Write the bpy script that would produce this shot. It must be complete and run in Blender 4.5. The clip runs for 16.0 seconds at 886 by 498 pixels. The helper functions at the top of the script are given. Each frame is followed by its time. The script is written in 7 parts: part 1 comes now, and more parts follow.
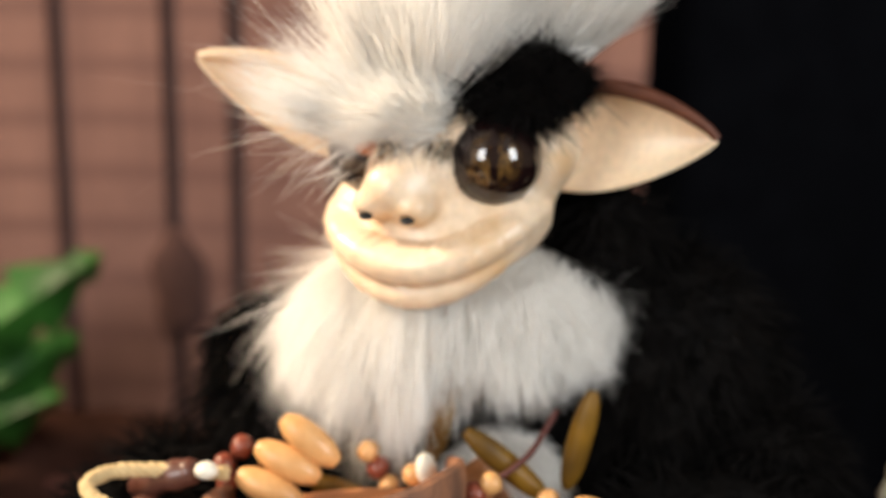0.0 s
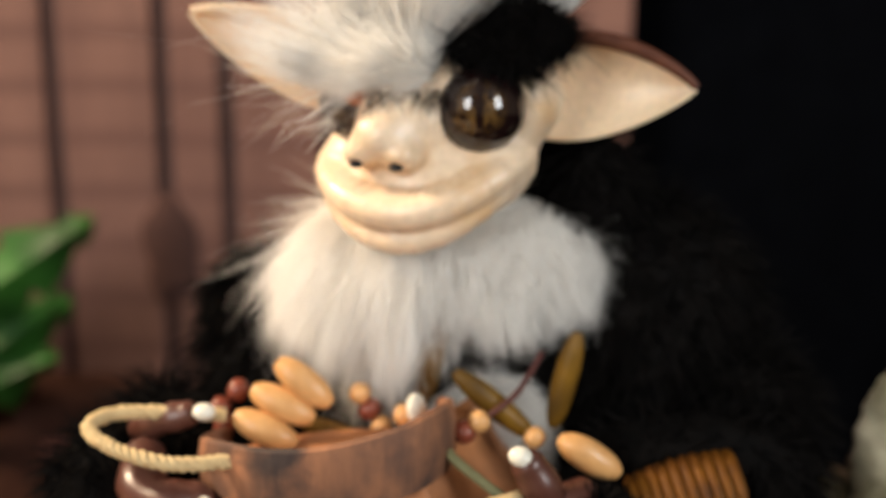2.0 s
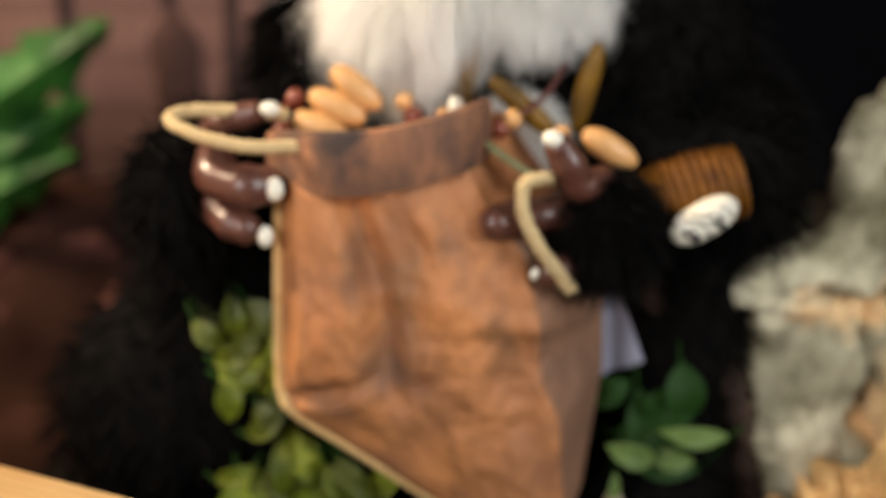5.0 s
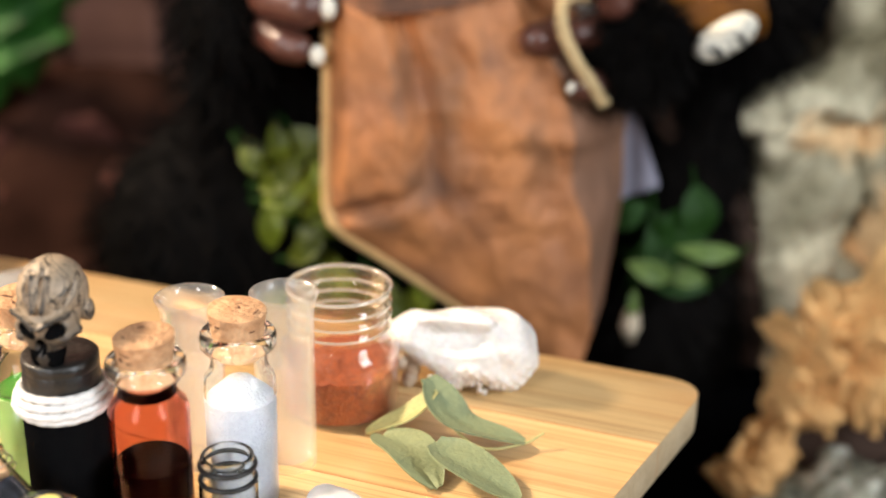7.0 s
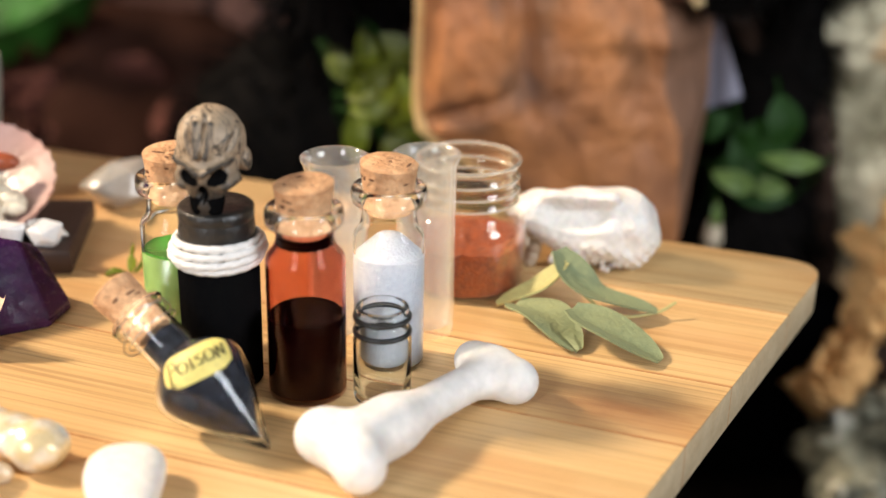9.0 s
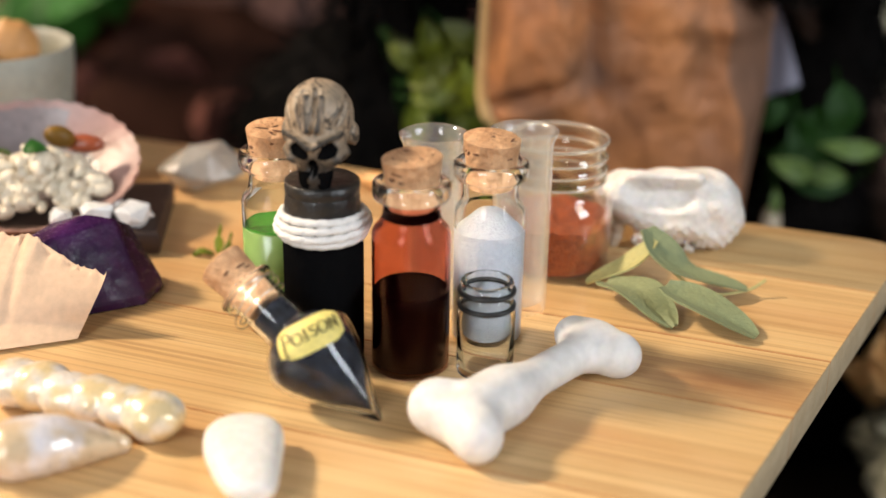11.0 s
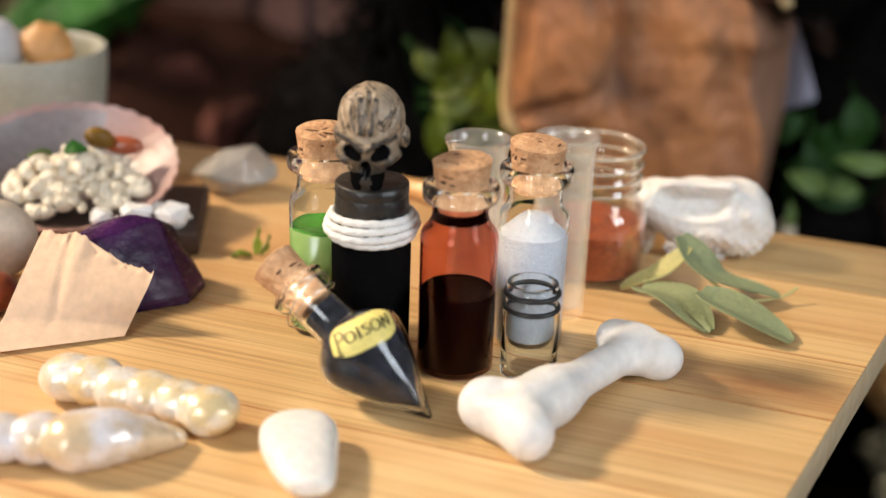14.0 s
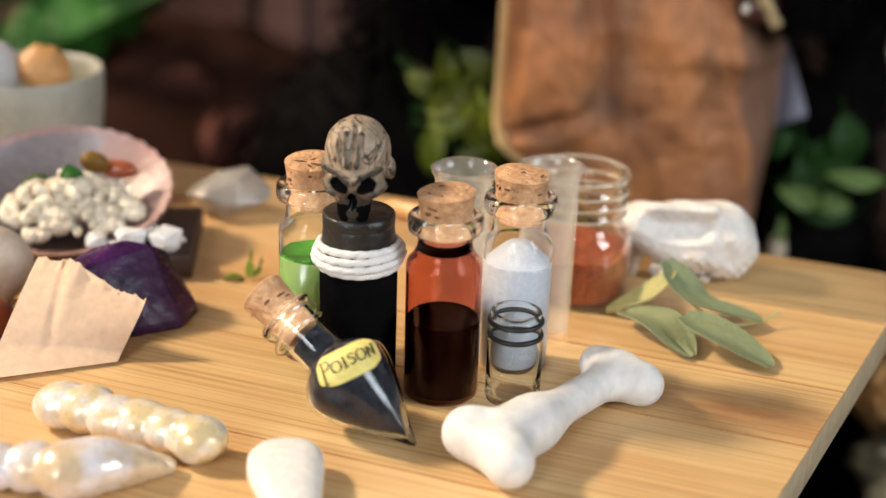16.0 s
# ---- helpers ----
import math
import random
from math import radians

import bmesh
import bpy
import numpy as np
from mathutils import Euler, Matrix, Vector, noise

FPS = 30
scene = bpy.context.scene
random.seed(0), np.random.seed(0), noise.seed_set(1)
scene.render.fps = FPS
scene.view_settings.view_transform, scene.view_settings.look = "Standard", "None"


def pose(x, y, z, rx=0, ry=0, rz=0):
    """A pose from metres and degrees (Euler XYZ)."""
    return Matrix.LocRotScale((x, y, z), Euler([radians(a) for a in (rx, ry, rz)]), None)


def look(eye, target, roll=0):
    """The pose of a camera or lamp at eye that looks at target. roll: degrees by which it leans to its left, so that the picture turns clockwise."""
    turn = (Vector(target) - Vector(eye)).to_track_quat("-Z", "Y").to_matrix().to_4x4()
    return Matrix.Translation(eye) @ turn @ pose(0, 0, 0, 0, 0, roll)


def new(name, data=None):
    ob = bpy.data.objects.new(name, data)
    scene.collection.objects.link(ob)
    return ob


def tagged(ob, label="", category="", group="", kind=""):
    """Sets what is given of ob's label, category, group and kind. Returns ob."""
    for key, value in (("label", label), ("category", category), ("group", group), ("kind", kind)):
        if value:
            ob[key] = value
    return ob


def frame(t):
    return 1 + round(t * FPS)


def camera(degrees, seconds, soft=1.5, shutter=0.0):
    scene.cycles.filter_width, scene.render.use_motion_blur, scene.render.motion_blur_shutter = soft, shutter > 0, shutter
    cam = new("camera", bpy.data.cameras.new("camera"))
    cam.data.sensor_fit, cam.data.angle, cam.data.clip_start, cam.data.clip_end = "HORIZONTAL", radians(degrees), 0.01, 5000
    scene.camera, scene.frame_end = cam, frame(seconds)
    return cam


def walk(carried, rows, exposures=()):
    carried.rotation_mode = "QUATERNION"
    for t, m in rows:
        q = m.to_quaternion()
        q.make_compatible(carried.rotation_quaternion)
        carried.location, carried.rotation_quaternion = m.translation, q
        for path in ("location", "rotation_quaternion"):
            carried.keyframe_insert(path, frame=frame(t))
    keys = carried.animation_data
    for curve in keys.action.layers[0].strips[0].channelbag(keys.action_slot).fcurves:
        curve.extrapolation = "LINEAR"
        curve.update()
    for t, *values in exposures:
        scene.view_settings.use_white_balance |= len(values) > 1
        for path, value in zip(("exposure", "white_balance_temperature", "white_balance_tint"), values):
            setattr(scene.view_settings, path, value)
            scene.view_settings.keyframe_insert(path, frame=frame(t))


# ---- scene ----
cam = camera(37.8, 16.0)
PATH = [
    (0, (0.031, 0.013, 0.245), (-0.075, 1.95, -0.238), 0.9),
    (0.5, (0.033, 0.01, 0.248), (-0.07, 1.949, -0.233), 0.8),
    (1, (0.034, 0.008, 0.246), (-0.065, 1.945, -0.244), 0.6),
    (1.5, (0.033, 0.008, 0.242), (-0.065, 1.94, -0.263), 0.6),
    (2, (0.032, 0.0, 0.24), (-0.056, 1.93, -0.281), 0.5),
    (2.5, (0.029, -0.009, 0.233), (-0.054, 1.912, -0.314), 0.8),
    (3, (0.026, -0.021, 0.226), (-0.053, 1.894, -0.346), 0.8),
    (3.5, (0.022, -0.032, 0.218), (-0.033, 1.872, -0.393), 1.2),
    (4, (0.018, -0.044, 0.205), (-0.033, 1.853, -0.427), 1.2),
    (4.2, (0.016, -0.046, 0.203), (-0.032, 1.847, -0.441), 1.3),
    (6.3, (-0.012, -0.099, 0.178), (0.059, 1.76, -0.558), 1.0),
    (6.5, (-0.017, -0.1, 0.174), (0.061, 1.751, -0.579), 1.4),
    (7, (-0.028, -0.106, 0.166), (0.062, 1.746, -0.585), 1.3),
    (7.5, (-0.039, -0.109, 0.158), (0.05, 1.737, -0.606), 1.1),
    (8, (-0.046, -0.11, 0.152), (0.041, 1.732, -0.622), 1.4),
    (8.5, (-0.053, -0.115, 0.147), (0.032, 1.729, -0.624), 1.4),
    (9, (-0.061, -0.116, 0.14), (0.031, 1.725, -0.636), 1.2),
    (9.5, (-0.069, -0.117, 0.139), (0.019, 1.722, -0.642), 1.0),
    (9.7, (-0.074, -0.117, 0.137), (0.005, 1.722, -0.644), 0.9),
    (11.8, (-0.086, -0.12, 0.134), (0.016, 1.726, -0.627), 1.5),
    (12, (-0.088, -0.12, 0.135), (0.021, 1.726, -0.625), 1.7),
    (12.5, (-0.091, -0.121, 0.135), (0.005, 1.727, -0.622), 1.5),
    (13, (-0.094, -0.123, 0.135), (0.006, 1.729, -0.613), 1.6),
    (13.5, (-0.095, -0.124, 0.135), (0.012, 1.731, -0.605), 1.9),
    (14, (-0.096, -0.124, 0.133), (0.011, 1.728, -0.614), 2.0),
    (14.5, (-0.096, -0.123, 0.136), (0.015, 1.724, -0.623), 2.1),
    (15, (-0.094, -0.125, 0.137), (0.017, 1.727, -0.608), 2.2),
    (15.5, (-0.093, -0.126, 0.142), (0.008, 1.724, -0.613), 2.0),
    (16, (-0.092, -0.127, 0.142), (0.007, 1.724, -0.61), 1.9),
]
EXPOSURE = [(0.0, 0.04, 6800, 10), (1.0, -0.04, 6820, 10), (2.5, -0.29, 6920, 10), (3.6, -0.33, 6980, 10), (4.2, -0.24, 7000, 10), (6.5, 0.18, 6500, 9), (8.0, 0.04, 6480, 10), (9.7, -0.19, 6450, 9), (12.0, -0.42, 6400, 9), (16.0, -0.41, 6350, 8)]
walk(cam, [(t, look(eye, target, roll)) for t, eye, target, roll in PATH], EXPOSURE)
cam.data.dof.use_dof = True
cam.data.dof.focus_distance = 0.294
cam.data.dof.aperture_fstop = 7.3

# ---- light ----
world = bpy.data.worlds.new("room_light")
scene.world = world
world.use_nodes = True
world.node_tree.nodes["Background"].inputs[0].default_value = (0.75, 0.85, 1.0, 1)
world.node_tree.nodes["Background"].inputs[1].default_value = 0.03


def area_lamp(name, eye, target, w, h, watts, colour):
    d = bpy.data.lights.new(name, "AREA")
    d.shape, d.size, d.size_y, d.energy, d.color = "RECTANGLE", w, h, watts, colour
    ob = new(name, d)
    ob.matrix_world = look(eye, target)
    return ob


area_lamp("desk_lamp_light", (-1.25, 0.50, 0.98), (-0.05, 0.22, 0.03), 0.16, 0.16, 46.0, (1.0, 0.80, 0.58))
area_lamp("window_light_south", (-1.20, -1.59, 1.00), (-1.20, 0.0, 0.75), 0.84, 1.10, 45.0, (0.95, 0.97, 1.0))
area_lamp("window_light_east", (1.79, -1.05, 1.00), (0.0, -0.2, 0.70), 0.80, 1.10, 47.0, (0.88, 0.94, 1.0))


# ---- materials ----
def mat(name, base, rough=0.5, second=None, scale=200.0, amount=0.6, bump=0.0, bump_scale=600.0, fine=None, stretch=(1, 1, 1),
        metal=0.0, coat=0.0, sheen=0.0, spec=0.5, vary=0.0, sss=0.0, trans=0.0, detail=4.0, sharp=0.25):
    """A surface with two scales of colour change and a fine relief, in metres."""
    m = bpy.data.materials.new(name)
    m.use_nodes = True
    nt = m.node_tree
    N, L = nt.nodes, nt.links
    b = N["Principled BSDF"]
    b.inputs["Roughness"].default_value = rough
    b.inputs["Metallic"].default_value = metal
    b.inputs["Coat Weight"].default_value = coat
    b.inputs["Coat Roughness"].default_value = 0.12
    b.inputs["Sheen Weight"].default_value = sheen
    b.inputs["Specular IOR Level"].default_value = spec
    b.inputs["Transmission Weight"].default_value = trans
    if sss:
        b.inputs["Subsurface Weight"].default_value = sss
        b.inputs["Subsurface Radius"].default_value = (0.004, 0.002, 0.001)
        b.inputs["Subsurface Scale"].default_value = 0.5
    co = N.new("ShaderNodeTexCoord")
    mp = N.new("ShaderNodeMapping")
    mp.inputs["Scale"].default_value = stretch
    L.new(co.outputs["Object"], mp.inputs["Vector"])
    vec = mp.outputs["Vector"]
    second = second or tuple(c * 0.72 for c in base)
    n1 = N.new("ShaderNodeTexNoise")
    n1.inputs["Scale"].default_value, n1.inputs["Detail"].default_value = scale, detail
    L.new(vec, n1.inputs["Vector"])
    r1 = N.new("ShaderNodeMapRange")
    r1.inputs["From Min"].default_value, r1.inputs["From Max"].default_value = 0.5 - sharp, 0.5 + sharp
    L.new(n1.outputs["Fac"], r1.inputs["Value"])
    r1.inputs["To Max"].default_value = amount
    mx = N.new("ShaderNodeMix")
    mx.data_type = "RGBA"
    mx.inputs["A"].default_value, mx.inputs["B"].default_value = (*base, 1), (*second, 1)
    L.new(r1.outputs["Result"], mx.inputs["Factor"])
    n2 = N.new("ShaderNodeTexNoise")
    n2.inputs["Scale"].default_value, n2.inputs["Detail"].default_value = fine or scale * 7, 3
    L.new(vec, n2.inputs["Vector"])
    hs = N.new("ShaderNodeHueSaturation")
    r2 = N.new("ShaderNodeMapRange")
    r2.inputs["To Min"].default_value, r2.inputs["To Max"].default_value = 0.8, 1.2
    L.new(n2.outputs["Fac"], r2.inputs["Value"])
    val = r2.outputs["Result"]
    if vary:
        oi = N.new("ShaderNodeObjectInfo")
        r3 = N.new("ShaderNodeMapRange")
        r3.inputs["To Min"].default_value, r3.inputs["To Max"].default_value = 1 - vary, 1 + vary
        L.new(oi.outputs["Random"], r3.inputs["Value"])
        mu = N.new("ShaderNodeMath")
        mu.operation = "MULTIPLY"
        L.new(val, mu.inputs[0]), L.new(r3.outputs["Result"], mu.inputs[1])
        val = mu.outputs[0]
    L.new(val, hs.inputs["Value"])
    L.new(mx.outputs["Result"], hs.inputs["Color"])
    L.new(hs.outputs["Color"], b.inputs["Base Color"])
    r4 = N.new("ShaderNodeMapRange")
    r4.inputs["To Min"].default_value, r4.inputs["To Max"].default_value = max(0.02, rough - 0.08), min(1, rough + 0.08)
    L.new(n2.outputs["Fac"], r4.inputs["Value"])
    L.new(r4.outputs["Result"], b.inputs["Roughness"])
    if bump:
        n3 = N.new("ShaderNodeTexNoise")
        n3.inputs["Scale"].default_value, n3.inputs["Detail"].default_value = bump_scale, 5
        L.new(vec, n3.inputs["Vector"])
        bp = N.new("ShaderNodeBump")
        bp.inputs["Strength"].default_value, bp.inputs["Distance"].default_value = bump, 0.001
        L.new(n3.outputs["Fac"], bp.inputs["Height"])
        L.new(bp.outputs["Normal"], b.inputs["Normal"])
    return m


def glass(name, tint=(0.96, 0.97, 0.96), rough=0.02, milk=0.0, rim=0.8, power=2.6):
    """Thin clear glass: light passes, the surface shines by Fresnel; milk adds frosting."""
    m = bpy.data.materials.new(name)
    m.use_nodes = True
    nt = m.node_tree
    N, L = nt.nodes, nt.links
    N.remove(N["Principled BSDF"])
    tr, gl, lw, mix = N.new("ShaderNodeBsdfTransparent"), N.new("ShaderNodeBsdfGlossy"), N.new("ShaderNodeLayerWeight"), N.new("ShaderNodeMixShader")
    pw, fr = N.new("ShaderNodeMath"), N.new("ShaderNodeMapRange")
    pw.operation = "POWER"
    pw.inputs[1].default_value = power
    fr.inputs["To Min"].default_value, fr.inputs["To Max"].default_value = 0.025, rim
    lw.inputs["Blend"].default_value = 0.5
    L.new(lw.outputs["Facing"], pw.inputs[0]), L.new(pw.outputs[0], fr.inputs["Value"])
    tr.inputs[0].default_value = (*tint, 1)
    gl.inputs["Color"].default_value, gl.inputs["Roughness"].default_value = (1, 1, 1, 1), rough
    body = tr.outputs[0]
    if milk:
        df, tl, m2, m3 = N.new("ShaderNodeBsdfDiffuse"), N.new("ShaderNodeBsdfTranslucent"), N.new("ShaderNodeMixShader"), N.new("ShaderNodeMixShader")
        df.inputs[0].default_value = tl.inputs[0].default_value = (0.86, 0.86, 0.84, 1)
        L.new(df.outputs[0], m3.inputs[1]), L.new(tl.outputs[0], m3.inputs[2])
        m2.inputs[0].default_value = milk
        L.new(body, m2.inputs[1]), L.new(m3.outputs[0], m2.inputs[2])
        body = m2.outputs[0]
    L.new(fr.outputs[0], mix.inputs[0]), L.new(body, mix.inputs[1]), L.new(gl.outputs[0], mix.inputs[2])
    L.new(mix.outputs[0], N["Material Output"].inputs[0])
    return m


KNOT = (-0.0580, 0.1140, 0.0)            # along and across the board


def bamboo_material():
    """Pale bamboo: long fibres along x at two widths, with orange streaks."""
    m = mat("bamboo_wood", (0.66, 0.40, 0.17), 0.40, None, 60, 0.5, 0.2, 500, 400, (0.12, 3.0, 3.0), coat=0.1)
    nt = m.node_tree
    N, L = nt.nodes, nt.links
    co, oi, ad = N.new("ShaderNodeTexCoord"), N.new("ShaderNodeObjectInfo"), N.new("ShaderNodeVectorMath")
    ad.operation = "ADD"
    sc = N.new("ShaderNodeVectorMath")
    sc.operation = "SCALE"
    sc.inputs[0].default_value = (3.1, 1.7, 0.9)
    L.new(oi.outputs["Random"], sc.inputs["Scale"])
    L.new(co.outputs["Object"], ad.inputs[0]), L.new(sc.outputs[0], ad.inputs[1])
    facs = []
    for size, lo, hi in (((4, 260, 260), 0.40, 0.72), ((6, 1000, 1000), 0.46, 0.62), ((20, 2200, 2200), 0.30, 0.75), ((9, 34, 34), 0.46, 0.66), ((16, 22, 22), 0.52, 0.70)):
        mp, nz, mr = N.new("ShaderNodeMapping"), N.new("ShaderNodeTexNoise"), N.new("ShaderNodeMapRange")
        mp.inputs["Scale"].default_value = size
        nz.inputs["Scale"].default_value, nz.inputs["Detail"].default_value = 1.0, 3.0
        mr.inputs["From Min"].default_value, mr.inputs["From Max"].default_value = lo, hi
        L.new(ad.outputs[0], mp.inputs["Vector"]), L.new(mp.outputs[0], nz.inputs["Vector"]), L.new(nz.outputs["Fac"], mr.inputs["Value"])
        facs.append(mr.outputs[0])
    colour = None
    for fac, c, k in zip(facs, ((0.62, 0.355, 0.135), (0.37, 0.185, 0.066), (0.78, 0.54, 0.27), (0.58, 0.310, 0.125), (0.80, 0.58, 0.32)), (0.6, 0.70, 0.45, 0.78, 0.45)):
        mu, mx = N.new("ShaderNodeMath"), N.new("ShaderNodeMix")
        mu.operation, mu.inputs[1].default_value, mx.data_type = "MULTIPLY", k, "RGBA"
        L.new(fac, mu.inputs[0]), L.new(mu.outputs[0], mx.inputs["Factor"])
        if colour is None:
            mx.inputs["A"].default_value = (0.69, 0.460, 0.210, 1)
        else:
            L.new(colour, mx.inputs["A"])
        mx.inputs["B"].default_value = (*c, 1)
        colour = mx.outputs["Result"]
    # a red-brown knot with streaks running out of it
    ob, off, ln, kn, nz2, ad2, mx = N.new("ShaderNodeTexCoord"), N.new("ShaderNodeMapping"), N.new("ShaderNodeVectorMath"), N.new("ShaderNodeMapRange"), N.new("ShaderNodeTexNoise"), N.new("ShaderNodeMath"), N.new("ShaderNodeMix")
    off.inputs["Location"].default_value, off.inputs["Scale"].default_value = tuple(-KNOT[k] * (26, 90, 26)[k] for k in range(3)), (26, 90, 26)
    ln.operation, ad2.operation, mx.data_type = "LENGTH", "ADD", "RGBA"
    nz2.inputs["Scale"].default_value, nz2.inputs["Detail"].default_value = 3.0, 6
    L.new(ob.outputs["Object"], off.inputs["Vector"]), L.new(off.outputs[0], ln.inputs[0]), L.new(off.outputs[0], nz2.inputs["Vector"])
    L.new(ln.outputs["Value"], ad2.inputs[0]), L.new(nz2.outputs["Fac"], ad2.inputs[1])
    kn.inputs["From Min"].default_value, kn.inputs["From Max"].default_value, kn.inputs["To Min"].default_value, kn.inputs["To Max"].default_value = 0.55, 1.55, 0.75, 0.0
    L.new(ad2.outputs[0], kn.inputs["Value"]), L.new(kn.outputs[0], mx.inputs["Factor"]), L.new(colour, mx.inputs["A"])
    mx.inputs["B"].default_value = (0.24, 0.085, 0.034, 1)
    colour = mx.outputs["Result"]
    hs, mr = N.new("ShaderNodeHueSaturation"), N.new("ShaderNodeMapRange")
    mr.inputs["To Min"].default_value, mr.inputs["To Max"].default_value = 0.82, 1.06
    L.new(oi.outputs["Random"], mr.inputs["Value"]), L.new(mr.outputs[0], hs.inputs["Value"]), L.new(colour, hs.inputs["Color"])
    L.new(hs.outputs[0], N["Principled BSDF"].inputs["Base Color"])
    return m


bamboo = bamboo_material()
glue_brown = mat("red_brown_glue_line", (0.44, 0.190, 0.070), 0.5, (0.60, 0.34, 0.14), 50, 0.9, stretch=(1, 1, 1))
end_grain = mat("pale_end_grain", (0.60, 0.47, 0.30), 0.6, (0.40, 0.27, 0.14), 160, 0.6, 0.2, 500, 700)
wall_wood = mat("red_brown_boards", (0.30, 0.145, 0.105), 0.75, (0.145, 0.064, 0.048), 14, 0.8, 0.4, 300, 150, (1.5, 1, 0.25), vary=0.12)


def banded(m, colour, size, strength):
    """Faint darker bands across upright boards."""
    nt = m.node_tree
    N, L = nt.nodes, nt.links
    bs = N["Principled BSDF"]
    old = bs.inputs["Base Color"].links[0].from_socket
    co, wv, mr, mx = N.new("ShaderNodeTexCoord"), N.new("ShaderNodeTexWave"), N.new("ShaderNodeMapRange"), N.new("ShaderNodeMix")
    wv.bands_direction, wv.wave_profile = "Z", "SIN"
    wv.inputs["Scale"].default_value, wv.inputs["Distortion"].default_value, wv.inputs["Detail"].default_value, wv.inputs["Detail Scale"].default_value = size, 1.2, 2.0, 0.6
    mr.inputs["From Min"].default_value, mr.inputs["From Max"].default_value, mr.inputs["To Max"].default_value = 0.62, 0.95, strength
    mx.data_type = "RGBA"
    mx.inputs["B"].default_value = (*colour, 1)
    L.new(co.outputs["Object"], wv.inputs["Vector"]), L.new(wv.outputs["Fac"], mr.inputs["Value"]), L.new(mr.outputs[0], mx.inputs["Factor"]), L.new(old, mx.inputs["A"])
    L.new(mx.outputs["Result"], bs.inputs["Base Color"])


banded(wall_wood, (0.13, 0.055, 0.042), 9.0, 0.55)
gap_wood = mat("dark_gap_boards", (0.105, 0.055, 0.048), 0.8, (0.06, 0.032, 0.027), 20, 0.7, 0.3, 300)
knot_wood = mat("dark_knot", (0.05, 0.027, 0.024), 0.7, (0.10, 0.052, 0.042), 40, 0.6, 0.5, 200)
black_cloth = mat("black_cloth", (0.0040, 0.0042, 0.0052), 0.9, (0.002, 0.002, 0.0026), 40, 0.7, 0.5, 900, spec=0.2)
plaster = mat("room_plaster", (0.30, 0.27, 0.24), 0.9, None, 4, 0.4, 0.2, 60)
soil = mat("dark_soil", (0.014, 0.010, 0.008), 0.95, (0.006, 0.005, 0.004), 60, 0.8, 1.0, 300, spec=0.05)
cork = mat("cork", (0.66, 0.39, 0.21), 0.8, (0.44, 0.22, 0.10), 420, 0.7, 1.0, 700, 1800, sharp=0.12)
cork_dark = mat("cork_pit", (0.16, 0.07, 0.035), 0.9, None, 900)


def solid_glass(name, tint=(0.97, 0.98, 0.97), bend=1.46):
    """Thick clear glass that bends light."""
    m = bpy.data.materials.new(name)
    m.use_nodes = True
    nt = m.node_tree
    N, L = nt.nodes, nt.links
    N.remove(N["Principled BSDF"])
    g = N.new("ShaderNodeBsdfGlass")
    g.inputs["Color"].default_value, g.inputs["Roughness"].default_value, g.inputs["IOR"].default_value = (*tint, 1), 0.0, bend
    L.new(g.outputs[0], N["Material Output"].inputs[0])
    return m


bent_glass = solid_glass("cast_glass", (0.985, 0.99, 0.985))
red_bent = solid_glass("red_stained_cast_glass", (0.88, 0.655, 0.60), 1.24)
bottle_bent = solid_glass("thin_bottle_glass", (0.985, 0.99, 0.985), 1.22)
jar_glass = glass("pressed_jar_glass", (0.985, 0.955, 0.89), 0.05, 0.018, 0.9, 1.9)
glint_glass = glass("jar_glint_glass", (0.97, 0.92, 0.80), 0.08, 0.30, 0.9, 1.4)
vial_glass = solid_glass("thin_vial_glass", (0.985, 0.99, 0.985), 1.38)
cloudy_glass = glass("cloudy_glass", (0.95, 0.95, 0.94), 0.1, 0.14, 1.0, 2.2)
frosted = glass("frosted_plastic", (0.95, 0.95, 0.93), 0.25, 0.14)
red_liquid = mat("dark_red_liquid", (0.004, 0.0007, 0.0007), 0.35, None, 50, 0.3, spec=0.2)
green_liquid = mat("green_liquid", (0.27, 0.42, 0.13), 0.2, (0.21, 0.36, 0.09), 60, 0.3, trans=0.35)
green_film = mat("green_meniscus", (0.06, 0.22, 0.03), 0.2)
salt = mat("white_crystals", (0.38, 0.395, 0.43), 0.6, (0.26, 0.27, 0.30), 900, 0.5, 0.4, 1500, sss=0.2)
black_paper = mat("black_wrap", (0.0035, 0.0035, 0.004), 0.85, (0.006, 0.006, 0.006), 200, 0.5, 0.2, 900, spec=0.06)
black_gloss = mat("black_lacquer", (0.009, 0.009, 0.009), 0.36, (0.028, 0.026, 0.024), 300, 0.5, 0.4, 500)
wire = mat("fine_steel_wire", (0.45, 0.42, 0.38), 0.3, None, 200, metal=0.9)
rubber = mat("black_rubber", (0.012, 0.012, 0.012), 0.45)
cord_white = mat("white_cord", (0.78, 0.77, 0.75), 0.7, (0.62, 0.61, 0.6), 300, 0.4, 0.3, 1200)
ink = mat("black_flakes", (0.004, 0.005, 0.008), 0.4, (0.035, 0.040, 0.055), 800, 0.5, 0.5, 1500, spec=0.25, sharp=0.10)
label_paper = mat("yellow_label", (0.80, 0.70, 0.22), 0.55, (0.70, 0.55, 0.14), 120, 0.6)
label_ink = mat("label_ink", (0.03, 0.02, 0.012), 0.6)
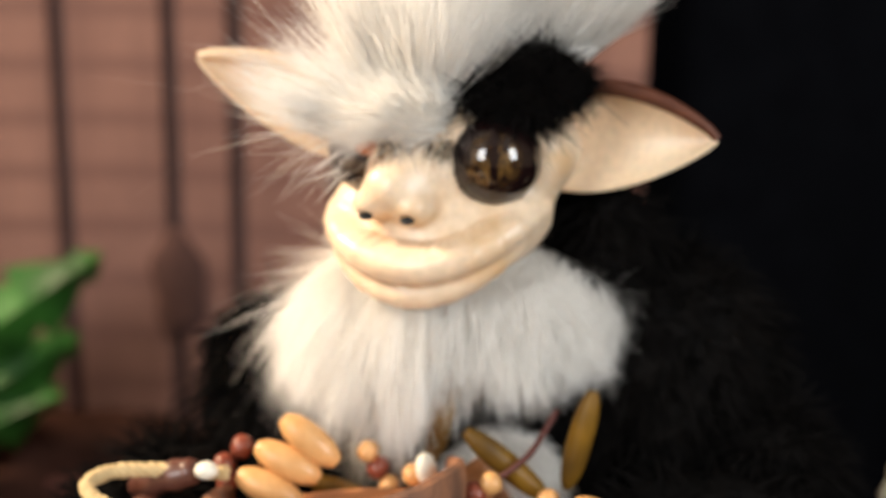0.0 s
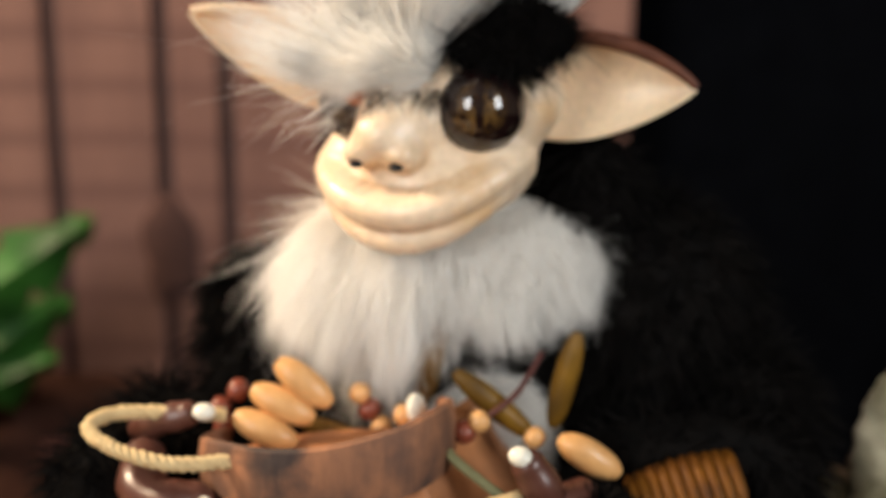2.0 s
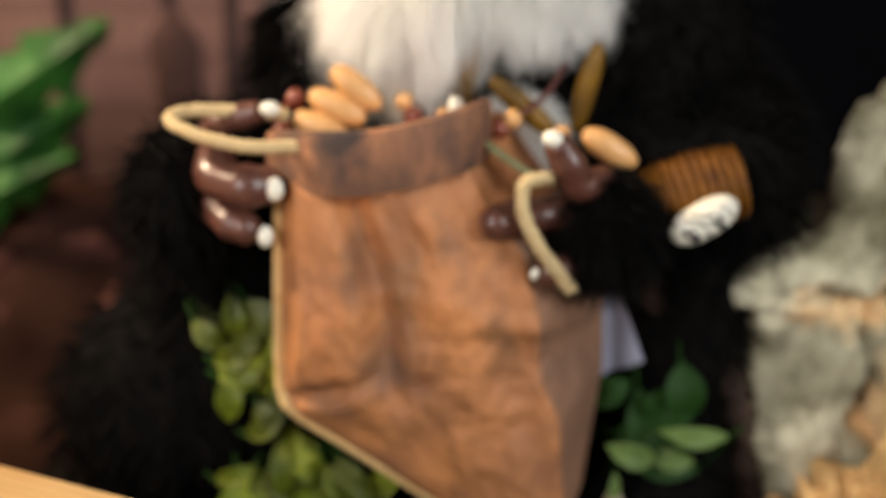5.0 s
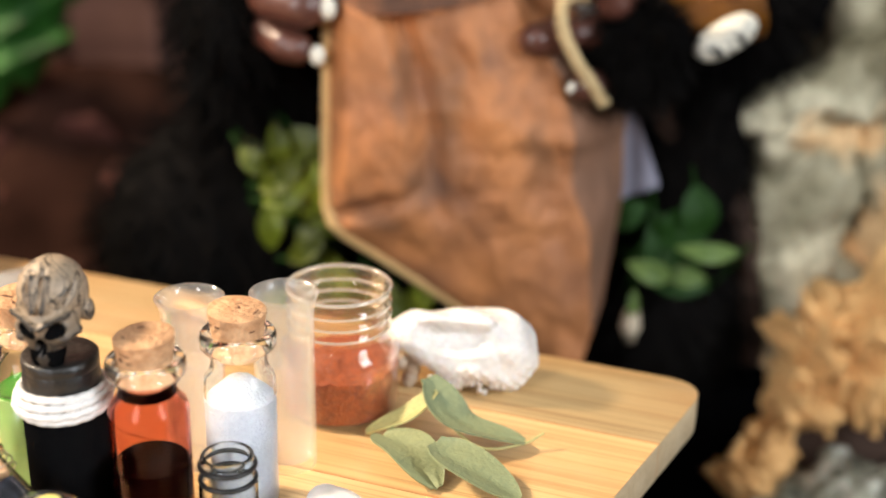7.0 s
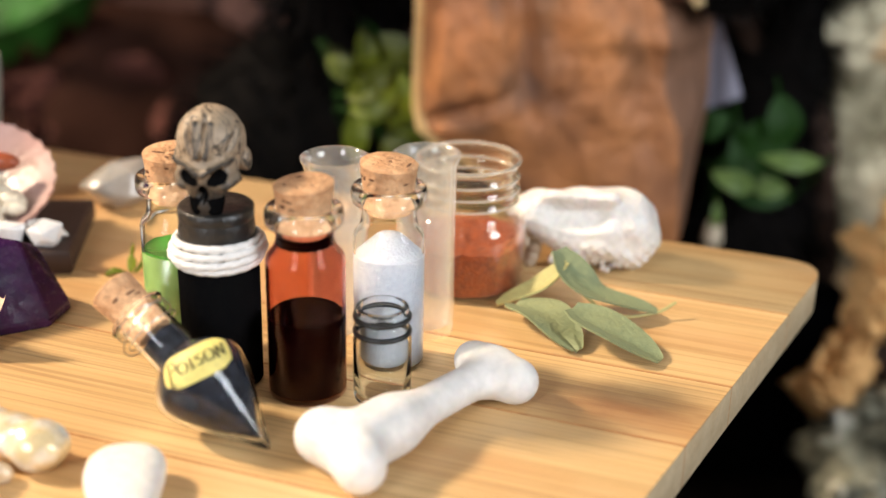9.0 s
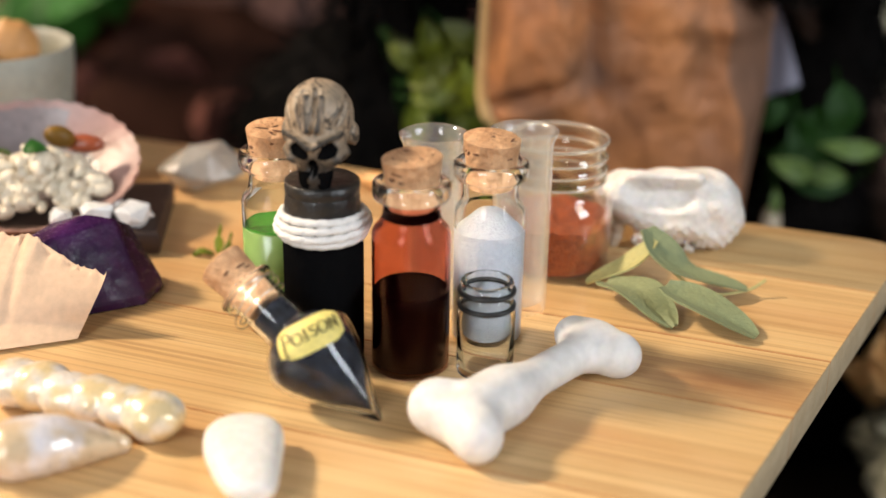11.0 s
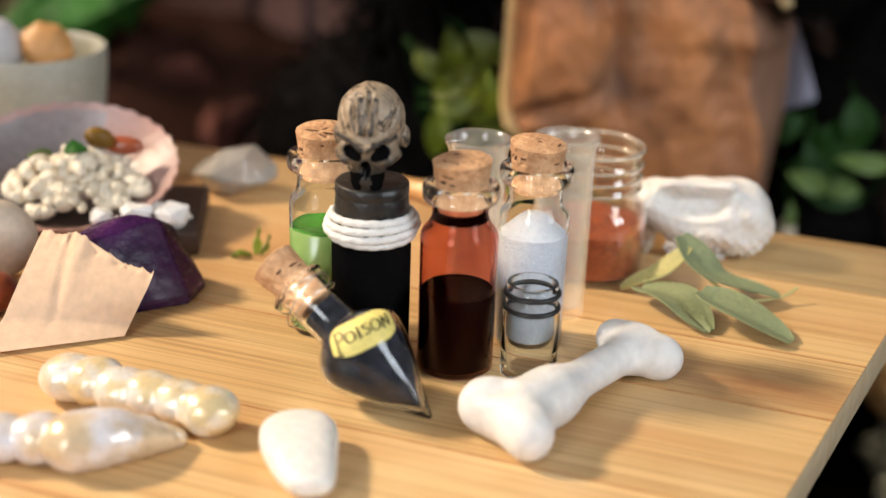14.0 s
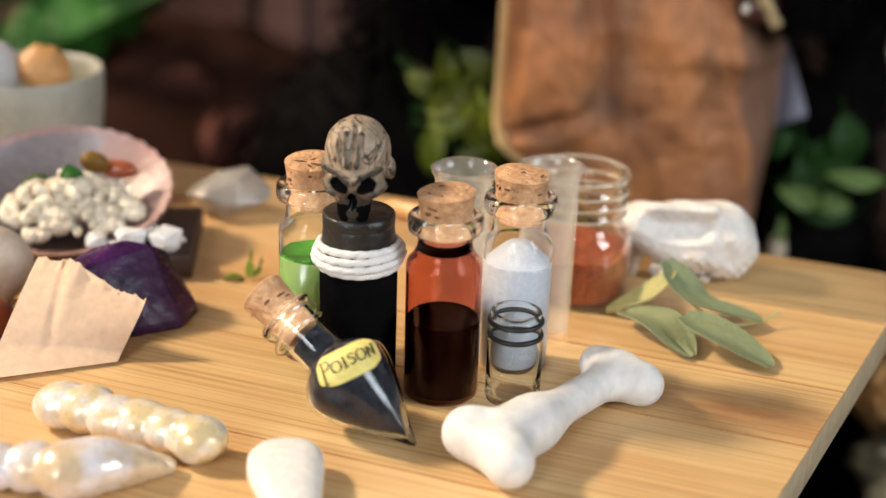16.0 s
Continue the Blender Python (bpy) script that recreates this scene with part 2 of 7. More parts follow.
powder = mat("red_powder", (0.40, 0.082, 0.013), 0.9, (0.17, 0.028, 0.006), 700, 0.8, 1.0, 1200, 2400, sharp=0.2)
tooth_white = mat("white_tooth_enamel", (0.78, 0.765, 0.74), 0.32, (0.72, 0.70, 0.67), 90, 0.4, 0.03, 300, sss=0.2)
clay = mat("white_clay", (0.74, 0.725, 0.71), 0.55, (0.70, 0.685, 0.67), 60, 0.4, 0.04, 350, sss=0.1)
shell_white = mat("white_shell", (0.77, 0.75, 0.73), 0.4, (0.68, 0.62, 0.56), 90, 0.7, 0.6, 700, sss=0.15)
shell_pink = mat("pink_shell", (0.42, 0.23, 0.20), 0.4, (0.26, 0.18, 0.17), 60, 0.8, 0.3, 400)
shell_grey = mat("grey_nacre", (0.13, 0.12, 0.13), 0.3, (0.28, 0.23, 0.23), 60, 0.8, 0.2, 300)
pearl = mat("pearl", (0.76, 0.74, 0.78), 0.30, (0.62, 0.42, 0.16), 120, 0.7, 0.1, 260, coat=0.5, sharp=0.09, metal=0.15)
pearl_gold = mat("golden_pearl", (0.77, 0.74, 0.70), 0.30, (0.70, 0.52, 0.22), 150, 0.8, 0.1, 260, coat=0.5, sharp=0.10, metal=0.15)
sage = mat("dried_sage_leaf", (0.20, 0.24, 0.130), 0.65, (0.28, 0.29, 0.13), 110, 0.6, 0.4, 900)
sage_yellow = mat("yellowed_leaf", (0.48, 0.42, 0.16), 0.65, (0.30, 0.33, 0.16), 130, 0.6, 0.4, 900)
dry_paper = mat("tan_bark_paper", (0.72, 0.51, 0.35), 0.8, (0.60, 0.40, 0.26), 60, 0.6, 0.25, 300)
amethyst = mat("amethyst", (0.026, 0.006, 0.044), 0.26, (0.080, 0.018, 0.105), 110, 0.7, 0.5, 260, coat=0.15, spec=0.3, sharp=0.12)
quartz = mat("clear_quartz", (0.62, 0.60, 0.56), 0.15, (0.44, 0.41, 0.37), 90, 0.6, 0.4, 200, trans=0.55)
slab_wood = mat("dark_wood_slab", (0.045, 0.022, 0.014), 0.6, None, 60, 0.6, 0.3, 400, stretch=(0.2, 2, 2))
rust_bean = mat("red_brown_bean", (0.32, 0.075, 0.03), 0.3, None, 100)
beige = mat("beige_shell", (0.62, 0.50, 0.38), 0.5, None, 90)
cup_clay = mat("grey_white_ceramic", (0.34, 0.33, 0.28), 0.5, (0.22, 0.23, 0.18), 70, 0.6)
pale_lump = mat("pale_lump", (0.46, 0.45, 0.46), 0.6)
litter = mat("shade_dark_litter", (0.042, 0.019, 0.014), 0.95, (0.008, 0.004, 0.003), 18, 0.95, 1.0, 200, spec=0.03)
chip_bark = mat("dark_bark_chip", (0.115, 0.044, 0.034), 0.85, (0.06, 0.022, 0.018), 60, 0.7, 0.5, 300, spec=0.1)
orange_clay = mat("orange_resin", (0.52, 0.26, 0.09), 0.5, None, 70)
leaf_green = mat("green_leaf", (0.034, 0.135, 0.020), 0.5, (0.006, 0.034, 0.005), 26, 0.85, 0.3, 300, spec=0.2, sharp=0.14)
sparkle = mat("white_crystal", (0.82, 0.82, 0.82), 0.12, (0.60, 0.60, 0.62), 120, 0.6, 0.4, 300, coat=0.5)
leaf_bright = mat("bright_leaf", (0.15, 0.22, 0.060), 0.5, (0.04, 0.085, 0.018), 60, 0.8, 0.3, 300, vary=0.2, spec=0.2)
leaf_olive = mat("olive_leaf", (0.24, 0.285, 0.020), 0.5, (0.018, 0.036, 0.005), 60, 0.95, 0.3, 300, vary=0.6, spec=0.3)
leaf_dark = mat("dark_leaf", (0.016, 0.052, 0.008), 0.55, (0.006, 0.020, 0.003), 60, 0.7, 0.3, 300, spec=0.12)
bud_white = mat("cream_bud", (0.62, 0.52, 0.38), 0.6)
lichen = mat("lichen_bark", (0.66, 0.60, 0.43), 0.9, (0.10, 0.085, 0.040), 24, 0.9, 1.0, 180, 220, sharp=0.14)
tan_bark = mat("tan_dry_fungus", (0.84, 0.52, 0.22), 0.85, (0.58, 0.31, 0.11), 60, 0.8, 1.0, 200, 300, sharp=0.15)
stone_lichen = mat("grey_lichen_stone", (0.33, 0.33, 0.25), 0.9, (0.035, 0.034, 0.022), 55, 0.85, 1.0, 200, 260, sharp=0.12)
root_hollow_brown = mat("dark_root_and_hollow", (0.05, 0.025, 0.015), 0.9, None, 60, 0.6, 0.8, 200)
leather = mat("brown_leather", (0.55, 0.220, 0.078), 0.65, (0.23, 0.095, 0.046), 34, 0.8, 0.35, 500, 260, sharp=0.16)
leather_dark = mat("dark_leather_cuff", (0.34, 0.145, 0.070), 0.7, (0.12, 0.058, 0.036), 70, 0.8, 0.5, 500, 260, stretch=(1.6, 1.6, 0.45), sharp=0.13)
leather_side_shade = mat("side_shade_leather", (0.26, 0.128, 0.074), 0.65, (0.15, 0.080, 0.052), 42, 0.75, 0.35, 500, 260, sharp=0.2)
leather_raw = mat("raw_leather_edge", (0.76, 0.50, 0.22), 0.7, (0.58, 0.33, 0.12), 90, 0.6)
cord_green = mat("grey_green_cord", (0.22, 0.22, 0.11), 0.8, (0.13, 0.13, 0.06), 300, 0.6)
rope_fibre = mat("straw_rope", (0.62, 0.47, 0.25), 0.8, (0.45, 0.31, 0.15), 400, 0.6, 0.4, 1500)
wood_bead = mat("pale_wood_bead", (0.70, 0.38, 0.15), 0.42, (0.56, 0.27, 0.09), 120, 0.6, 0.1, 400, stretch=(0.3, 2, 2), coat=0.15)
red_bead = mat("red_wood_bead", (0.24, 0.055, 0.03), 0.35, None, 120, coat=0.2)
dark_string = mat("dark_red_string", (0.090, 0.022, 0.016), 0.7, None, 300, 0.6)
olive_bead = mat("olive_horn_bead", (0.27, 0.135, 0.012), 0.48, (0.060, 0.030, 0.005), 60, 0.95, spec=0.3)
thread = mat("amber_thread", (0.21, 0.078, 0.007), 0.55, (0.040, 0.011, 0.002), 90, 0.85, 0.3, 900, spec=0.2)
skull_bead = mat("ivory_bead", (0.70, 0.67, 0.57), 0.45, None, 120, 0.3)
bead_paint = mat("black_bead_paint", (0.02, 0.02, 0.025), 0.5)
lavender = mat("lavender_cloth", (0.33, 0.33, 0.42), 0.85, None, 90)
face_clay = mat("ivory_painted_clay", (0.78, 0.625, 0.46), 0.40, (0.66, 0.44, 0.27), 45, 0.6, 0.10, 300, coat=0.22, sss=0.10)
ear_clay = mat("cream_ear_clay", (0.88, 0.70, 0.50), 0.4, (0.74, 0.48, 0.28), 70, 0.5, 0.1, 300, sss=0.12)
ear_rim = mat("brown_ear_rim", (0.15, 0.052, 0.028), 0.42, (0.050, 0.016, 0.010), 170, 0.8, spec=0.3)
brown_clay = mat("dark_brown_clay", (0.074, 0.025, 0.017), 0.36, (0.120, 0.046, 0.032), 60, 0.7, 0.08, 300, coat=0.12)
claw = mat("white_claw", (0.80, 0.77, 0.66), 0.3, None, 200, 0.3)


def white_fur_material():
    """Fine white hair that lets light through."""
    m = mat("white_fur", (0.96, 0.95, 0.92), 0.6, (0.93, 0.91, 0.87), 60, 0.5)
    nt = m.node_tree
    N, L = nt.nodes, nt.links
    tl, mx = N.new("ShaderNodeBsdfTranslucent"), N.new("ShaderNodeMixShader")
    tl.inputs[0].default_value = (0.96, 0.95, 0.93, 1)
    mx.inputs[0].default_value = 0.52
    L.new(N["Principled BSDF"].outputs[0], mx.inputs[1]), L.new(tl.outputs[0], mx.inputs[2])
    L.new(mx.outputs[0], N["Material Output"].inputs[0])
    return m


def hollow_tinted(m, hollow_colour, lo, hi, strength):
    """Blends a colour into hollows: face paint, gold on pearls, darker bark and fungus."""
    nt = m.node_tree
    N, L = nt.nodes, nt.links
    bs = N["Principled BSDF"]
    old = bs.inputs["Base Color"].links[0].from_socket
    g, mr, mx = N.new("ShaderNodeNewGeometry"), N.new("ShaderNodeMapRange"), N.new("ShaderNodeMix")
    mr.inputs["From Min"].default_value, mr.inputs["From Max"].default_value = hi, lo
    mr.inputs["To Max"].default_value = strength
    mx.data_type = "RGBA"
    mx.inputs["B"].default_value = (*hollow_colour, 1)
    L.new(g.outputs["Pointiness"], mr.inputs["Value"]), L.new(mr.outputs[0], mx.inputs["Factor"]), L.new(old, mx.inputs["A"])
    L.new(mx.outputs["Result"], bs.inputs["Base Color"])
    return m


def blotched(m, colour, scale, lo, hi):
    """Patches of another colour over the first two."""
    nt = m.node_tree
    N, L = nt.nodes, nt.links
    bs = N["Principled BSDF"]
    old = bs.inputs["Base Color"].links[0].from_socket
    co, nz, mr, mx = N.new("ShaderNodeTexCoord"), N.new("ShaderNodeTexNoise"), N.new("ShaderNodeMapRange"), N.new("ShaderNodeMix")
    nz.inputs["Scale"].default_value, nz.inputs["Detail"].default_value = scale, 5
    mr.inputs["From Min"].default_value, mr.inputs["From Max"].default_value = lo, hi
    mx.data_type = "RGBA"
    mx.inputs["B"].default_value = (*colour, 1)
    L.new(co.outputs["Object"], nz.inputs["Vector"]), L.new(nz.outputs["Fac"], mr.inputs["Value"]), L.new(mr.outputs[0], mx.inputs["Factor"]), L.new(old, mx.inputs["A"])
    L.new(mx.outputs["Result"], bs.inputs["Base Color"])
    return m


def stain_shaded(m, colour, spots, strength):
    """Greasy dark stains with ragged outlines, and fold shade painted with them; spots: x, z and half sizes of each."""
    nt = m.node_tree
    N, L = nt.nodes, nt.links
    bs = N["Principled BSDF"]
    old = bs.inputs["Base Color"].links[0].from_socket
    co, nz, sc, ad, fac = N.new("ShaderNodeTexCoord"), N.new("ShaderNodeTexNoise"), N.new("ShaderNodeVectorMath"), N.new("ShaderNodeVectorMath"), None
    nz.inputs["Scale"].default_value, nz.inputs["Detail"].default_value = 70, 5
    sc.operation, ad.operation = "MULTIPLY_ADD", "ADD"
    sc.inputs[1].default_value, sc.inputs[2].default_value = (0.016, 0, 0.016), (-0.008, 0, -0.008)
    L.new(co.outputs["Object"], nz.inputs["Vector"]), L.new(nz.outputs["Color"], sc.inputs[0]), L.new(co.outputs["Object"], ad.inputs[0]), L.new(sc.outputs[0], ad.inputs[1])
    for x, z, rx, rz in spots:
        mp, ln, mr = N.new("ShaderNodeMapping"), N.new("ShaderNodeVectorMath"), N.new("ShaderNodeMapRange")
        mp.inputs["Location"].default_value, mp.inputs["Scale"].default_value, ln.operation = (-x / rx, 0, -z / rz), (1 / rx, 0, 1 / rz), "LENGTH"
        mr.inputs["From Min"].default_value, mr.inputs["From Max"].default_value, mr.inputs["To Min"].default_value, mr.inputs["To Max"].default_value = 0.3, 1.25, strength, 0.0
        L.new(ad.outputs[0], mp.inputs["Vector"]), L.new(mp.outputs[0], ln.inputs[0]), L.new(ln.outputs["Value"], mr.inputs["Value"])
        if fac is None:
            fac = mr.outputs[0]
        else:
            top = N.new("ShaderNodeMath")
            top.operation = "MAXIMUM"
            L.new(fac, top.inputs[0]), L.new(mr.outputs[0], top.inputs[1])
            fac = top.outputs[0]
    mx = N.new("ShaderNodeMix")
    mx.data_type = "RGBA"
    mx.inputs["B"].default_value = (*colour, 1)
    L.new(fac, mx.inputs["Factor"]), L.new(old, mx.inputs["A"]), L.new(mx.outputs["Result"], bs.inputs["Base Color"])


hollow_tinted(pearl_gold, (0.66, 0.45, 0.15), 0.42, 0.495, 0.8)
hollow_tinted(pearl, (0.55, 0.38, 0.17), 0.40, 0.49, 0.8)
hollow_tinted(face_clay, (0.34, 0.16, 0.06), 0.43, 0.497, 0.9)
blotched(face_clay, (0.68, 0.43, 0.22), 50, 0.54, 0.74)
blotched(lichen, (0.125, 0.110, 0.055), 17, 0.50, 0.66)
blotched(lichen, (0.72, 0.48, 0.25), 20, 0.57, 0.63)
blotched(stone_lichen, (0.55, 0.54, 0.46), 60, 0.55, 0.62)
blotched(leather, (0.10, 0.05, 0.035), 30, 0.60, 0.78)
blotched(leather_dark, (0.075, 0.040, 0.030), 60, 0.44, 0.74)
blotched(leather_dark, (0.040, 0.024, 0.020), 30, 0.54, 0.66)
# real stains, with the shade beside flap and crease painted into the same spots
stain_shaded(leather, (0.125, 0.066, 0.036), ((-0.0070, 0.0420, 0.0075, 0.0260), (-0.0225, 0.0580, 0.0045, 0.0140), (-0.0160, 0.0200, 0.0060, 0.0120), (0.0250, 0.0300, 0.0060, 0.0150), (-0.0300, 0.0020, 0.0090, 0.0035)), 0.6)
hollow_tinted(tan_bark, (0.14, 0.06, 0.025), 0.34, 0.45, 0.8)
hollow_tinted(lichen, (0.05, 0.045, 0.03), 0.38, 0.48, 0.8)
fur_white = white_fur_material()


def matte(m):
    """Cloth, fur and soil that shine from no side."""
    nt = m.node_tree
    N, L = nt.nodes, nt.links
    df = N.new("ShaderNodeBsdfDiffuse")
    L.new(N["Principled BSDF"].inputs["Base Color"].links[0].from_socket, df.inputs["Color"])
    for l in N["Principled BSDF"].inputs["Normal"].links:
        L.new(l.from_socket, df.inputs["Normal"])
    L.new(df.outputs[0], N["Material Output"].inputs[0])
fur_black = mat("black_fur", (0.0048, 0.0047, 0.0048), 0.8, (0.0105, 0.0090, 0.0082), 130, 0.8, spec=0.03)
for m in (knot_wood, fur_black, black_cloth, soil, litter, black_paper, red_liquid, ink):
    matte(m)
face_clay.node_tree.nodes["Principled BSDF"].inputs["Coat Roughness"].default_value = 0.30
seed_cream = mat("cream_seed", (0.74, 0.67, 0.54), 0.45, (0.56, 0.46, 0.32), 200, 0.6)
amber_eye = mat("amber_eye", (0.58, 0.20, 0.07), 0.25, (0.34, 0.09, 0.03), 200, 0.7, coat=0.5)
nostril_black = mat("nostril_black", (0.004, 0.004, 0.005), 0.3)


def eye_material():
    """Glass eye: amber streaks and a slit pupil inside a dark brown rim."""
    m = mat("glass_eye", (0.030, 0.012, 0.010), 0.04, (0.06, 0.03, 0.012), 160, 0.8, spec=0.75)
    nt = m.node_tree
    N, L = nt.nodes, nt.links
    co, sub, ln, sp = N.new("ShaderNodeTexCoord"), N.new("ShaderNodeVectorMath"), N.new("ShaderNodeVectorMath"), N.new("ShaderNodeSeparateXYZ")
    sub.operation, ln.operation = "SUBTRACT", "LENGTH"
    sub.inputs[1].default_value = EYE_FRONT
    L.new(co.outputs["Object"], sub.inputs[0])
    L.new(sub.outputs[0], ln.inputs[0]), L.new(sub.outputs[0], sp.inputs[0])
    rim, slit, st, nz = N.new("ShaderNodeMapRange"), N.new("ShaderNodeMapRange"), N.new("ShaderNodeMapping"), N.new("ShaderNodeTexNoise")
    rim.inputs["From Min"].default_value, rim.inputs["From Max"].default_value = 0.0088, 0.0040
    L.new(ln.outputs["Value"], rim.inputs["Value"])
    ab = N.new("ShaderNodeMath")
    ab.operation = "ABSOLUTE"
    L.new(sp.outputs["X"], ab.inputs[0])
    slit.inputs["From Min"].default_value, slit.inputs["From Max"].default_value = 0.0007, 0.0015
    L.new(ab.outputs[0], slit.inputs["Value"])
    st.inputs["Scale"].default_value = (420, 300, 260)
    L.new(sub.outputs[0], st.inputs["Vector"]), L.new(st.outputs[0], nz.inputs["Vector"])
    nz.inputs["Scale"].default_value = 1.0
    nr = N.new("ShaderNodeMapRange")
    nr.inputs["From Min"].default_value, nr.inputs["From Max"].default_value = 0.34, 0.66
    L.new(nz.outputs["Fac"], nr.inputs["Value"])
    a1, a2 = N.new("ShaderNodeMath"), N.new("ShaderNodeMath")
    a1.operation = a2.operation = "MULTIPLY"
    L.new(rim.outputs[0], a1.inputs[0]), L.new(slit.outputs[0], a1.inputs[1])
    L.new(a1.outputs[0], a2.inputs[0]), L.new(nr.outputs[0], a2.inputs[1])
    mx = N.new("ShaderNodeMix")
    mx.data_type = "RGBA"
    mx.inputs["A"].default_value, mx.inputs["B"].default_value = (0.010, 0.004, 0.004, 1), (0.13, 0.070, 0.020, 1)
    L.new(a2.outputs[0], mx.inputs["Factor"])
    L.new(mx.outputs["Result"], N["Principled BSDF"].inputs["Base Color"])
    return m


EYE_FRONT = (0.0256, 0.3526, 0.1848)
eye_mat = eye_material()


def skull_paint_material():
    """Black-brown resin, dry-brushed with bone colour on what stands proud, with fine dark cracks left between the strokes."""
    m = mat("drybrushed_bone", (0.02, 0.017, 0.014), 0.5, None, 400, 0.5, 0.25, 900)
    nt = m.node_tree
    N, L = nt.nodes, nt.links

    def ramp(socket, lo, hi, top=1.0):
        r = N.new("ShaderNodeMapRange")
        r.inputs["From Min"].default_value, r.inputs["From Max"].default_value, r.inputs["To Max"].default_value = lo, hi, top
        L.new(socket, r.inputs["Value"])
        return r.outputs["Result"]

    def calc(kind, a, b=None):
        q = N.new("ShaderNodeMath")
        q.operation = kind
        L.new(a, q.inputs[0])
        if b is not None:
            L.new(b, q.inputs[1]) if not isinstance(b, float) else None
            if isinstance(b, float):
                q.inputs[1].default_value = b
        return q.outputs[0]

    def streaks(size, detail, distort):
        mp, nz = N.new("ShaderNodeMapping"), N.new("ShaderNodeTexNoise")
        mp.inputs["Scale"].default_value = size
        nz.inputs["Scale"].default_value, nz.inputs["Detail"].default_value, nz.inputs["Distortion"].default_value = 1.0, detail, distort
        L.new(co.outputs["Object"], mp.inputs["Vector"]), L.new(mp.outputs[0], nz.inputs["Vector"])
        return nz.outputs["Fac"]
    co, g, sp = N.new("ShaderNodeTexCoord"), N.new("ShaderNodeNewGeometry"), N.new("ShaderNodeSeparateXYZ")
    L.new(co.outputs["Object"], sp.inputs[0])
    cracks = ramp(calc("ABSOLUTE", calc("SUBTRACT", streaks((130, 130, 75), 2, 1.6), 0.5)), 0.004, 0.030)
    brush = ramp(streaks((700, 700, 200), 2, 0.3), 0.22, 0.44)
    high = ramp(sp.outputs["Z"], -0.0075, 0.0005)
    proud = ramp(g.outputs["Pointiness"], 0.455, 0.500)
    edge = ramp(g.outputs["Pointiness"], 0.502, 0.535, 0.9)
    fac = calc("MULTIPLY", calc("MULTIPLY", cracks, brush), calc("MULTIPLY", high, proud))
    fac = calc("MAXIMUM", fac, calc("MULTIPLY", edge, brush))
    mx = N.new("ShaderNodeMix")
    mx.data_type = "RGBA"
    mx.inputs["A"].default_value, mx.inputs["B"].default_value = (0.020, 0.016, 0.013, 1), (0.36, 0.275, 0.19, 1)
    L.new(fac, mx.inputs["Factor"])
    L.new(mx.outputs["Result"], N["Principled BSDF"].inputs["Base Color"])
    return m


skull_paint = skull_paint_material()


# ---- shape tools ----
rng = np.random.default_rng(7)


def unit(v):
    v = np.asarray(v, float)
    return v / np.maximum(np.linalg.norm(v, axis=-1, keepdims=True), 1e-12)


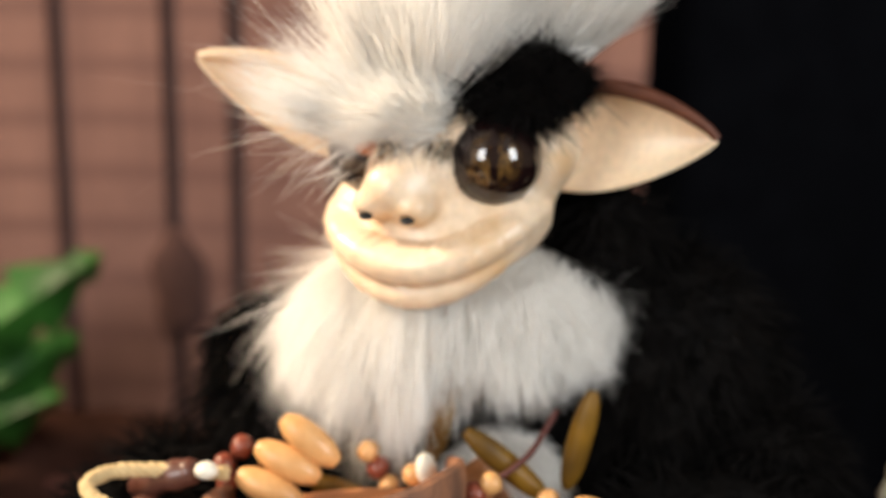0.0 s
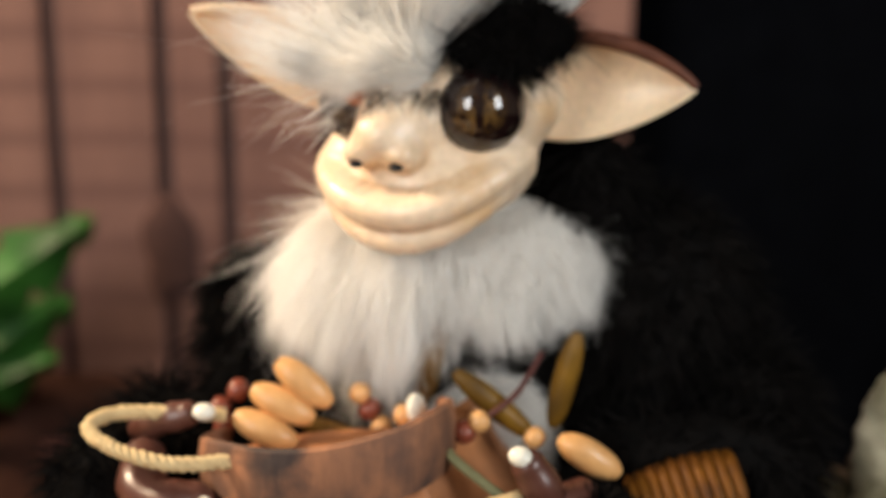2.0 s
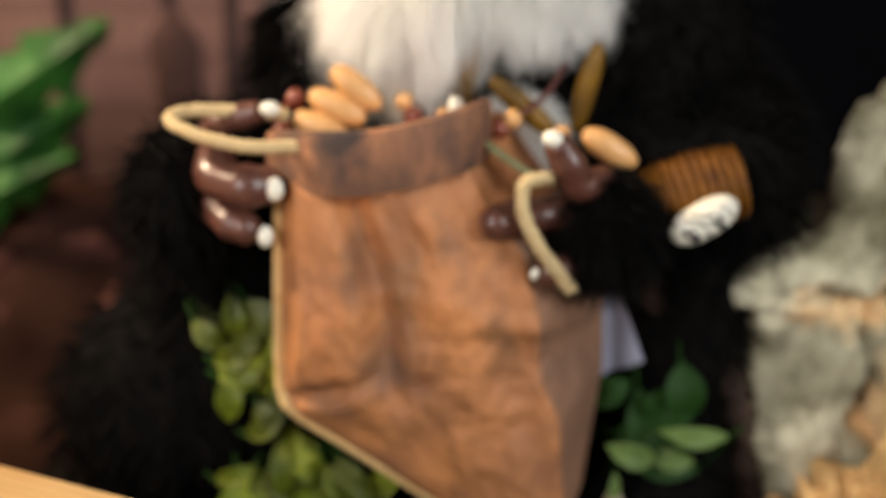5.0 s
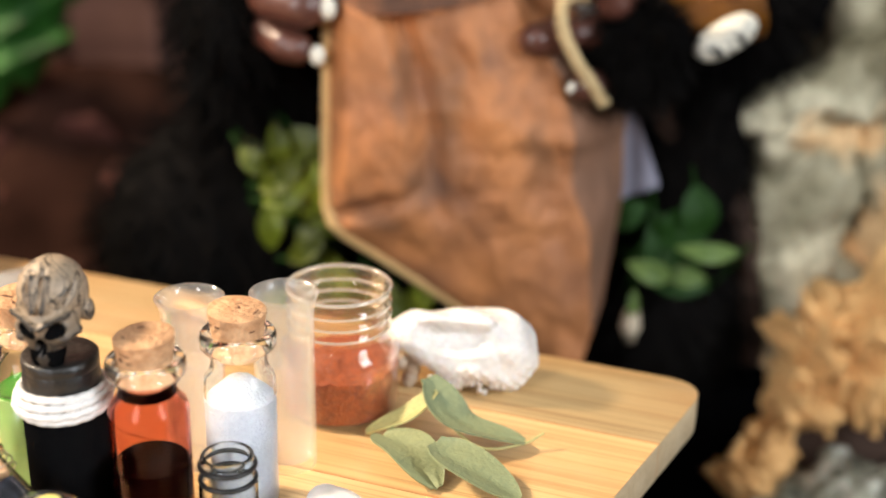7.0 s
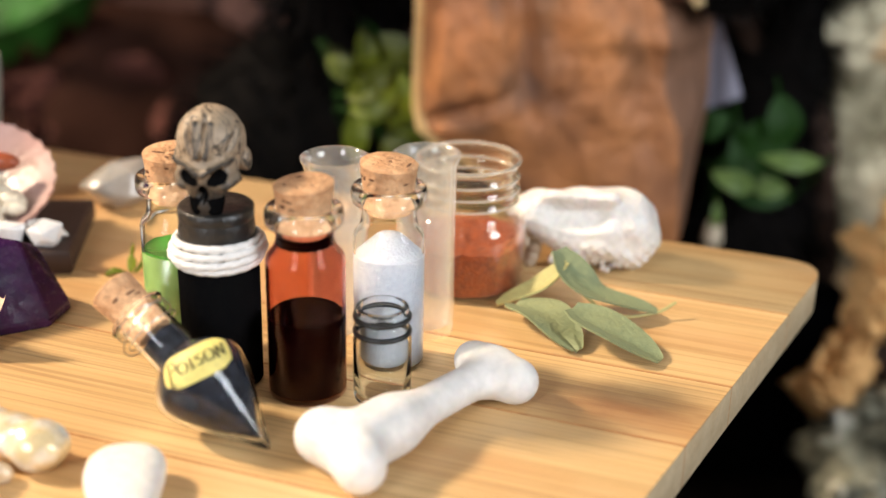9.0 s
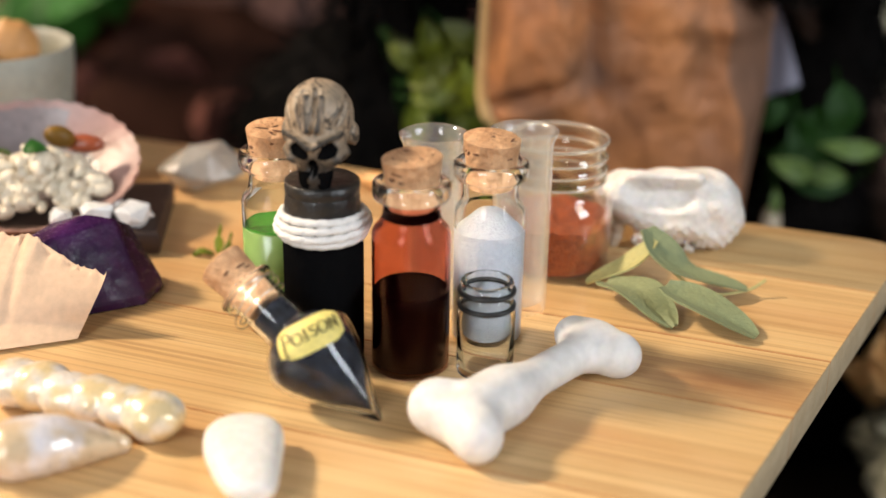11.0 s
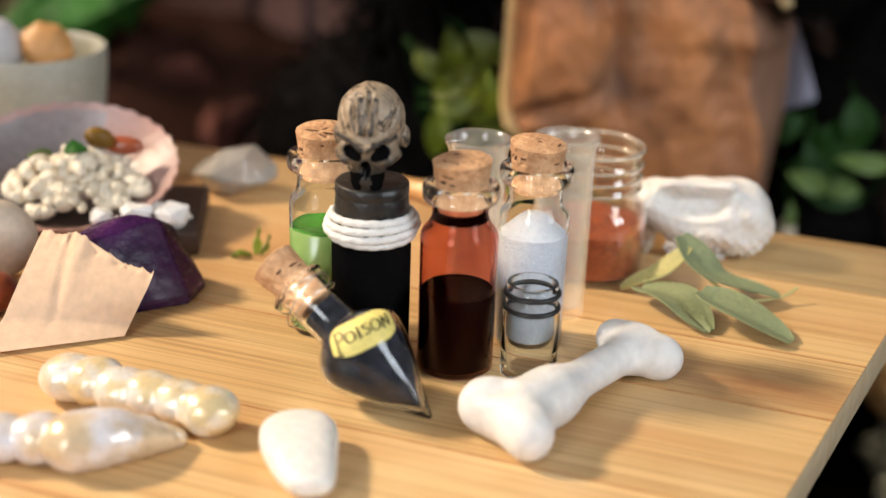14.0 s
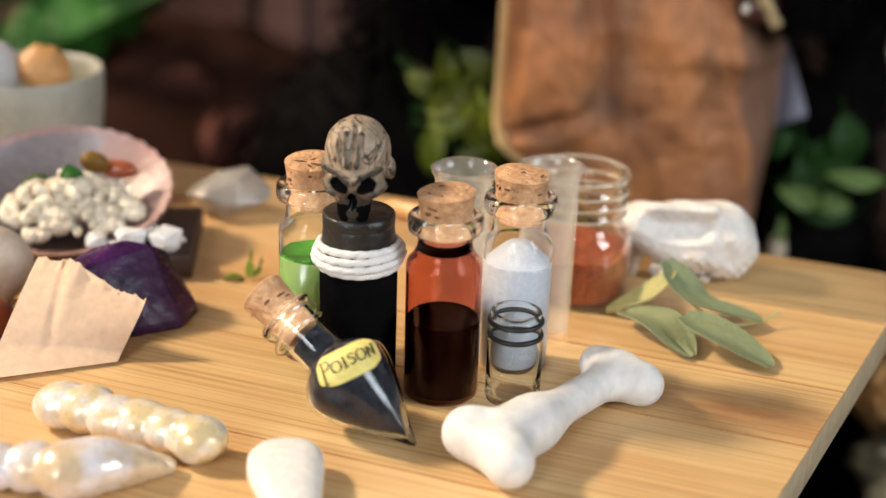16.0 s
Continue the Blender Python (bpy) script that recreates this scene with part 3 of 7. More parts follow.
class Shape:
    """Collects vertices and faces with a material slot each, and makes one mesh of them."""

    def __init__(self):
        self.v, self.f, self.m, self.n = [], [], [], 0

    def add(self, verts, faces, slot=0):
        verts = np.asarray(verts, float).reshape(-1, 3)
        self.v.append(verts)
        k = self.n
        self.f += [tuple(i + k for i in f) for f in faces]
        self.m += [slot] * len(faces)
        self.n += len(verts)
        return self

    def grid(self, P, around=False, slot=0, cap=False):
        n, m = P.shape[:2]
        faces = [(i * m + j, i * m + (j + 1) % m, (i + 1) * m + (j + 1) % m, (i + 1) * m + j)
                 for i in range(n - 1) for j in range(m if around else m - 1)]
        if cap:
            faces += [tuple(range(m - 1, -1, -1)), tuple((n - 1) * m + j for j in range(m))]
        return self.add(P, faces, slot)

    def lathe(self, profile, segs=32, slot=0, cap=True):
        a = np.linspace(0, 2 * np.pi, segs, endpoint=False)
        p = np.asarray(profile, float)
        P = np.stack([p[:, :1] * np.cos(a), p[:, :1] * np.sin(a), np.repeat(p[:, 1:], segs, 1)], -1)
        return self.grid(P, True, slot, cap)

    def tube(self, path, radii, segs=12, slot=0, flat=1.0, up=(0, 0, 1), cap=True):
        p = np.asarray(path, float)
        r = np.broadcast_to(np.asarray(radii, float), (len(p),))
        t = unit(np.gradient(p, axis=0))
        a1 = unit(np.cross(t, np.asarray(up, float) + 1e-4 * np.array([0.3, 0.7, 0.1])))
        a2 = np.cross(a1, t)
        a = np.linspace(0, 2 * np.pi, segs, endpoint=False)
        P = p[:, None] + r[:, None, None] * (np.cos(a)[None, :, None] * a1[:, None] + flat * np.sin(a)[None, :, None] * a2[:, None])
        return self.grid(P, True, slot, cap)

    def ball(self, c, r, nu=16, nv=24, slot=0, turn=None, rough=0.0, freq=60.0):
        th, ph = np.linspace(0.02, np.pi - 0.02, nu), np.linspace(0, 2 * np.pi, nv, endpoint=False)
        d = np.stack([np.sin(th)[:, None] * np.cos(ph), np.sin(th)[:, None] * np.sin(ph), np.repeat(np.cos(th)[:, None], nv, 1)], -1)
        r = np.broadcast_to(np.asarray(r, float), (3,))
        P = d * r
        if turn is not None:
            P = P @ np.array(turn).T
        if rough:
            k = np.array([[noise.fractal(Vector(q + np.asarray(c)) * freq, 0.8, 2.0, 4) for q in row] for row in P])
            P = P * (1 + rough * k[..., None])
        return self.grid(P + np.asarray(c), True, slot, True)

    def prism(self, poly, z0, z1, bevel=0.0, slot=0):
        """An upright slab with the given outline (counter-clockwise), its edges chamfered."""
        p = np.asarray(poly, float)
        e = unit(np.roll(p, -1, 0) - p)
        nrm = unit(np.stack([e[:, 1], -e[:, 0]], -1) + np.roll(np.stack([e[:, 1], -e[:, 0]], -1), 1, 0))
        rings = [(p - nrm * bevel, z0), (p, z0 + bevel), (p, z1 - bevel), (p - nrm * bevel, z1)]
        P = np.stack([np.concatenate([q, np.full((len(q), 1), z)], 1) for q, z in rings])
        return self.grid(P, True, slot, True)

    def fur(self, roots, dirs, length, width, slot=0, segs=3, droop=(0, 0, -0.3), wild=0.25, curl=0.0):
        n = len(roots)
        if n == 0:
            return self
        d = unit(np.asarray(dirs) + wild * rng.normal(size=(n, 3)))
        side = unit(np.cross(d, rng.normal(size=(n, 3))))
        bend = np.asarray(droop) + curl * rng.normal(size=(n, 3))
        L = (np.asarray(length) * rng.uniform(0.6, 1.25, n))[:, None]
        w = np.asarray(width) * rng.uniform(0.6, 1.3, n)[:, None]
        rows = []
        for k in range(segs):
            s = k / segs
            c = roots + L * (d * s + bend * s * s)
            h = side * w * (1 - 0.8 * s) * 0.5
            rows += [c - h, c + h]
        rows.append(roots + L * (d + bend))
        m = 2 * segs + 1
        P = np.stack(rows, 1)
        faces = []
        for i in range(n):
            b = i * m
            for k in range(segs - 1):
                faces.append((b + 2 * k, b + 2 * k + 1, b + 2 * k + 3, b + 2 * k + 2))
            faces.append((b + m - 3, b + m - 2, b + m - 1))
        return self.add(P, faces, slot)

    def moved(self, m):
        v = np.concatenate(self.v)
        a = np.array(m)
        self.v = [v @ a[:3, :3].T + a[:3, 3]]
        return self

    def mesh(self, name, mats, smooth=True):
        me = bpy.data.meshes.new(name)
        me.from_pydata(np.concatenate(self.v).tolist(), [], self.f)
        for q in (mats if isinstance(mats, (list, tuple)) else [mats]):
            me.materials.append(q)
        me.polygons.foreach_set("material_index", np.array(self.m, dtype=np.int32))
        me.polygons.foreach_set("use_smooth", np.full(len(self.f), smooth))
        me.update()
        if smooth:
            me.set_sharp_from_angle(angle=radians(50))
        return me


def sculpt(sdf, centre, stretch=(1, 1, 1), nu=90, nv=120, far=0.06, steps=40):
    """A star-shaped skin round centre, where the signed distance sdf is nought."""
    th, ph = np.linspace(0.01, np.pi - 0.01, nu), np.linspace(0, 2 * np.pi, nv, endpoint=False)
    d = np.stack([np.sin(th)[:, None] * np.cos(ph), np.sin(th)[:, None] * np.sin(ph), np.repeat(np.cos(th)[:, None], nv, 1)], -1)
    d = unit(d * np.asarray(stretch))
    t = np.full(d.shape[:2], far)
    c = np.asarray(centre, float)
    for _ in range(steps):
        t = np.maximum(t - 0.8 * sdf(c + d * t[..., None]), 1e-5)
    return c + d * t[..., None]


def sweep(sdf, a, c, nu=90, nv=64, far=0.02, steps=60):
    """A skin round the line from a to c, for long things with rounded ends."""
    a, c = np.asarray(a, float), np.asarray(c, float)
    t = unit(c - a)
    e1 = unit(np.cross(t, (0, 0, 1)))
    e2 = np.cross(e1, t)
    s = 0.5 - 0.5 * np.cos(np.linspace(0, np.pi, nu))
    o = a + np.multiply.outer(s, c - a)
    q = np.linspace(0, 2 * np.pi, nv, endpoint=False)
    ring = np.cos(q)[:, None] * e1 + np.sin(q)[:, None] * e2
    f = np.linspace(0.03, np.pi / 2, nu // 3, endpoint=False)
    cap = np.sin(f)[:, None, None] * ring - np.cos(f)[:, None, None] * t
    d = np.concatenate([cap, np.repeat(ring[None], nu, 0), (cap * 1.0 + 2 * np.cos(f)[:, None, None] * t)[::-1]])
    o = np.concatenate([np.repeat(o[:1], len(f), 0), o, np.repeat(o[-1:], len(f), 0)])
    r = np.full((len(o), nv), far)
    for _ in range(steps):
        r = np.maximum(r - 0.7 * sdf(o[:, None] + r[..., None] * d), 1e-5)
    return o[:, None] + r[..., None] * d


def s_ball(p, c, r):
    r = np.broadcast_to(np.asarray(r, float), (3,))
    q = (p - np.asarray(c)) / r
    k = np.linalg.norm(q, axis=-1)
    g = np.linalg.norm(q / r, axis=-1) + 1e-9
    return k * (k - 1) / g


def s_rod(p, a, b, r):
    a, b = np.asarray(a, float), np.asarray(b, float)
    h = np.clip(((p - a) @ (b - a)) / ((b - a) @ (b - a)), 0, 1)
    return np.linalg.norm(p - a - h[..., None] * (b - a), axis=-1) - r


def join(a, b, k):
    h = np.clip(0.5 + 0.5 * (b - a) / k, 0, 1)
    return b + (a - b) * h - k * h * (1 - h)


def carve(a, b, k):
    return -join(-a, b, k)


def root(name, m=None, label="", category="", group=""):
    ob = new(name)
    ob.empty_display_size = 0.01
    ob.matrix_world = m or Matrix()
    return tagged(ob, label, category, group)


def part(name, shape, material, parent=None, label="", smooth=True):
    ob = new(name, shape if isinstance(shape, bpy.types.Mesh) else shape.mesh(name, material, smooth))
    ob.parent = parent
    if label:
        tagged(ob, label)
    return ob


def thing(name, shape, material, label, category, m=None, group="", kind="", smooth=True):
    ob = part(name, shape, material, None, label, smooth)
    if m is not None:
        ob.matrix_world = m
    return tagged(ob, label, category, group, kind)


def rot(ax=0, ay=0, az=0):
    return np.array(Euler([radians(a) for a in (ax, ay, az)]).to_matrix())


def arc(points, n=24):
    """A smooth line through the points."""
    p = np.asarray(points, float)
    p = np.concatenate([2 * p[:1] - p[1:2], p, 2 * p[-1:] - p[-2:-1]])
    out = []
    for i in range(1, len(p) - 2):
        for s in np.linspace(0, 1, max(2, n // (len(p) - 3)), endpoint=False):
            a, b, c, e = p[i - 1:i + 3]
            out.append(0.5 * (2 * b + (c - a) * s + (2 * a - 5 * b + 4 * c - e) * s * s + (3 * b - a - 3 * c + e) * s ** 3))
    return np.array(out + [p[-2]])


# ---- the setting ----
GROUND = -0.17


def slab_box(x0, x1, y0, y1, z0, z1, bevel=0.0):
    return Shape().prism([(x0, y0), (x1, y0), (x1, y1), (x0, y1)], z0, z1, bevel)


thing("floor", slab_box(-1.9, 1.9, -1.7, 1.5, GROUND - 0.06, GROUND), soil, "dark table surface strewn with soil", "ground", kind="structure")


def wall_with_window(name, along_x, w0, w1, a0, a1, c, half_w, z0, z1):
    """A plastered wall of real thickness with a window opening through it, and the window's bars in it."""
    s = Shape()
    for p0, p1, q0, q1 in ((a0, c - half_w, GROUND, 1.7), (c + half_w, a1, GROUND, 1.7), (c - half_w, c + half_w, GROUND, z0), (c - half_w, c + half_w, z1, 1.7)):
        box = [(p0, w0), (p1, w0), (p1, w1), (p0, w1)] if along_x else [(w0, p0), (w1, p0), (w1, p1), (w0, p1)]
        s.prism(box, q0, q1)
    thing(name, s, plaster, "plain plastered room wall with a window", "wall", kind="structure")
    wn = root("window_1" if along_x else "window_2", None, "plain white-framed window", "window")
    tagged(wn, kind="structure")
    wm = (w0 + w1) / 2
    for p0, p1, q0, q1 in ((c - half_w, c - half_w + 0.05, z0, z1), (c + half_w - 0.05, c + half_w, z0, z1), (c - half_w + 0.05, c + half_w - 0.05, z0, z0 + 0.05), (c - half_w + 0.05, c + half_w - 0.05, z1 - 0.05, z1)):
        box = [(p0, wm - 0.02), (p1, wm - 0.02), (p1, wm + 0.02), (p0, wm + 0.02)] if along_x else [(wm - 0.02, p0), (wm + 0.02, p0), (wm + 0.02, p1), (wm - 0.02, p1)]
        part("window_bar", Shape().prism(box, q0, q1, 0.004), clay, wn)


wall_with_window("wall_south", True, -1.7, -1.6, -1.9, 1.9, -1.20, 0.45, 0.42, 1.58)
wall_with_window("wall_east", False, 1.8, 1.9, -1.6, 1.4, -1.05, 0.43, 0.42, 1.58)
thing("wall_west", slab_box(-1.9, -1.8, -1.6, 1.4, GROUND, 1.7), plaster, "plain plastered room wall", "wall", kind="structure")
thing("wall_back", slab_box(-1.9, 1.9, 1.4, 1.5, GROUND, 1.7), plaster, "plain plastered room wall", "wall", kind="structure")
thing("ceiling", slab_box(-1.9, 1.9, -1.7, 1.5, 1.7, 1.76), plaster, "plain pale ceiling", "ceiling", kind="structure")


def backdrop_cloth():
    u, v = np.meshgrid(np.linspace(0.06, 1.3, 60), np.linspace(GROUND, 1.2, 12))
    y = 0.875 + 0.012 * np.sin(u * 26) + 0.006 * np.sin(u * 61 + 1)
    front = np.stack([u, y, v], -1)
    s = Shape().grid(front)
    s.grid(front[:, ::-1] + (0, 0.004, 0))
    return s


thing("backdrop", backdrop_cloth(), black_cloth, "black cloth hung as a backdrop", "backdrop", kind="structure")

# Vertical red-brown boards, with dark gaps between them.
wall = thing("wall_north", slab_box(-0.98, 0.112, 0.8215, 0.842, GROUND, 1.1), gap_wood, "wall of upright red-brown wooden boards", "wall", kind="structure")
edges = [-0.97, -0.88, -0.80, -0.73, -0.66, -0.59, -0.525, -0.46, -0.395, -0.330, -0.257, -0.186, -0.1445, -0.080, -0.012, 0.05, 0.116]
for a, b in zip(edges, edges[1:]):
    g = 0.0058
    part("plank", slab_box(a + g, b - g, 0.814 + rng.uniform(-0.002, 0.002), 0.821, GROUND, 1.1, 0.003), wall_wood, wall)
kn = Shape().ball((-0.183, 0.813, 0.014), (0.019, 0.004, 0.034), 24, 36, rough=0.3, freq=40)
part("knot", kn, knot_wood, wall, "dark oval knot")


# ---- the cutting board ----
BACK = unit(np.array([0.204, -0.084]))       # along the back edge, to the right
SIDE = unit(np.array([-0.067, -0.105]))      # along the right edge, to the front
CORNER = np.array([0.0612, 0.2055])


def board_outline():
    r = 0.0125
    a, b = CORNER - BACK * r * 1.0, CORNER + SIDE * r * 1.0
    curve = [(1 - s) ** 2 * a + 2 * s * (1 - s) * CORNER + s * s * b for s in np.linspace(0, 1, 9)]
    front = CORNER + SIDE * 0.31
    left = front - BACK * 0.42
    back_left = CORNER - BACK * 0.50
    return [left, front, *curve[::-1], back_left]


board = root("cutting_board", None, "pale bamboo cutting board with rounded corner and scattered trinkets", "cutting board")


def clip(poly, p, n):
    """The part of a convex outline on the side of the line through p to which n points."""
    out = []
    for a, b in zip(poly, poly[1:] + poly[:1]):
        da, db = (a - p) @ n, (b - p) @ n
        if da >= 0:
            out.append(a)
        if da * db < 0:
            out.append(a + (b - a) * da / (da - db))
    return out


ACROSS = np.array([BACK[1], -BACK[0]])        # from the back edge to the front
if ACROSS @ SIDE < 0:
    ACROSS = -ACROSS
cut = [-0.01, 0.0370, 0.0805, 0.1095, 0.152, 0.196, 0.24, 0.285, 0.35]
frame_turn = Matrix(((BACK[0], -BACK[1], 0), (BACK[1], BACK[0], 0), (0, 0, 1))).to_4x4()
for a, b in zip(cut, cut[1:]):
    poly = clip(clip(board_outline(), CORNER + ACROSS * (a + 0.00026), ACROSS), CORNER + ACROSS * (b - 0.00026), -ACROSS)
    if len(poly) < 3:
        continue
    q = np.array(poly) @ np.array([[BACK[0], -BACK[1]], [BACK[1], BACK[0]]])
    keep = [q[i] for i in range(len(q)) if np.linalg.norm(q[i] - q[i - 1]) > 1e-5]
    s = Shape().prism(keep, -0.0105, 0.0, 0.0002)
    for k in range(2 * len(keep)):
        s.m[k] = 1
    ob = part("plank", s, [bamboo, end_grain], board)
    ob.matrix_local = frame_turn
for a in cut[1:-1]:
    poly = clip(clip(board_outline(), CORNER + ACROSS * (a - 0.00025), ACROSS), CORNER + ACROSS * (a + 0.00025), -ACROSS)
    if len(poly) > 2:
        part("glue_line", Shape().prism(poly, -0.0100, 0.00012), glue_brown, board, "thin red-brown glue line between planks")
thing("plinth", slab_box(-0.30, -0.07, 0.02, 0.19, GROUND, -0.0105, 0.004), black_cloth, "black cloth-covered block under the cutting board", "plinth")


# ---- bottles ----
def bottle_glass(r, h_body, r_neck, z_neck, z_lip, wall_t=0.0006):
    out = [(r * 0.9, 0), (r, 0.0008), (r, h_body), (r * 0.96, h_body + 0.0012), (r * 0.82, h_body + 0.0026), (r_neck * 1.03, z_neck), (r_neck, z_neck + 0.0008), (r_neck, z_lip - 0.0001), (r_neck - wall_t, z_lip - 0.0001),
           (r_neck - wall_t, z_neck), (r * 0.80 - wall_t, h_body + 0.0022), (r * 0.95 - wall_t, h_body + 0.0008), (r - wall_t, h_body - 0.0006), (r - wall_t, 0.0022), (r * 0.88, 0.0014), (0.0004, 0.0013)]
    return Shape().lathe(out, 48, cap=True)


def glass_lip(r_in, r_out, z, h):
    """A rounded ring of thick glass round the mouth of a bottle."""
    a = np.linspace(0, 2 * np.pi, 20, endpoint=False)
    mid, half = (r_in + r_out) / 2, (r_out - r_in) / 2
    s = Shape().lathe([(mid + half * np.sign(np.cos(q)) * np.abs(np.cos(q)) ** 0.6, z + h / 2 + h / 2 * np.sign(np.sin(q)) * np.abs(np.sin(q)) ** 0.7) for q in np.append(a, 0.0)], 48, cap=False)
    return s


def clear(ob):
    """Clear glass lets the room's light onto what it holds."""
    ob.visible_shadow = False
    return ob


def cork_plug(r0, r1, z0, z1, tilt=0.0):
    s = Shape()
    a = np.linspace(0, 2 * np.pi, 28, endpoint=False)
    rows = []
    for k, z in enumerate(np.linspace(z0, z1, 9)):
        r = r0 + (r1 - r0) * k / 8
        rr = [r * (1 + 0.018 * noise.noise(Vector((np.cos(q) * 3, np.sin(q) * 3, z * 900)))) for q in a]
        rows.append(np.stack([rr * np.cos(a), rr * np.sin(a), np.full(28, z) + tilt * np.cos(a) * (k == 8)], -1))
    rows.append(rows[-1] * (0.93, 0.93, 1) + (0, 0, 0.0003))
    s.grid(np.array(rows), True, 0, True)
    pits = Shape()
    for _ in range(7):
        q, z = rng.uniform(0, 6.28), rng.uniform(z0 + 0.004, z1 - 0.001)
        r = (r0 + (r1 - r0) * (z - z0) / (z1 - z0)) * 0.985
        pits.ball((r * np.cos(q), r * np.sin(q), z), (0.00022, rng.uniform(0.0003, 0.0012), rng.uniform(0.0002, 0.0004)), 5, 8, 1, rot(0, 0, np.degrees(q)))
    for _ in range(3):
        q, w = rng.uniform(0, 6.28), rng.uniform(0, 0.75) * r1
        pits.ball((w * np.cos(q), w * np.sin(q), z1 + 0.0003), (rng.uniform(0.0003, 0.0011), 0.0003, 0.00012), 5, 7, 1, rot(0, 0, rng.uniform(0, 180)))
    for _ in range(3):
        q, w = rng.uniform(0, 6.28), rng.uniform(0.3, 0.85) * r1
        pits.ball((w * np.cos(q), w * np.sin(q), z1 + 0.0003), (rng.uniform(0.0009, 0.0019), 0.00035, 0.00014), 5, 8, 1, rot(0, 0, rng.uniform(0, 180)))
        q, z = rng.uniform(0, 6.28), rng.uniform(z1 - 0.004, z1 - 0.0012)
        r = (r0 + (r1 - r0) * (z - z0) / (z1 - z0)) * 0.985
        pits.ball((r * np.cos(q), r * np.sin(q), z), (0.00024, rng.uniform(0.0008, 0.0018), rng.uniform(0.0002, 0.0005)), 5, 9, 1, rot(rng.uniform(-50, 50), 0, np.degrees(q)))
    s.add(np.concatenate(pits.v), pits.f, 1)
    return s


def fill(r, z0, z1, heap=0.0):
    return Shape().lathe([(r * 0.92, z0), (r, z0 + 0.0006), (r, z1), (r * 0.97, z1 + 0.0002), (r * 0.4, z1 + heap), (0.0002, z1 + heap * 1.1)], 32)


def corked_bottle(name, x, y, turn, label, g, liquid, liquid_mat, level, r=0.0080, filling="liquid", heap=0.0):
    b = root(name, pose(x, y, 0, 0, 0, turn), label, "bottle", "corked miniature bottles")
    clear(part("glass_body", bottle_glass(r, 0.0315, 0.0061, 0.0355, 0.0395), g, b))
    clear(part("glass_lip", glass_lip(0.0059, 0.0084, 0.0395, 0.0040), bent_glass, b, "thick clear glass lip"))
    part(filling, fill(r - 0.0003, 0.0016, level, heap), liquid_mat, b, liquid)
    part("cork", cork_plug(0.0049, 0.0064, 0.0374, 0.0484, 0.0005), [cork, cork_dark], b, "rough brown cork stopper")
    return b


red = corked_bottle("glass_bottle", -0.0775, 0.1360, 20, "small corked glass bottle half full of dark red liquid", red_bent, "dark red liquid", red_liquid, 0.0190, r=0.0085)
part("liquid_ring", Shape().lathe([(0.0048, 0.0350), (0.0058, 0.0353), (0.0058, 0.0372), (0.0048, 0.0373)], 32), red_liquid, red, "dark red liquid caught in the neck")
green = corked_bottle("glass_bottle", -0.1075, 0.1560, 80, "small corked glass bottle with bright green liquid", bottle_bent, "bright green liquid", green_liquid, 0.0255)
part("liquid_ring", Shape().lathe([(0.0068, 0.0250), (0.00735, 0.0249), (0.00735, 0.0263), (0.0068, 0.0258)], 32), green_film, green, "darker green rim where the liquid meets the glass")
corked_bottle("glass_bottle", -0.0598, 0.1490, 140, "small corked clear glass bottle with white crystals", bottle_bent, "coarse white crystals", salt, 0.0275, filling="crystals", heap=0.004)


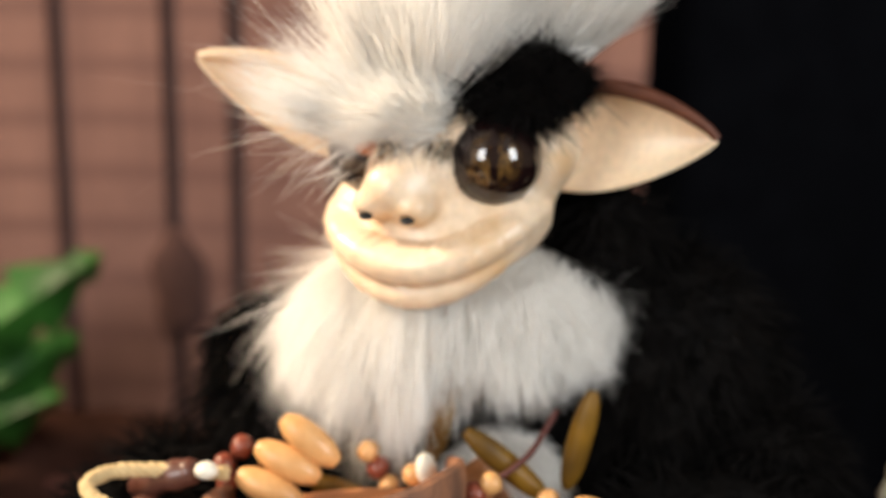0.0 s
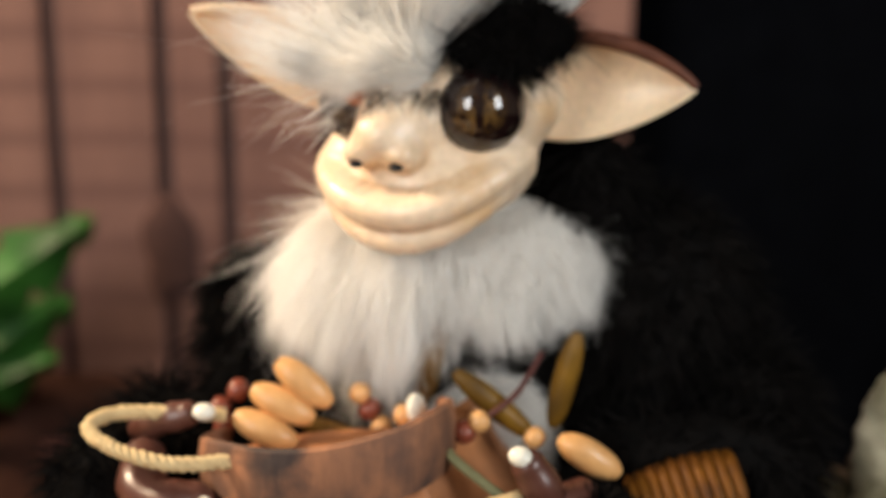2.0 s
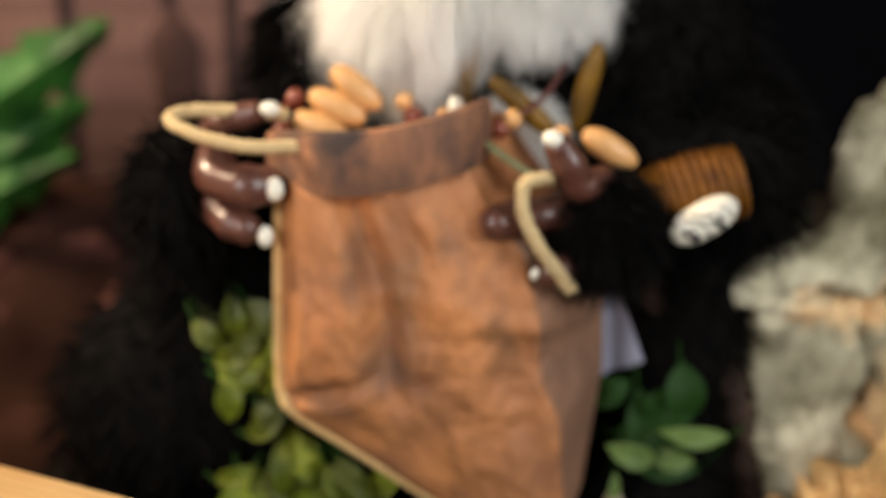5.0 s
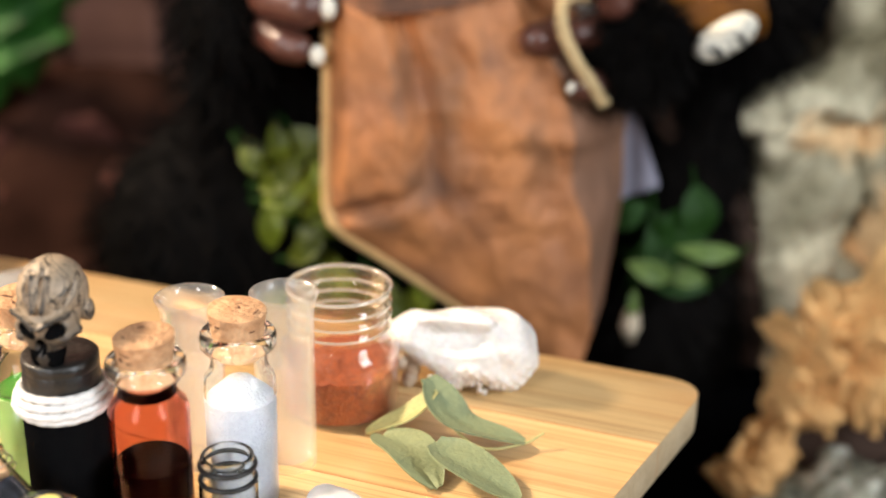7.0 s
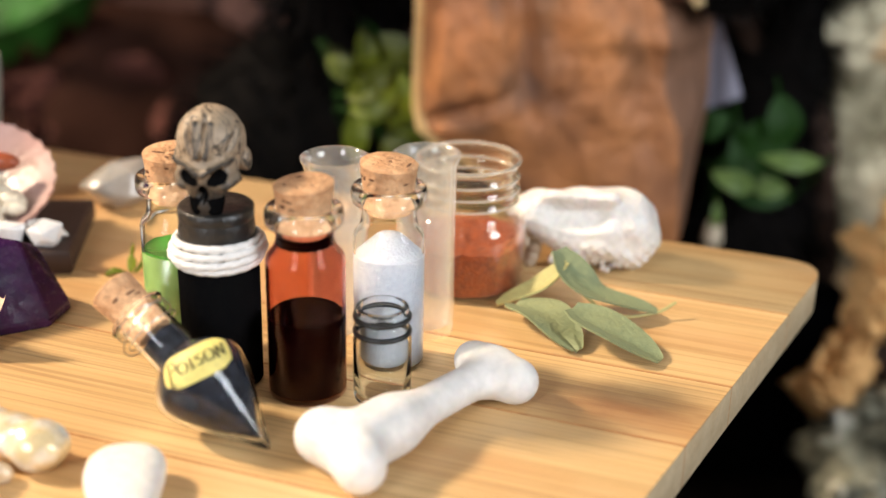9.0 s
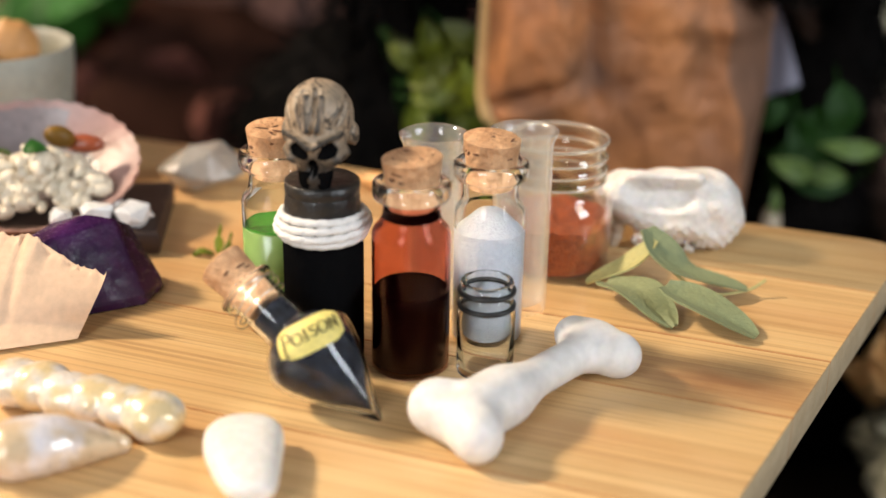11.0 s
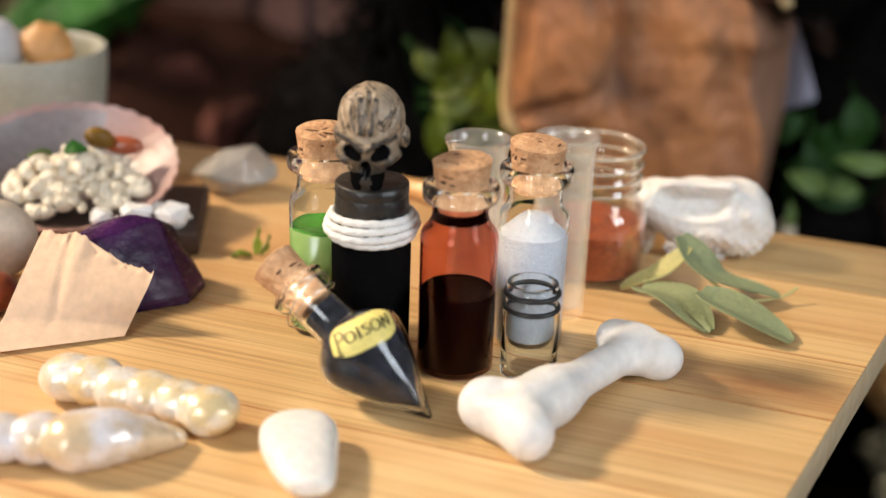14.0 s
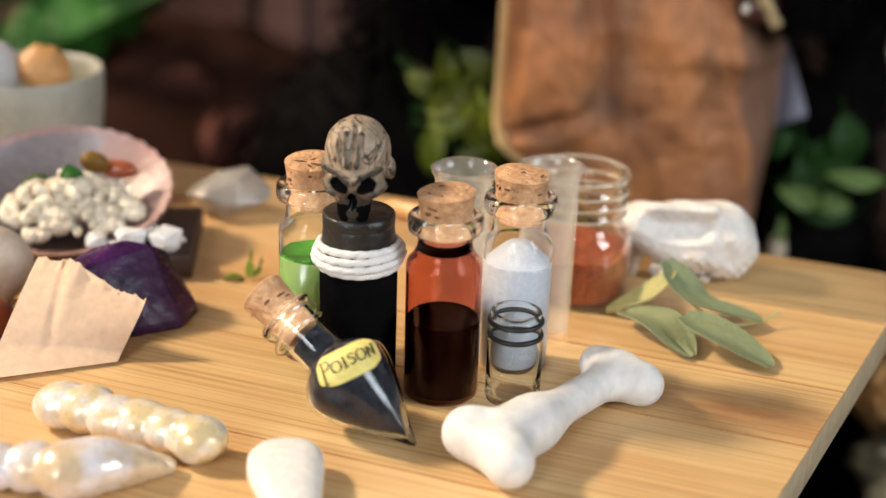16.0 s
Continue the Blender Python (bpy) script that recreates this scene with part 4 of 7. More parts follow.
def skull_bottle():
    b = root("skull_bottle", pose(-0.0965, 0.1420, 0), "black-wrapped bottle with white cord and a skull stopper", "bottle")
    part("body", Shape().lathe([(0.0080, 0), (0.0087, 0.0006), (0.0088, 0.0265), (0.0080, 0.031)], 40), black_paper, b, "matt black wrapped body")
    for k in range(4):
        s = Shape()
        z, r = 0.0302 + 0.0013 * k, (0.0092, 0.0099, 0.0096, 0.0088)[k]
        for strand in range(2):
            a = np.linspace(0, 2 * np.pi, 150)
            tw = a * 9 + strand * np.pi
            p = np.stack([(r + 0.00016 * np.cos(tw)) * np.cos(a), (r + 0.00016 * np.cos(tw)) * np.sin(a), z + 0.00016 * np.sin(tw) + 0.0005 * np.sin(a * 1.0 + k)], -1)
            s.tube(p, 0.00080, 8)
        part("cord_turn", s, cord_white, b, "turn of white twisted cord")
    part("collar", Shape().lathe([(0.0070, 0.0345), (0.0080, 0.0348), (0.0082, 0.0360), (0.0080, 0.0385), (0.0079, 0.0388), (0.0081, 0.0391), (0.0081, 0.0412), (0.0077, 0.0416), (0.0050, 0.0414)], 40), black_gloss, b, "shiny black collar")

    def sdf(p):
        d = s_ball(p, (0, 0.0004, 0.0030), (0.0073, 0.0082, 0.0078))
        d = join(d, s_ball(p, (0, -0.0030, -0.0032), (0.0066, 0.0056, 0.0048)), 0.002)
        d = join(d, s_ball(p, (0, -0.0040, -0.0090), (0.0037, 0.0034, 0.0045)), 0.002)
        for k in (-1, 1):
            d = join(d, s_rod(p, (k * 0.0046, -0.0062, -0.0052), (k * 0.0062, -0.0030, -0.0040), 0.0011), 0.0008)
            d = join(d, s_rod(p, (k * 0.0008, -0.0090, -0.0022), (k * 0.0058, -0.0066, 0.0006), 0.0008), 0.0009)
            d = join(d, s_ball(p, (k * 0.0074, 0.0012, -0.0010), (0.0010, 0.0020, 0.0024)), 0.0008)
            d = carve(d, s_rod(p, (k * 0.0023, -0.0098, -0.0040), (k * 0.0043, -0.0083, -0.0026), 0.0019), 0.0005)
            d = carve(d, s_rod(p, (k * 0.0022 + 0.0030 * (k > 0), -0.0084, 0.0022), (k * 0.0030 + 0.0026 * (k > 0), -0.0050, 0.0086), 0.0009 if k < 0 else 0.0007), 0.0006)
            d = carve(d, s_rod(p, (k * 0.0050, -0.0072, 0.0012), (k * 0.0064, -0.0028, 0.0062), 0.0006), 0.0006)
            d = join(d, s_rod(p, (k * 0.0010, -0.0086, 0.0014), (k * 0.0016, -0.0062, 0.0080), 0.0007), 0.0008)
            d = carve(d, s_rod(p, (k * 0.0058, -0.0068, -0.0070), (k * 0.0046, -0.0072, -0.0092), 0.0010), 0.0010)
        d = carve(d, s_rod(p, (0.0003, -0.0088, 0.0030), (0.0008, -0.0040, 0.0105), 0.0005), 0.0006)
        d = carve(d, s_ball(p, (0, -0.0084, -0.0066), (0.0011, 0.0026, 0.0019)), 0.0006)
        for k in range(-2, 3):
            d = carve(d, s_rod(p, (k * 0.0012, -0.0082, -0.0090), (k * 0.0011, -0.0078, -0.0120), 0.00025), 0.0004)
        return d + 0.00010 * np.sin(p[..., 0] * 1300 + 3 * np.sin(p[..., 2] * 600)) * np.sin(p[..., 2] * 700)
    P = sculpt(sdf, (0, -0.0012, -0.0005), (1, 1, 1.25), 130, 170, 0.024)
    sk = Shape().grid(P, True, 0, True)
    n, m = P.shape[:2]
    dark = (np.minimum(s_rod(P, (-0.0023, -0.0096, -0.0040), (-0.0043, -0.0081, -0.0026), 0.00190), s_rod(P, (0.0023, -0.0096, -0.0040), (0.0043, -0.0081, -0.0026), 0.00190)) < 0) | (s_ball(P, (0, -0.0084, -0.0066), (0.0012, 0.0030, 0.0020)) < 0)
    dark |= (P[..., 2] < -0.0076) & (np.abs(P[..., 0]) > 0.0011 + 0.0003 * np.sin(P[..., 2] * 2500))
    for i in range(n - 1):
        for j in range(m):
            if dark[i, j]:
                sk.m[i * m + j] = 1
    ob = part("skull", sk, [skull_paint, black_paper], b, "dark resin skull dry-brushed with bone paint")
    ob.matrix_local = pose(-0.0004, 0, 0.0526, -4, 0, -8) @ Matrix.Scale(0.98, 4)
    return b


skull_bottle()


def poison_vial():
    b = root("poison_vial", None, "teardrop glass vial of black flakes with a yellow label", "vial")
    tip, top = np.array([-0.0838, 0.1095, 0.0014]), np.array([-0.1195, 0.1335, 0.0275])
    axis = unit(top - tip)
    m = Matrix.Translation(tip) @ Vector(axis).to_track_quat("Z", "Y").to_matrix().to_4x4()
    b.matrix_world = m
    prof = [(0.0004, 0), (0.0011, 0.0012), (0.0032, 0.0052), (0.0060, 0.0100), (0.0085, 0.0148), (0.0101, 0.0190), (0.0102, 0.0217), (0.0085, 0.0245), (0.0062, 0.0264), (0.0052, 0.0280),
            (0.0050, 0.0385), (0.0053, 0.0390), (0.0061, 0.0392), (0.0066, 0.0397), (0.0061, 0.0403), (0.0051, 0.0405)]
    p = arc([(r, z, 0) for r, z in prof], 90)[:, :2]
    core = arc([(max(0.0002, r - 0.0006), z + (0.0022 - 0.0007 * i) * (i < 3), 0) for i, (r, z) in enumerate(prof[:11])], 60)[:, :2]
    clear(part("glass_body", Shape().lathe(np.concatenate([p, [(0.0044, 0.0402)], core[::-1]]), 48, cap=True), vial_glass, b))
    inner = arc([(max(0.0002, r - 0.0009), z + (0.0028 - 0.0008 * i) * (i < 3), 0) for i, (r, z) in enumerate(prof[:11])], 60)[:, :2]
    inner = [q for q in inner if q[1] < 0.0340]
    part("flakes", Shape().lathe(inner, 40), ink, b, "black flakes filling the vial")
    ck = cork_plug(0.0040, 0.0052, 0.0342, 0.0474)
    part("cork", ck, [cork, cork_dark], b, "rough brown cork stopper")
    for k, (rad, z, lean) in enumerate(((0.0062, 0.0376, 0.0012), (0.0066, 0.0362, -0.0016), (0.0060, 0.0350, 0.0006))):
        a = np.linspace(0, 2 * np.pi, 41)
        loop = np.stack([rad * np.cos(a) + 0.0012 * (k == 1) * np.cos(a) ** 2, rad * np.sin(a), z + lean * np.cos(a + k)], -1)
        part("wire_loop", Shape().tube(loop, 0.00016, 6, cap=False), wire, b, "thin loose wire wound round the neck")
    # label: a rounded yellow patch on the belly, and its word
    zz, rr = [q[1] for q in p[:60]], [q[0] for q in p[:60]]

    def wrap(u, v, lift):
        """u metres round the belly, v metres up it."""
        z = 0.0186 + v
        r = np.interp(z, zz, rr) + lift
        a = face_angle + u / 0.0096
        return np.stack([r * np.cos(a), r * np.sin(a), z], -1)
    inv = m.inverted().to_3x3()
    # the label is turned to face a typed-in camera position
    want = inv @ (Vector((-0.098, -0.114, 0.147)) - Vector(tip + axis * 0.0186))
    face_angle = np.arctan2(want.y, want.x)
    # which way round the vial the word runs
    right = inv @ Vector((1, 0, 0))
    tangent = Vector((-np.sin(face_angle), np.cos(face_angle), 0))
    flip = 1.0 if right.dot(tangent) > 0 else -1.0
    U, V = np.meshgrid(np.linspace(-1, 1, 31), np.linspace(-1, 1, 15))
    # a rounded rectangle, slightly waisted
    hx = 0.0073 * (1 - 0.16 * np.abs(V) ** 6)
    hy = 0.0037 * (1 - 0.22 * np.abs(U) ** 6)
    lu, lv = U * hx, V * hy + 0.0006 * U * U
    gu = flip * (lu * np.cos(radians(-17)) - lv * np.sin(radians(-17)))
    gv = lu * np.sin(radians(-17)) + lv * np.cos(radians(-17))
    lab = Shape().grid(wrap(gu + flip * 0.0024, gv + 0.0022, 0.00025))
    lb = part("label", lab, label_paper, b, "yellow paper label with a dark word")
    # the word in thin serifed capitals, the first one tall; strokes in the label's own plane
    cap = {"P": [[(0.10, -0.45), (0.16, 0.2), (0.14, 1.0)], [(-0.08, -0.42), (0.10, -0.48), (0.30, -0.40)], [(-0.06, 0.96), (0.14, 1.0), (0.45, 1.04), (0.66, 0.88), (0.64, 0.62), (0.42, 0.46), (0.16, 0.44)]],
           "O": [[(0.34 + 0.34 * np.cos(q), 0.42 + 0.42 * np.sin(q)) for q in np.linspace(0, 2 * np.pi, 17)]],
           "I": [[(0.16, 0.0), (0.16, 0.84)], [(0.02, 0.0), (0.30, 0.0)], [(0.02, 0.84), (0.30, 0.84)]],
           "S": [[(0.48, 0.72), (0.32, 0.84), (0.10, 0.74), (0.12, 0.54), (0.40, 0.38), (0.48, 0.18), (0.30, 0.0), (0.04, 0.12)]],
           "N": [[(0.10, 0.0), (0.10, 0.84), (0.60, 0.0), (0.60, 0.88)], [(0.0, 0.0), (0.22, 0.0)], [(0.48, 0.88), (0.72, 0.88)], [(0.0, 0.84), (0.10, 0.84)]]}
    verts, faces, x0 = [], [], -0.0062
    for letter, size, gap in (("P", 0.0033, 0.74), ("O", 0.0029, 0.80), ("I", 0.0029, 0.42), ("S", 0.0029, 0.64), ("O", 0.0029, 0.80), ("N", 0.0029, 0.8)):
        for line in cap[letter]:
            p2 = np.asarray(line, float)
            fine = np.concatenate([np.linspace(a2, b2, 5)[:-1] for a2, b2 in zip(p2, p2[1:])] + [p2[-1:]]) * size
            way = unit(np.gradient(fine, axis=0))
            nrm2 = np.stack([-way[:, 1], way[:, 0]], -1)
            pen = 0.00009 + 0.00009 * np.abs(way[:, 1:2])
            k0 = len(verts)
            for a2, b2 in zip(fine + nrm2 * pen, fine - nrm2 * pen):
                verts += [(x0 + a2[0], a2[1] - 0.0012, 0), (x0 + b2[0], b2[1] - 0.0012, 0)]
            faces += [(k0 + 2 * k, k0 + 2 * k + 1, k0 + 2 * k + 3, k0 + 2 * k + 2) for k in range(len(fine) - 1)]
        x0 += size * gap
    me = bpy.data.meshes.new("lettering")
    me.from_pydata(verts, [], faces)
    co = np.array(verts)
    tu, tv = co[:, 0], co[:, 1] + 0.0006 * (co[:, 0] / 0.0073) ** 2
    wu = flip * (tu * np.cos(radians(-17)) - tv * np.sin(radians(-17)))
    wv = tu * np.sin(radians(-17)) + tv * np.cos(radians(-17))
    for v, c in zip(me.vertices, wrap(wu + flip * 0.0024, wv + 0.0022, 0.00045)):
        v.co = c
    me.materials.append(label_ink)
    wo = new("lettering", me)
    wo.parent = lb
    return b


poison_vial()


def ring_tube():
    b = root("ringed_tube", pose(-0.0612, 0.1335, 0), "short clear glass tube with two black rubber rings", "glass tube")
    prof = [(0.0045, 0), (0.0061, 0.0002), (0.0063, 0.0010), (0.0063, 0.0142), (0.0057, 0.0150), (0.0056, 0.0206), (0.0058, 0.0211), (0.0056, 0.0216), (0.0047, 0.0216), (0.0046, 0.0208), (0.0052, 0.0200), (0.0052, 0.0150), (0.0058, 0.0140), (0.0059, 0.0022), (0.0050, 0.0013), (0.0005, 0.0012)]
    clear(part("glass_body", Shape().lathe(prof, 48, cap=True), bottle_bent, b))
    for z in (0.0160, 0.0194):
        a = np.linspace(0, 2 * np.pi, 49)
        part("rubber_ring", Shape().tube(np.stack([0.0058 * np.cos(a), 0.0058 * np.sin(a), np.full(49, z)], -1), 0.0006, 10, cap=False), rubber, b, "black rubber ring")
    return b


ring_tube()


def open_tube(x, y, label, material, h=0.046):
    b = root("open_vial", pose(x, y, 0), label, "vial", "open vials")
    prof = [(0.0060, 0), (0.0068, 0.0006), (0.0069, 0.002), (0.0069, h - 0.004), (0.0072, h - 0.0025), (0.0079, h - 0.001), (0.0080, h - 0.0003), (0.0074, h), (0.0066, h - 0.0006), (0.0061, h - 0.003), (0.0061, 0.003), (0.0050, 0.0022), (0.0005, 0.0021)]
    clear(part("tube_body", Shape().lathe(prof, 44), material, b))
    return b


open_tube(-0.0720, 0.1625, "clear open glass vial with a flared rim", cloudy_glass, 0.0455)
open_tube(-0.0510, 0.1655, "frosted open vial with a flared rim", frosted, 0.0455)


def powder_jar():
    b = root("glass_jar", pose(-0.0395, 0.1945, 0), "small open threaded glass jar with brick-red powder", "jar")
    prof = [(0.0138, 0), (0.0150, 0.0006), (0.0154, 0.0020), (0.0154, 0.0165), (0.0150, 0.0185), (0.0134, 0.0203), (0.0126, 0.0210), (0.0126, 0.0222)]
    for k in range(3):
        z = 0.0228 + 0.0031 * k
        prof += [(0.0126, z), (0.0134, z + 0.0008), (0.0134, z + 0.0015), (0.0126, z + 0.0023)]
    prof += [(0.0127, 0.0326), (0.0134, 0.0331), (0.0134, 0.0340), (0.0128, 0.0345), (0.0120, 0.0342), (0.0118, 0.0220), (0.0130, 0.0192), (0.0146, 0.0170), (0.0146, 0.0024), (0.0120, 0.0016), (0.0005, 0.0016)]
    clear(part("glass_body", Shape().lathe(prof, 64), jar_glass, b))
    a = np.linspace(0, 2 * np.pi, 65)
    # pale milky rings paint in the glints along the thread and rim
    for z, thick in ((0.0240, 0.00042), (0.0271, 0.00042), (0.0302, 0.00042), (0.0341, 0.00060)):
        clear(part("thread" if z < 0.033 else "rim", Shape().tube(np.stack([0.0131 * np.cos(a), 0.0131 * np.sin(a), z + 0 * a], -1), thick, 8, cap=False), glint_glass, b, "pale milky ring painting the glint along a glass edge"))
    s = Shape()
    a, r = np.linspace(0, 2 * np.pi, 48, endpoint=False), np.linspace(1, 0.02, 14)
    top = np.array([[(0.0149 * k * np.cos(q), 0.0149 * k * np.sin(q), 0.0132 + 0.0012 * noise.fractal(Vector((k * np.cos(q) * 3, k * np.sin(q) * 3, 2)), 0.8, 2, 4)) for q in a] for k in r])
    low = np.array([[(0.0149 * np.cos(q), 0.0149 * np.sin(q), z) for q in a] for z in (0.0020, 0.0060, 0.0100)])
    s.grid(np.concatenate([low, top]), True, 0, True)
    part("powder", s, powder, b, "brick-red ground powder")
    return b


powder_jar()


# ---- bone, tooth, pearls, shells, stones ----
def clay_bone():
    a, c = np.array([-0.0672, 0.1028, 0.0058]), np.array([-0.0372, 0.1338, 0.0058])

    def sdf(p):
        d = join(s_rod(p, a, c, 0.0041), s_rod(p, a, 0.75 * a + 0.25 * c, 0.0044), 0.009)
        d = join(d, s_ball(p, (-0.0726, 0.1062, 0.0062), (0.0060, 0.0054, 0.0060)), 0.0034)
        d = join(d, s_ball(p, (-0.0654, 0.0962, 0.0056), (0.0052, 0.0056, 0.0055)), 0.0034)
        d = join(d, s_rod(p, (-0.0410, 0.1392, 0.0056), (-0.0330, 0.1302, 0.0054), 0.0043), 0.0060)
        d = join(d, s_ball(p, (-0.0322, 0.1292, 0.0056), (0.0047, 0.0044, 0.0048)), 0.002)
        d = carve(d, s_rod(p, (-0.0790, 0.1000, 0.0128), (-0.0700, 0.1034, 0.0128), 0.0016), 0.003)
        return d + 0.00004 * np.sin(p[..., 0] * 380 + 2 * np.sin(p[..., 1] * 230)) * np.sin(p[..., 1] * 320)
    P = sweep(sdf, a, c, 110, 80, 0.024, 80)
    P[..., 2] = np.maximum(P[..., 2], 0.0002)
    thing("clay_bone", Shape().grid(P, True, 0, True), clay, "white clay bone with knobbed ends lying on the board", "bone")


clay_bone()


def tooth():
    """A flattened tooth: broad and square at one end, narrowing to the other, with all its edges round."""
    s, q = np.linspace(0, np.pi, 44), np.linspace(0, 2 * np.pi, 72, endpoint=False)
    y = -0.0030 + 0.0128 * np.sign(np.cos(s)) * np.abs(np.cos(s)) ** 0.62
    end = np.abs(np.sin(s)) ** 0.42
    half = np.interp(y, [-0.0160, -0.0080, 0.0, 0.0060, 0.0100], [0.0050, 0.0062, 0.0076, 0.0081, 0.0078]) * end
    tall = np.interp(y, [-0.0160, -0.0040, 0.0100], [0.0028, 0.0038, 0.0042]) * end
    round_x = np.sign(np.cos(q)) * np.abs(np.cos(q)) ** 0.80
    round_z = np.sign(np.sin(q)) * np.abs(np.sin(q)) ** 0.90
    bend = 0.10 * (y - 0.004) ** 2 / 0.02
    P = np.stack([half[:, None] * round_x + bend[:, None], np.repeat(y[:, None], 72, 1), 0.0040 + tall[:, None] * round_z], -1)
    P[..., 2] = np.maximum(P[..., 2], 0.0)
    thing("white_tooth", Shape().grid(P, True, 0, True), tooth_white, "smooth white tooth-shaped stone on the board", "stone", pose(-0.1098, 0.0938, 0, 0, 0, 5))


tooth()


def lumpy_pearl(ends, lumps, label, material, soft=0.0010):
    a, c = np.asarray(ends[0]), np.asarray(ends[1])

    def sdf(p):
        d = None
        for s, r, off in lumps:
            q = a + (c - a) * s + np.array([0, off, 0])
            q[2] = r * 0.86
            e = s_ball(p, q, (r * 1.10, r, r * 0.9))
            d = e if d is None else join(d, e, soft)
        return d + 0.00014 * np.sin(p[..., 0] * 900 + 3 * np.sin(p[..., 1] * 700)) * np.sin(p[..., 1] * 800 + 1)
    lift = np.array([0, 0, 0.0046])
    P = sweep(sdf, a + lift, c + lift, 130, 64, 0.020, 80)
    P[..., 2] = np.maximum(P[..., 2], 0.0)
    thing("baroque_pearl", Shape().grid(P, True, 0, True), material, label, "pearl", group="baroque pearls")


lumpy_pearl(((-0.1590, 0.1195, 0), (-0.1285, 0.1062, 0)), [(0.0, 0.0056, 0), (0.2, 0.0058, 0.0006), (0.4, 0.0055, -0.0004), (0.6, 0.0056, 0.0004), (0.8, 0.0054, 0.0003), (1.0, 0.0056, -0.0006)], "long knobbly cream pearl with golden patches", pearl_gold)
lumpy_pearl(((-0.1800, 0.0935, 0), (-0.1345, 0.0990, 0)), [(0.02, 0.0048, 0), (0.14, 0.0050, 0.0002), (0.29, 0.0054, -0.0002), (0.46, 0.0056, -0.0014)]
            + [(s, 0.0062 - 0.0040 * max(0, s - 0.72) ** 1.1 / 0.28 ** 1.1, -0.0040 + 0.0150 * (s - 0.66)) for s in np.linspace(0.62, 1.0, 12)], "tapering white baroque pearl with golden streaks", pearl, 0.0005)


def white_shell():
    def sdf(p):
        d = s_ball(p, (0.002, 0, 0.0108), (0.0150, 0.0115, 0.0104))
        d = join(d, s_ball(p, (0.0115, -0.002, 0.0095), (0.0075, 0.0085, 0.0085)), 0.004)
        d = join(d, s_ball(p, (-0.0130, -0.003, 0.0145), (0.0080, 0.0068, 0.0062)), 0.006)
        d = join(d, s_ball(p, (0.0090, -0.001, 0.0155), (0.0075, 0.0070, 0.0056)), 0.003)
        d = carve(d, s_rod(p, (-0.012, -0.012, 0.0125), (0.010, -0.0125, 0.0100), 0.0016), 0.003)
        d = carve(d, s_ball(p, (-0.0035, -0.0140, 0.0185), (0.0115, 0.0095, 0.0072)), 0.0010)
        d = join(d, s_rod(p, (-0.0120, -0.0060, 0.0205), (0.0060, -0.0075, 0.0215), 0.0014), 0.0020)
        d = carve(d, s_rod(p, (0.0075, -0.0100, 0.0200), (0.0110, -0.0110, 0.0080), 0.0010), 0.0020)
        low = np.clip((0.011 - p[..., 2]) / 0.006, 0, 1)
        return d + low * 0.0006 * np.sin(p[..., 0] * 1900) * np.sin(p[..., 2] * 1700) + 0.0005 * np.sin(p[..., 0] * 420 + 2 + 3 * np.sin(p[..., 1] * 210)) * np.sin(p[..., 2] * 500)
    P = sculpt(sdf, (0, 0, 0.011), (1.3, 1, 1), 110, 150, 0.04, 60)
    P[..., 2] = np.maximum(P[..., 2], 0.0)
    b = root("white_shell", pose(-0.0055, 0.2075, 0, 0, 0, -10), "chunky white shell with a rough knobbly underside", "shell")
    part("body", Shape().grid(P, True, 0, True), shell_white, b)
    bead = Shape().ball((0, 0, 0), 0.0009, 6, 8).mesh("knob", shell_white)
    tan = Shape().ball((0, 0, 0), 0.0022, 8, 10).mesh("knob", beige)
    for k in range(26):
        ob = part("knob", bead, None, b)
        ob.location = (rng.uniform(-0.010, 0.009), -0.0078 + 0.0006 * rng.normal(), 0.0012 + rng.uniform(0, 0.0030))
    for k in range(7):
        ob = part("knob", tan, None, b, "tan barnacle-like knob")
        ob.location = (-0.0150 + 0.0012 * rng.normal(), -0.005 + 0.001 * rng.normal(), 0.0017 + k * 0.0012)


white_shell()


def leaf(path, width, thick=0.0005, cup=0.12, n=14, fold=0.0, face=(0, 0, 1), blunt=0.8):
    """A leaf blade along a line, closed, with a raised midrib."""
    p = arc(path, n)
    t = unit(np.gradient(p, axis=0))
    side = unit(np.cross(t, face))
    upv = np.cross(side, t)
    s = np.linspace(0, 1, len(p))
    w = width * 0.5 * np.sin(np.pi * np.clip(s, 0.03, 0.985) ** 0.85) ** blunt
    v = np.linspace(-1, 1, 9)
    wob = np.array([[noise.noise(Vector((q[0] * 90, q[1] * 90, k * 2))) for k in v] for q in p])
    top = p[:, None] + side[:, None] * (w[:, None] * v)[..., None] + upv[:, None] * (cup * w[:, None] * (np.abs(v) ** 1.5 + fold * v) + 0.0006 * wob - 0.0003 * (np.abs(v) < 0.1))[..., None]
    low = top - upv[:, None] * thick
    sh = Shape()
    sh.grid(np.concatenate([top, low[:, ::-1]], 1), True, 0, True)
    return sh


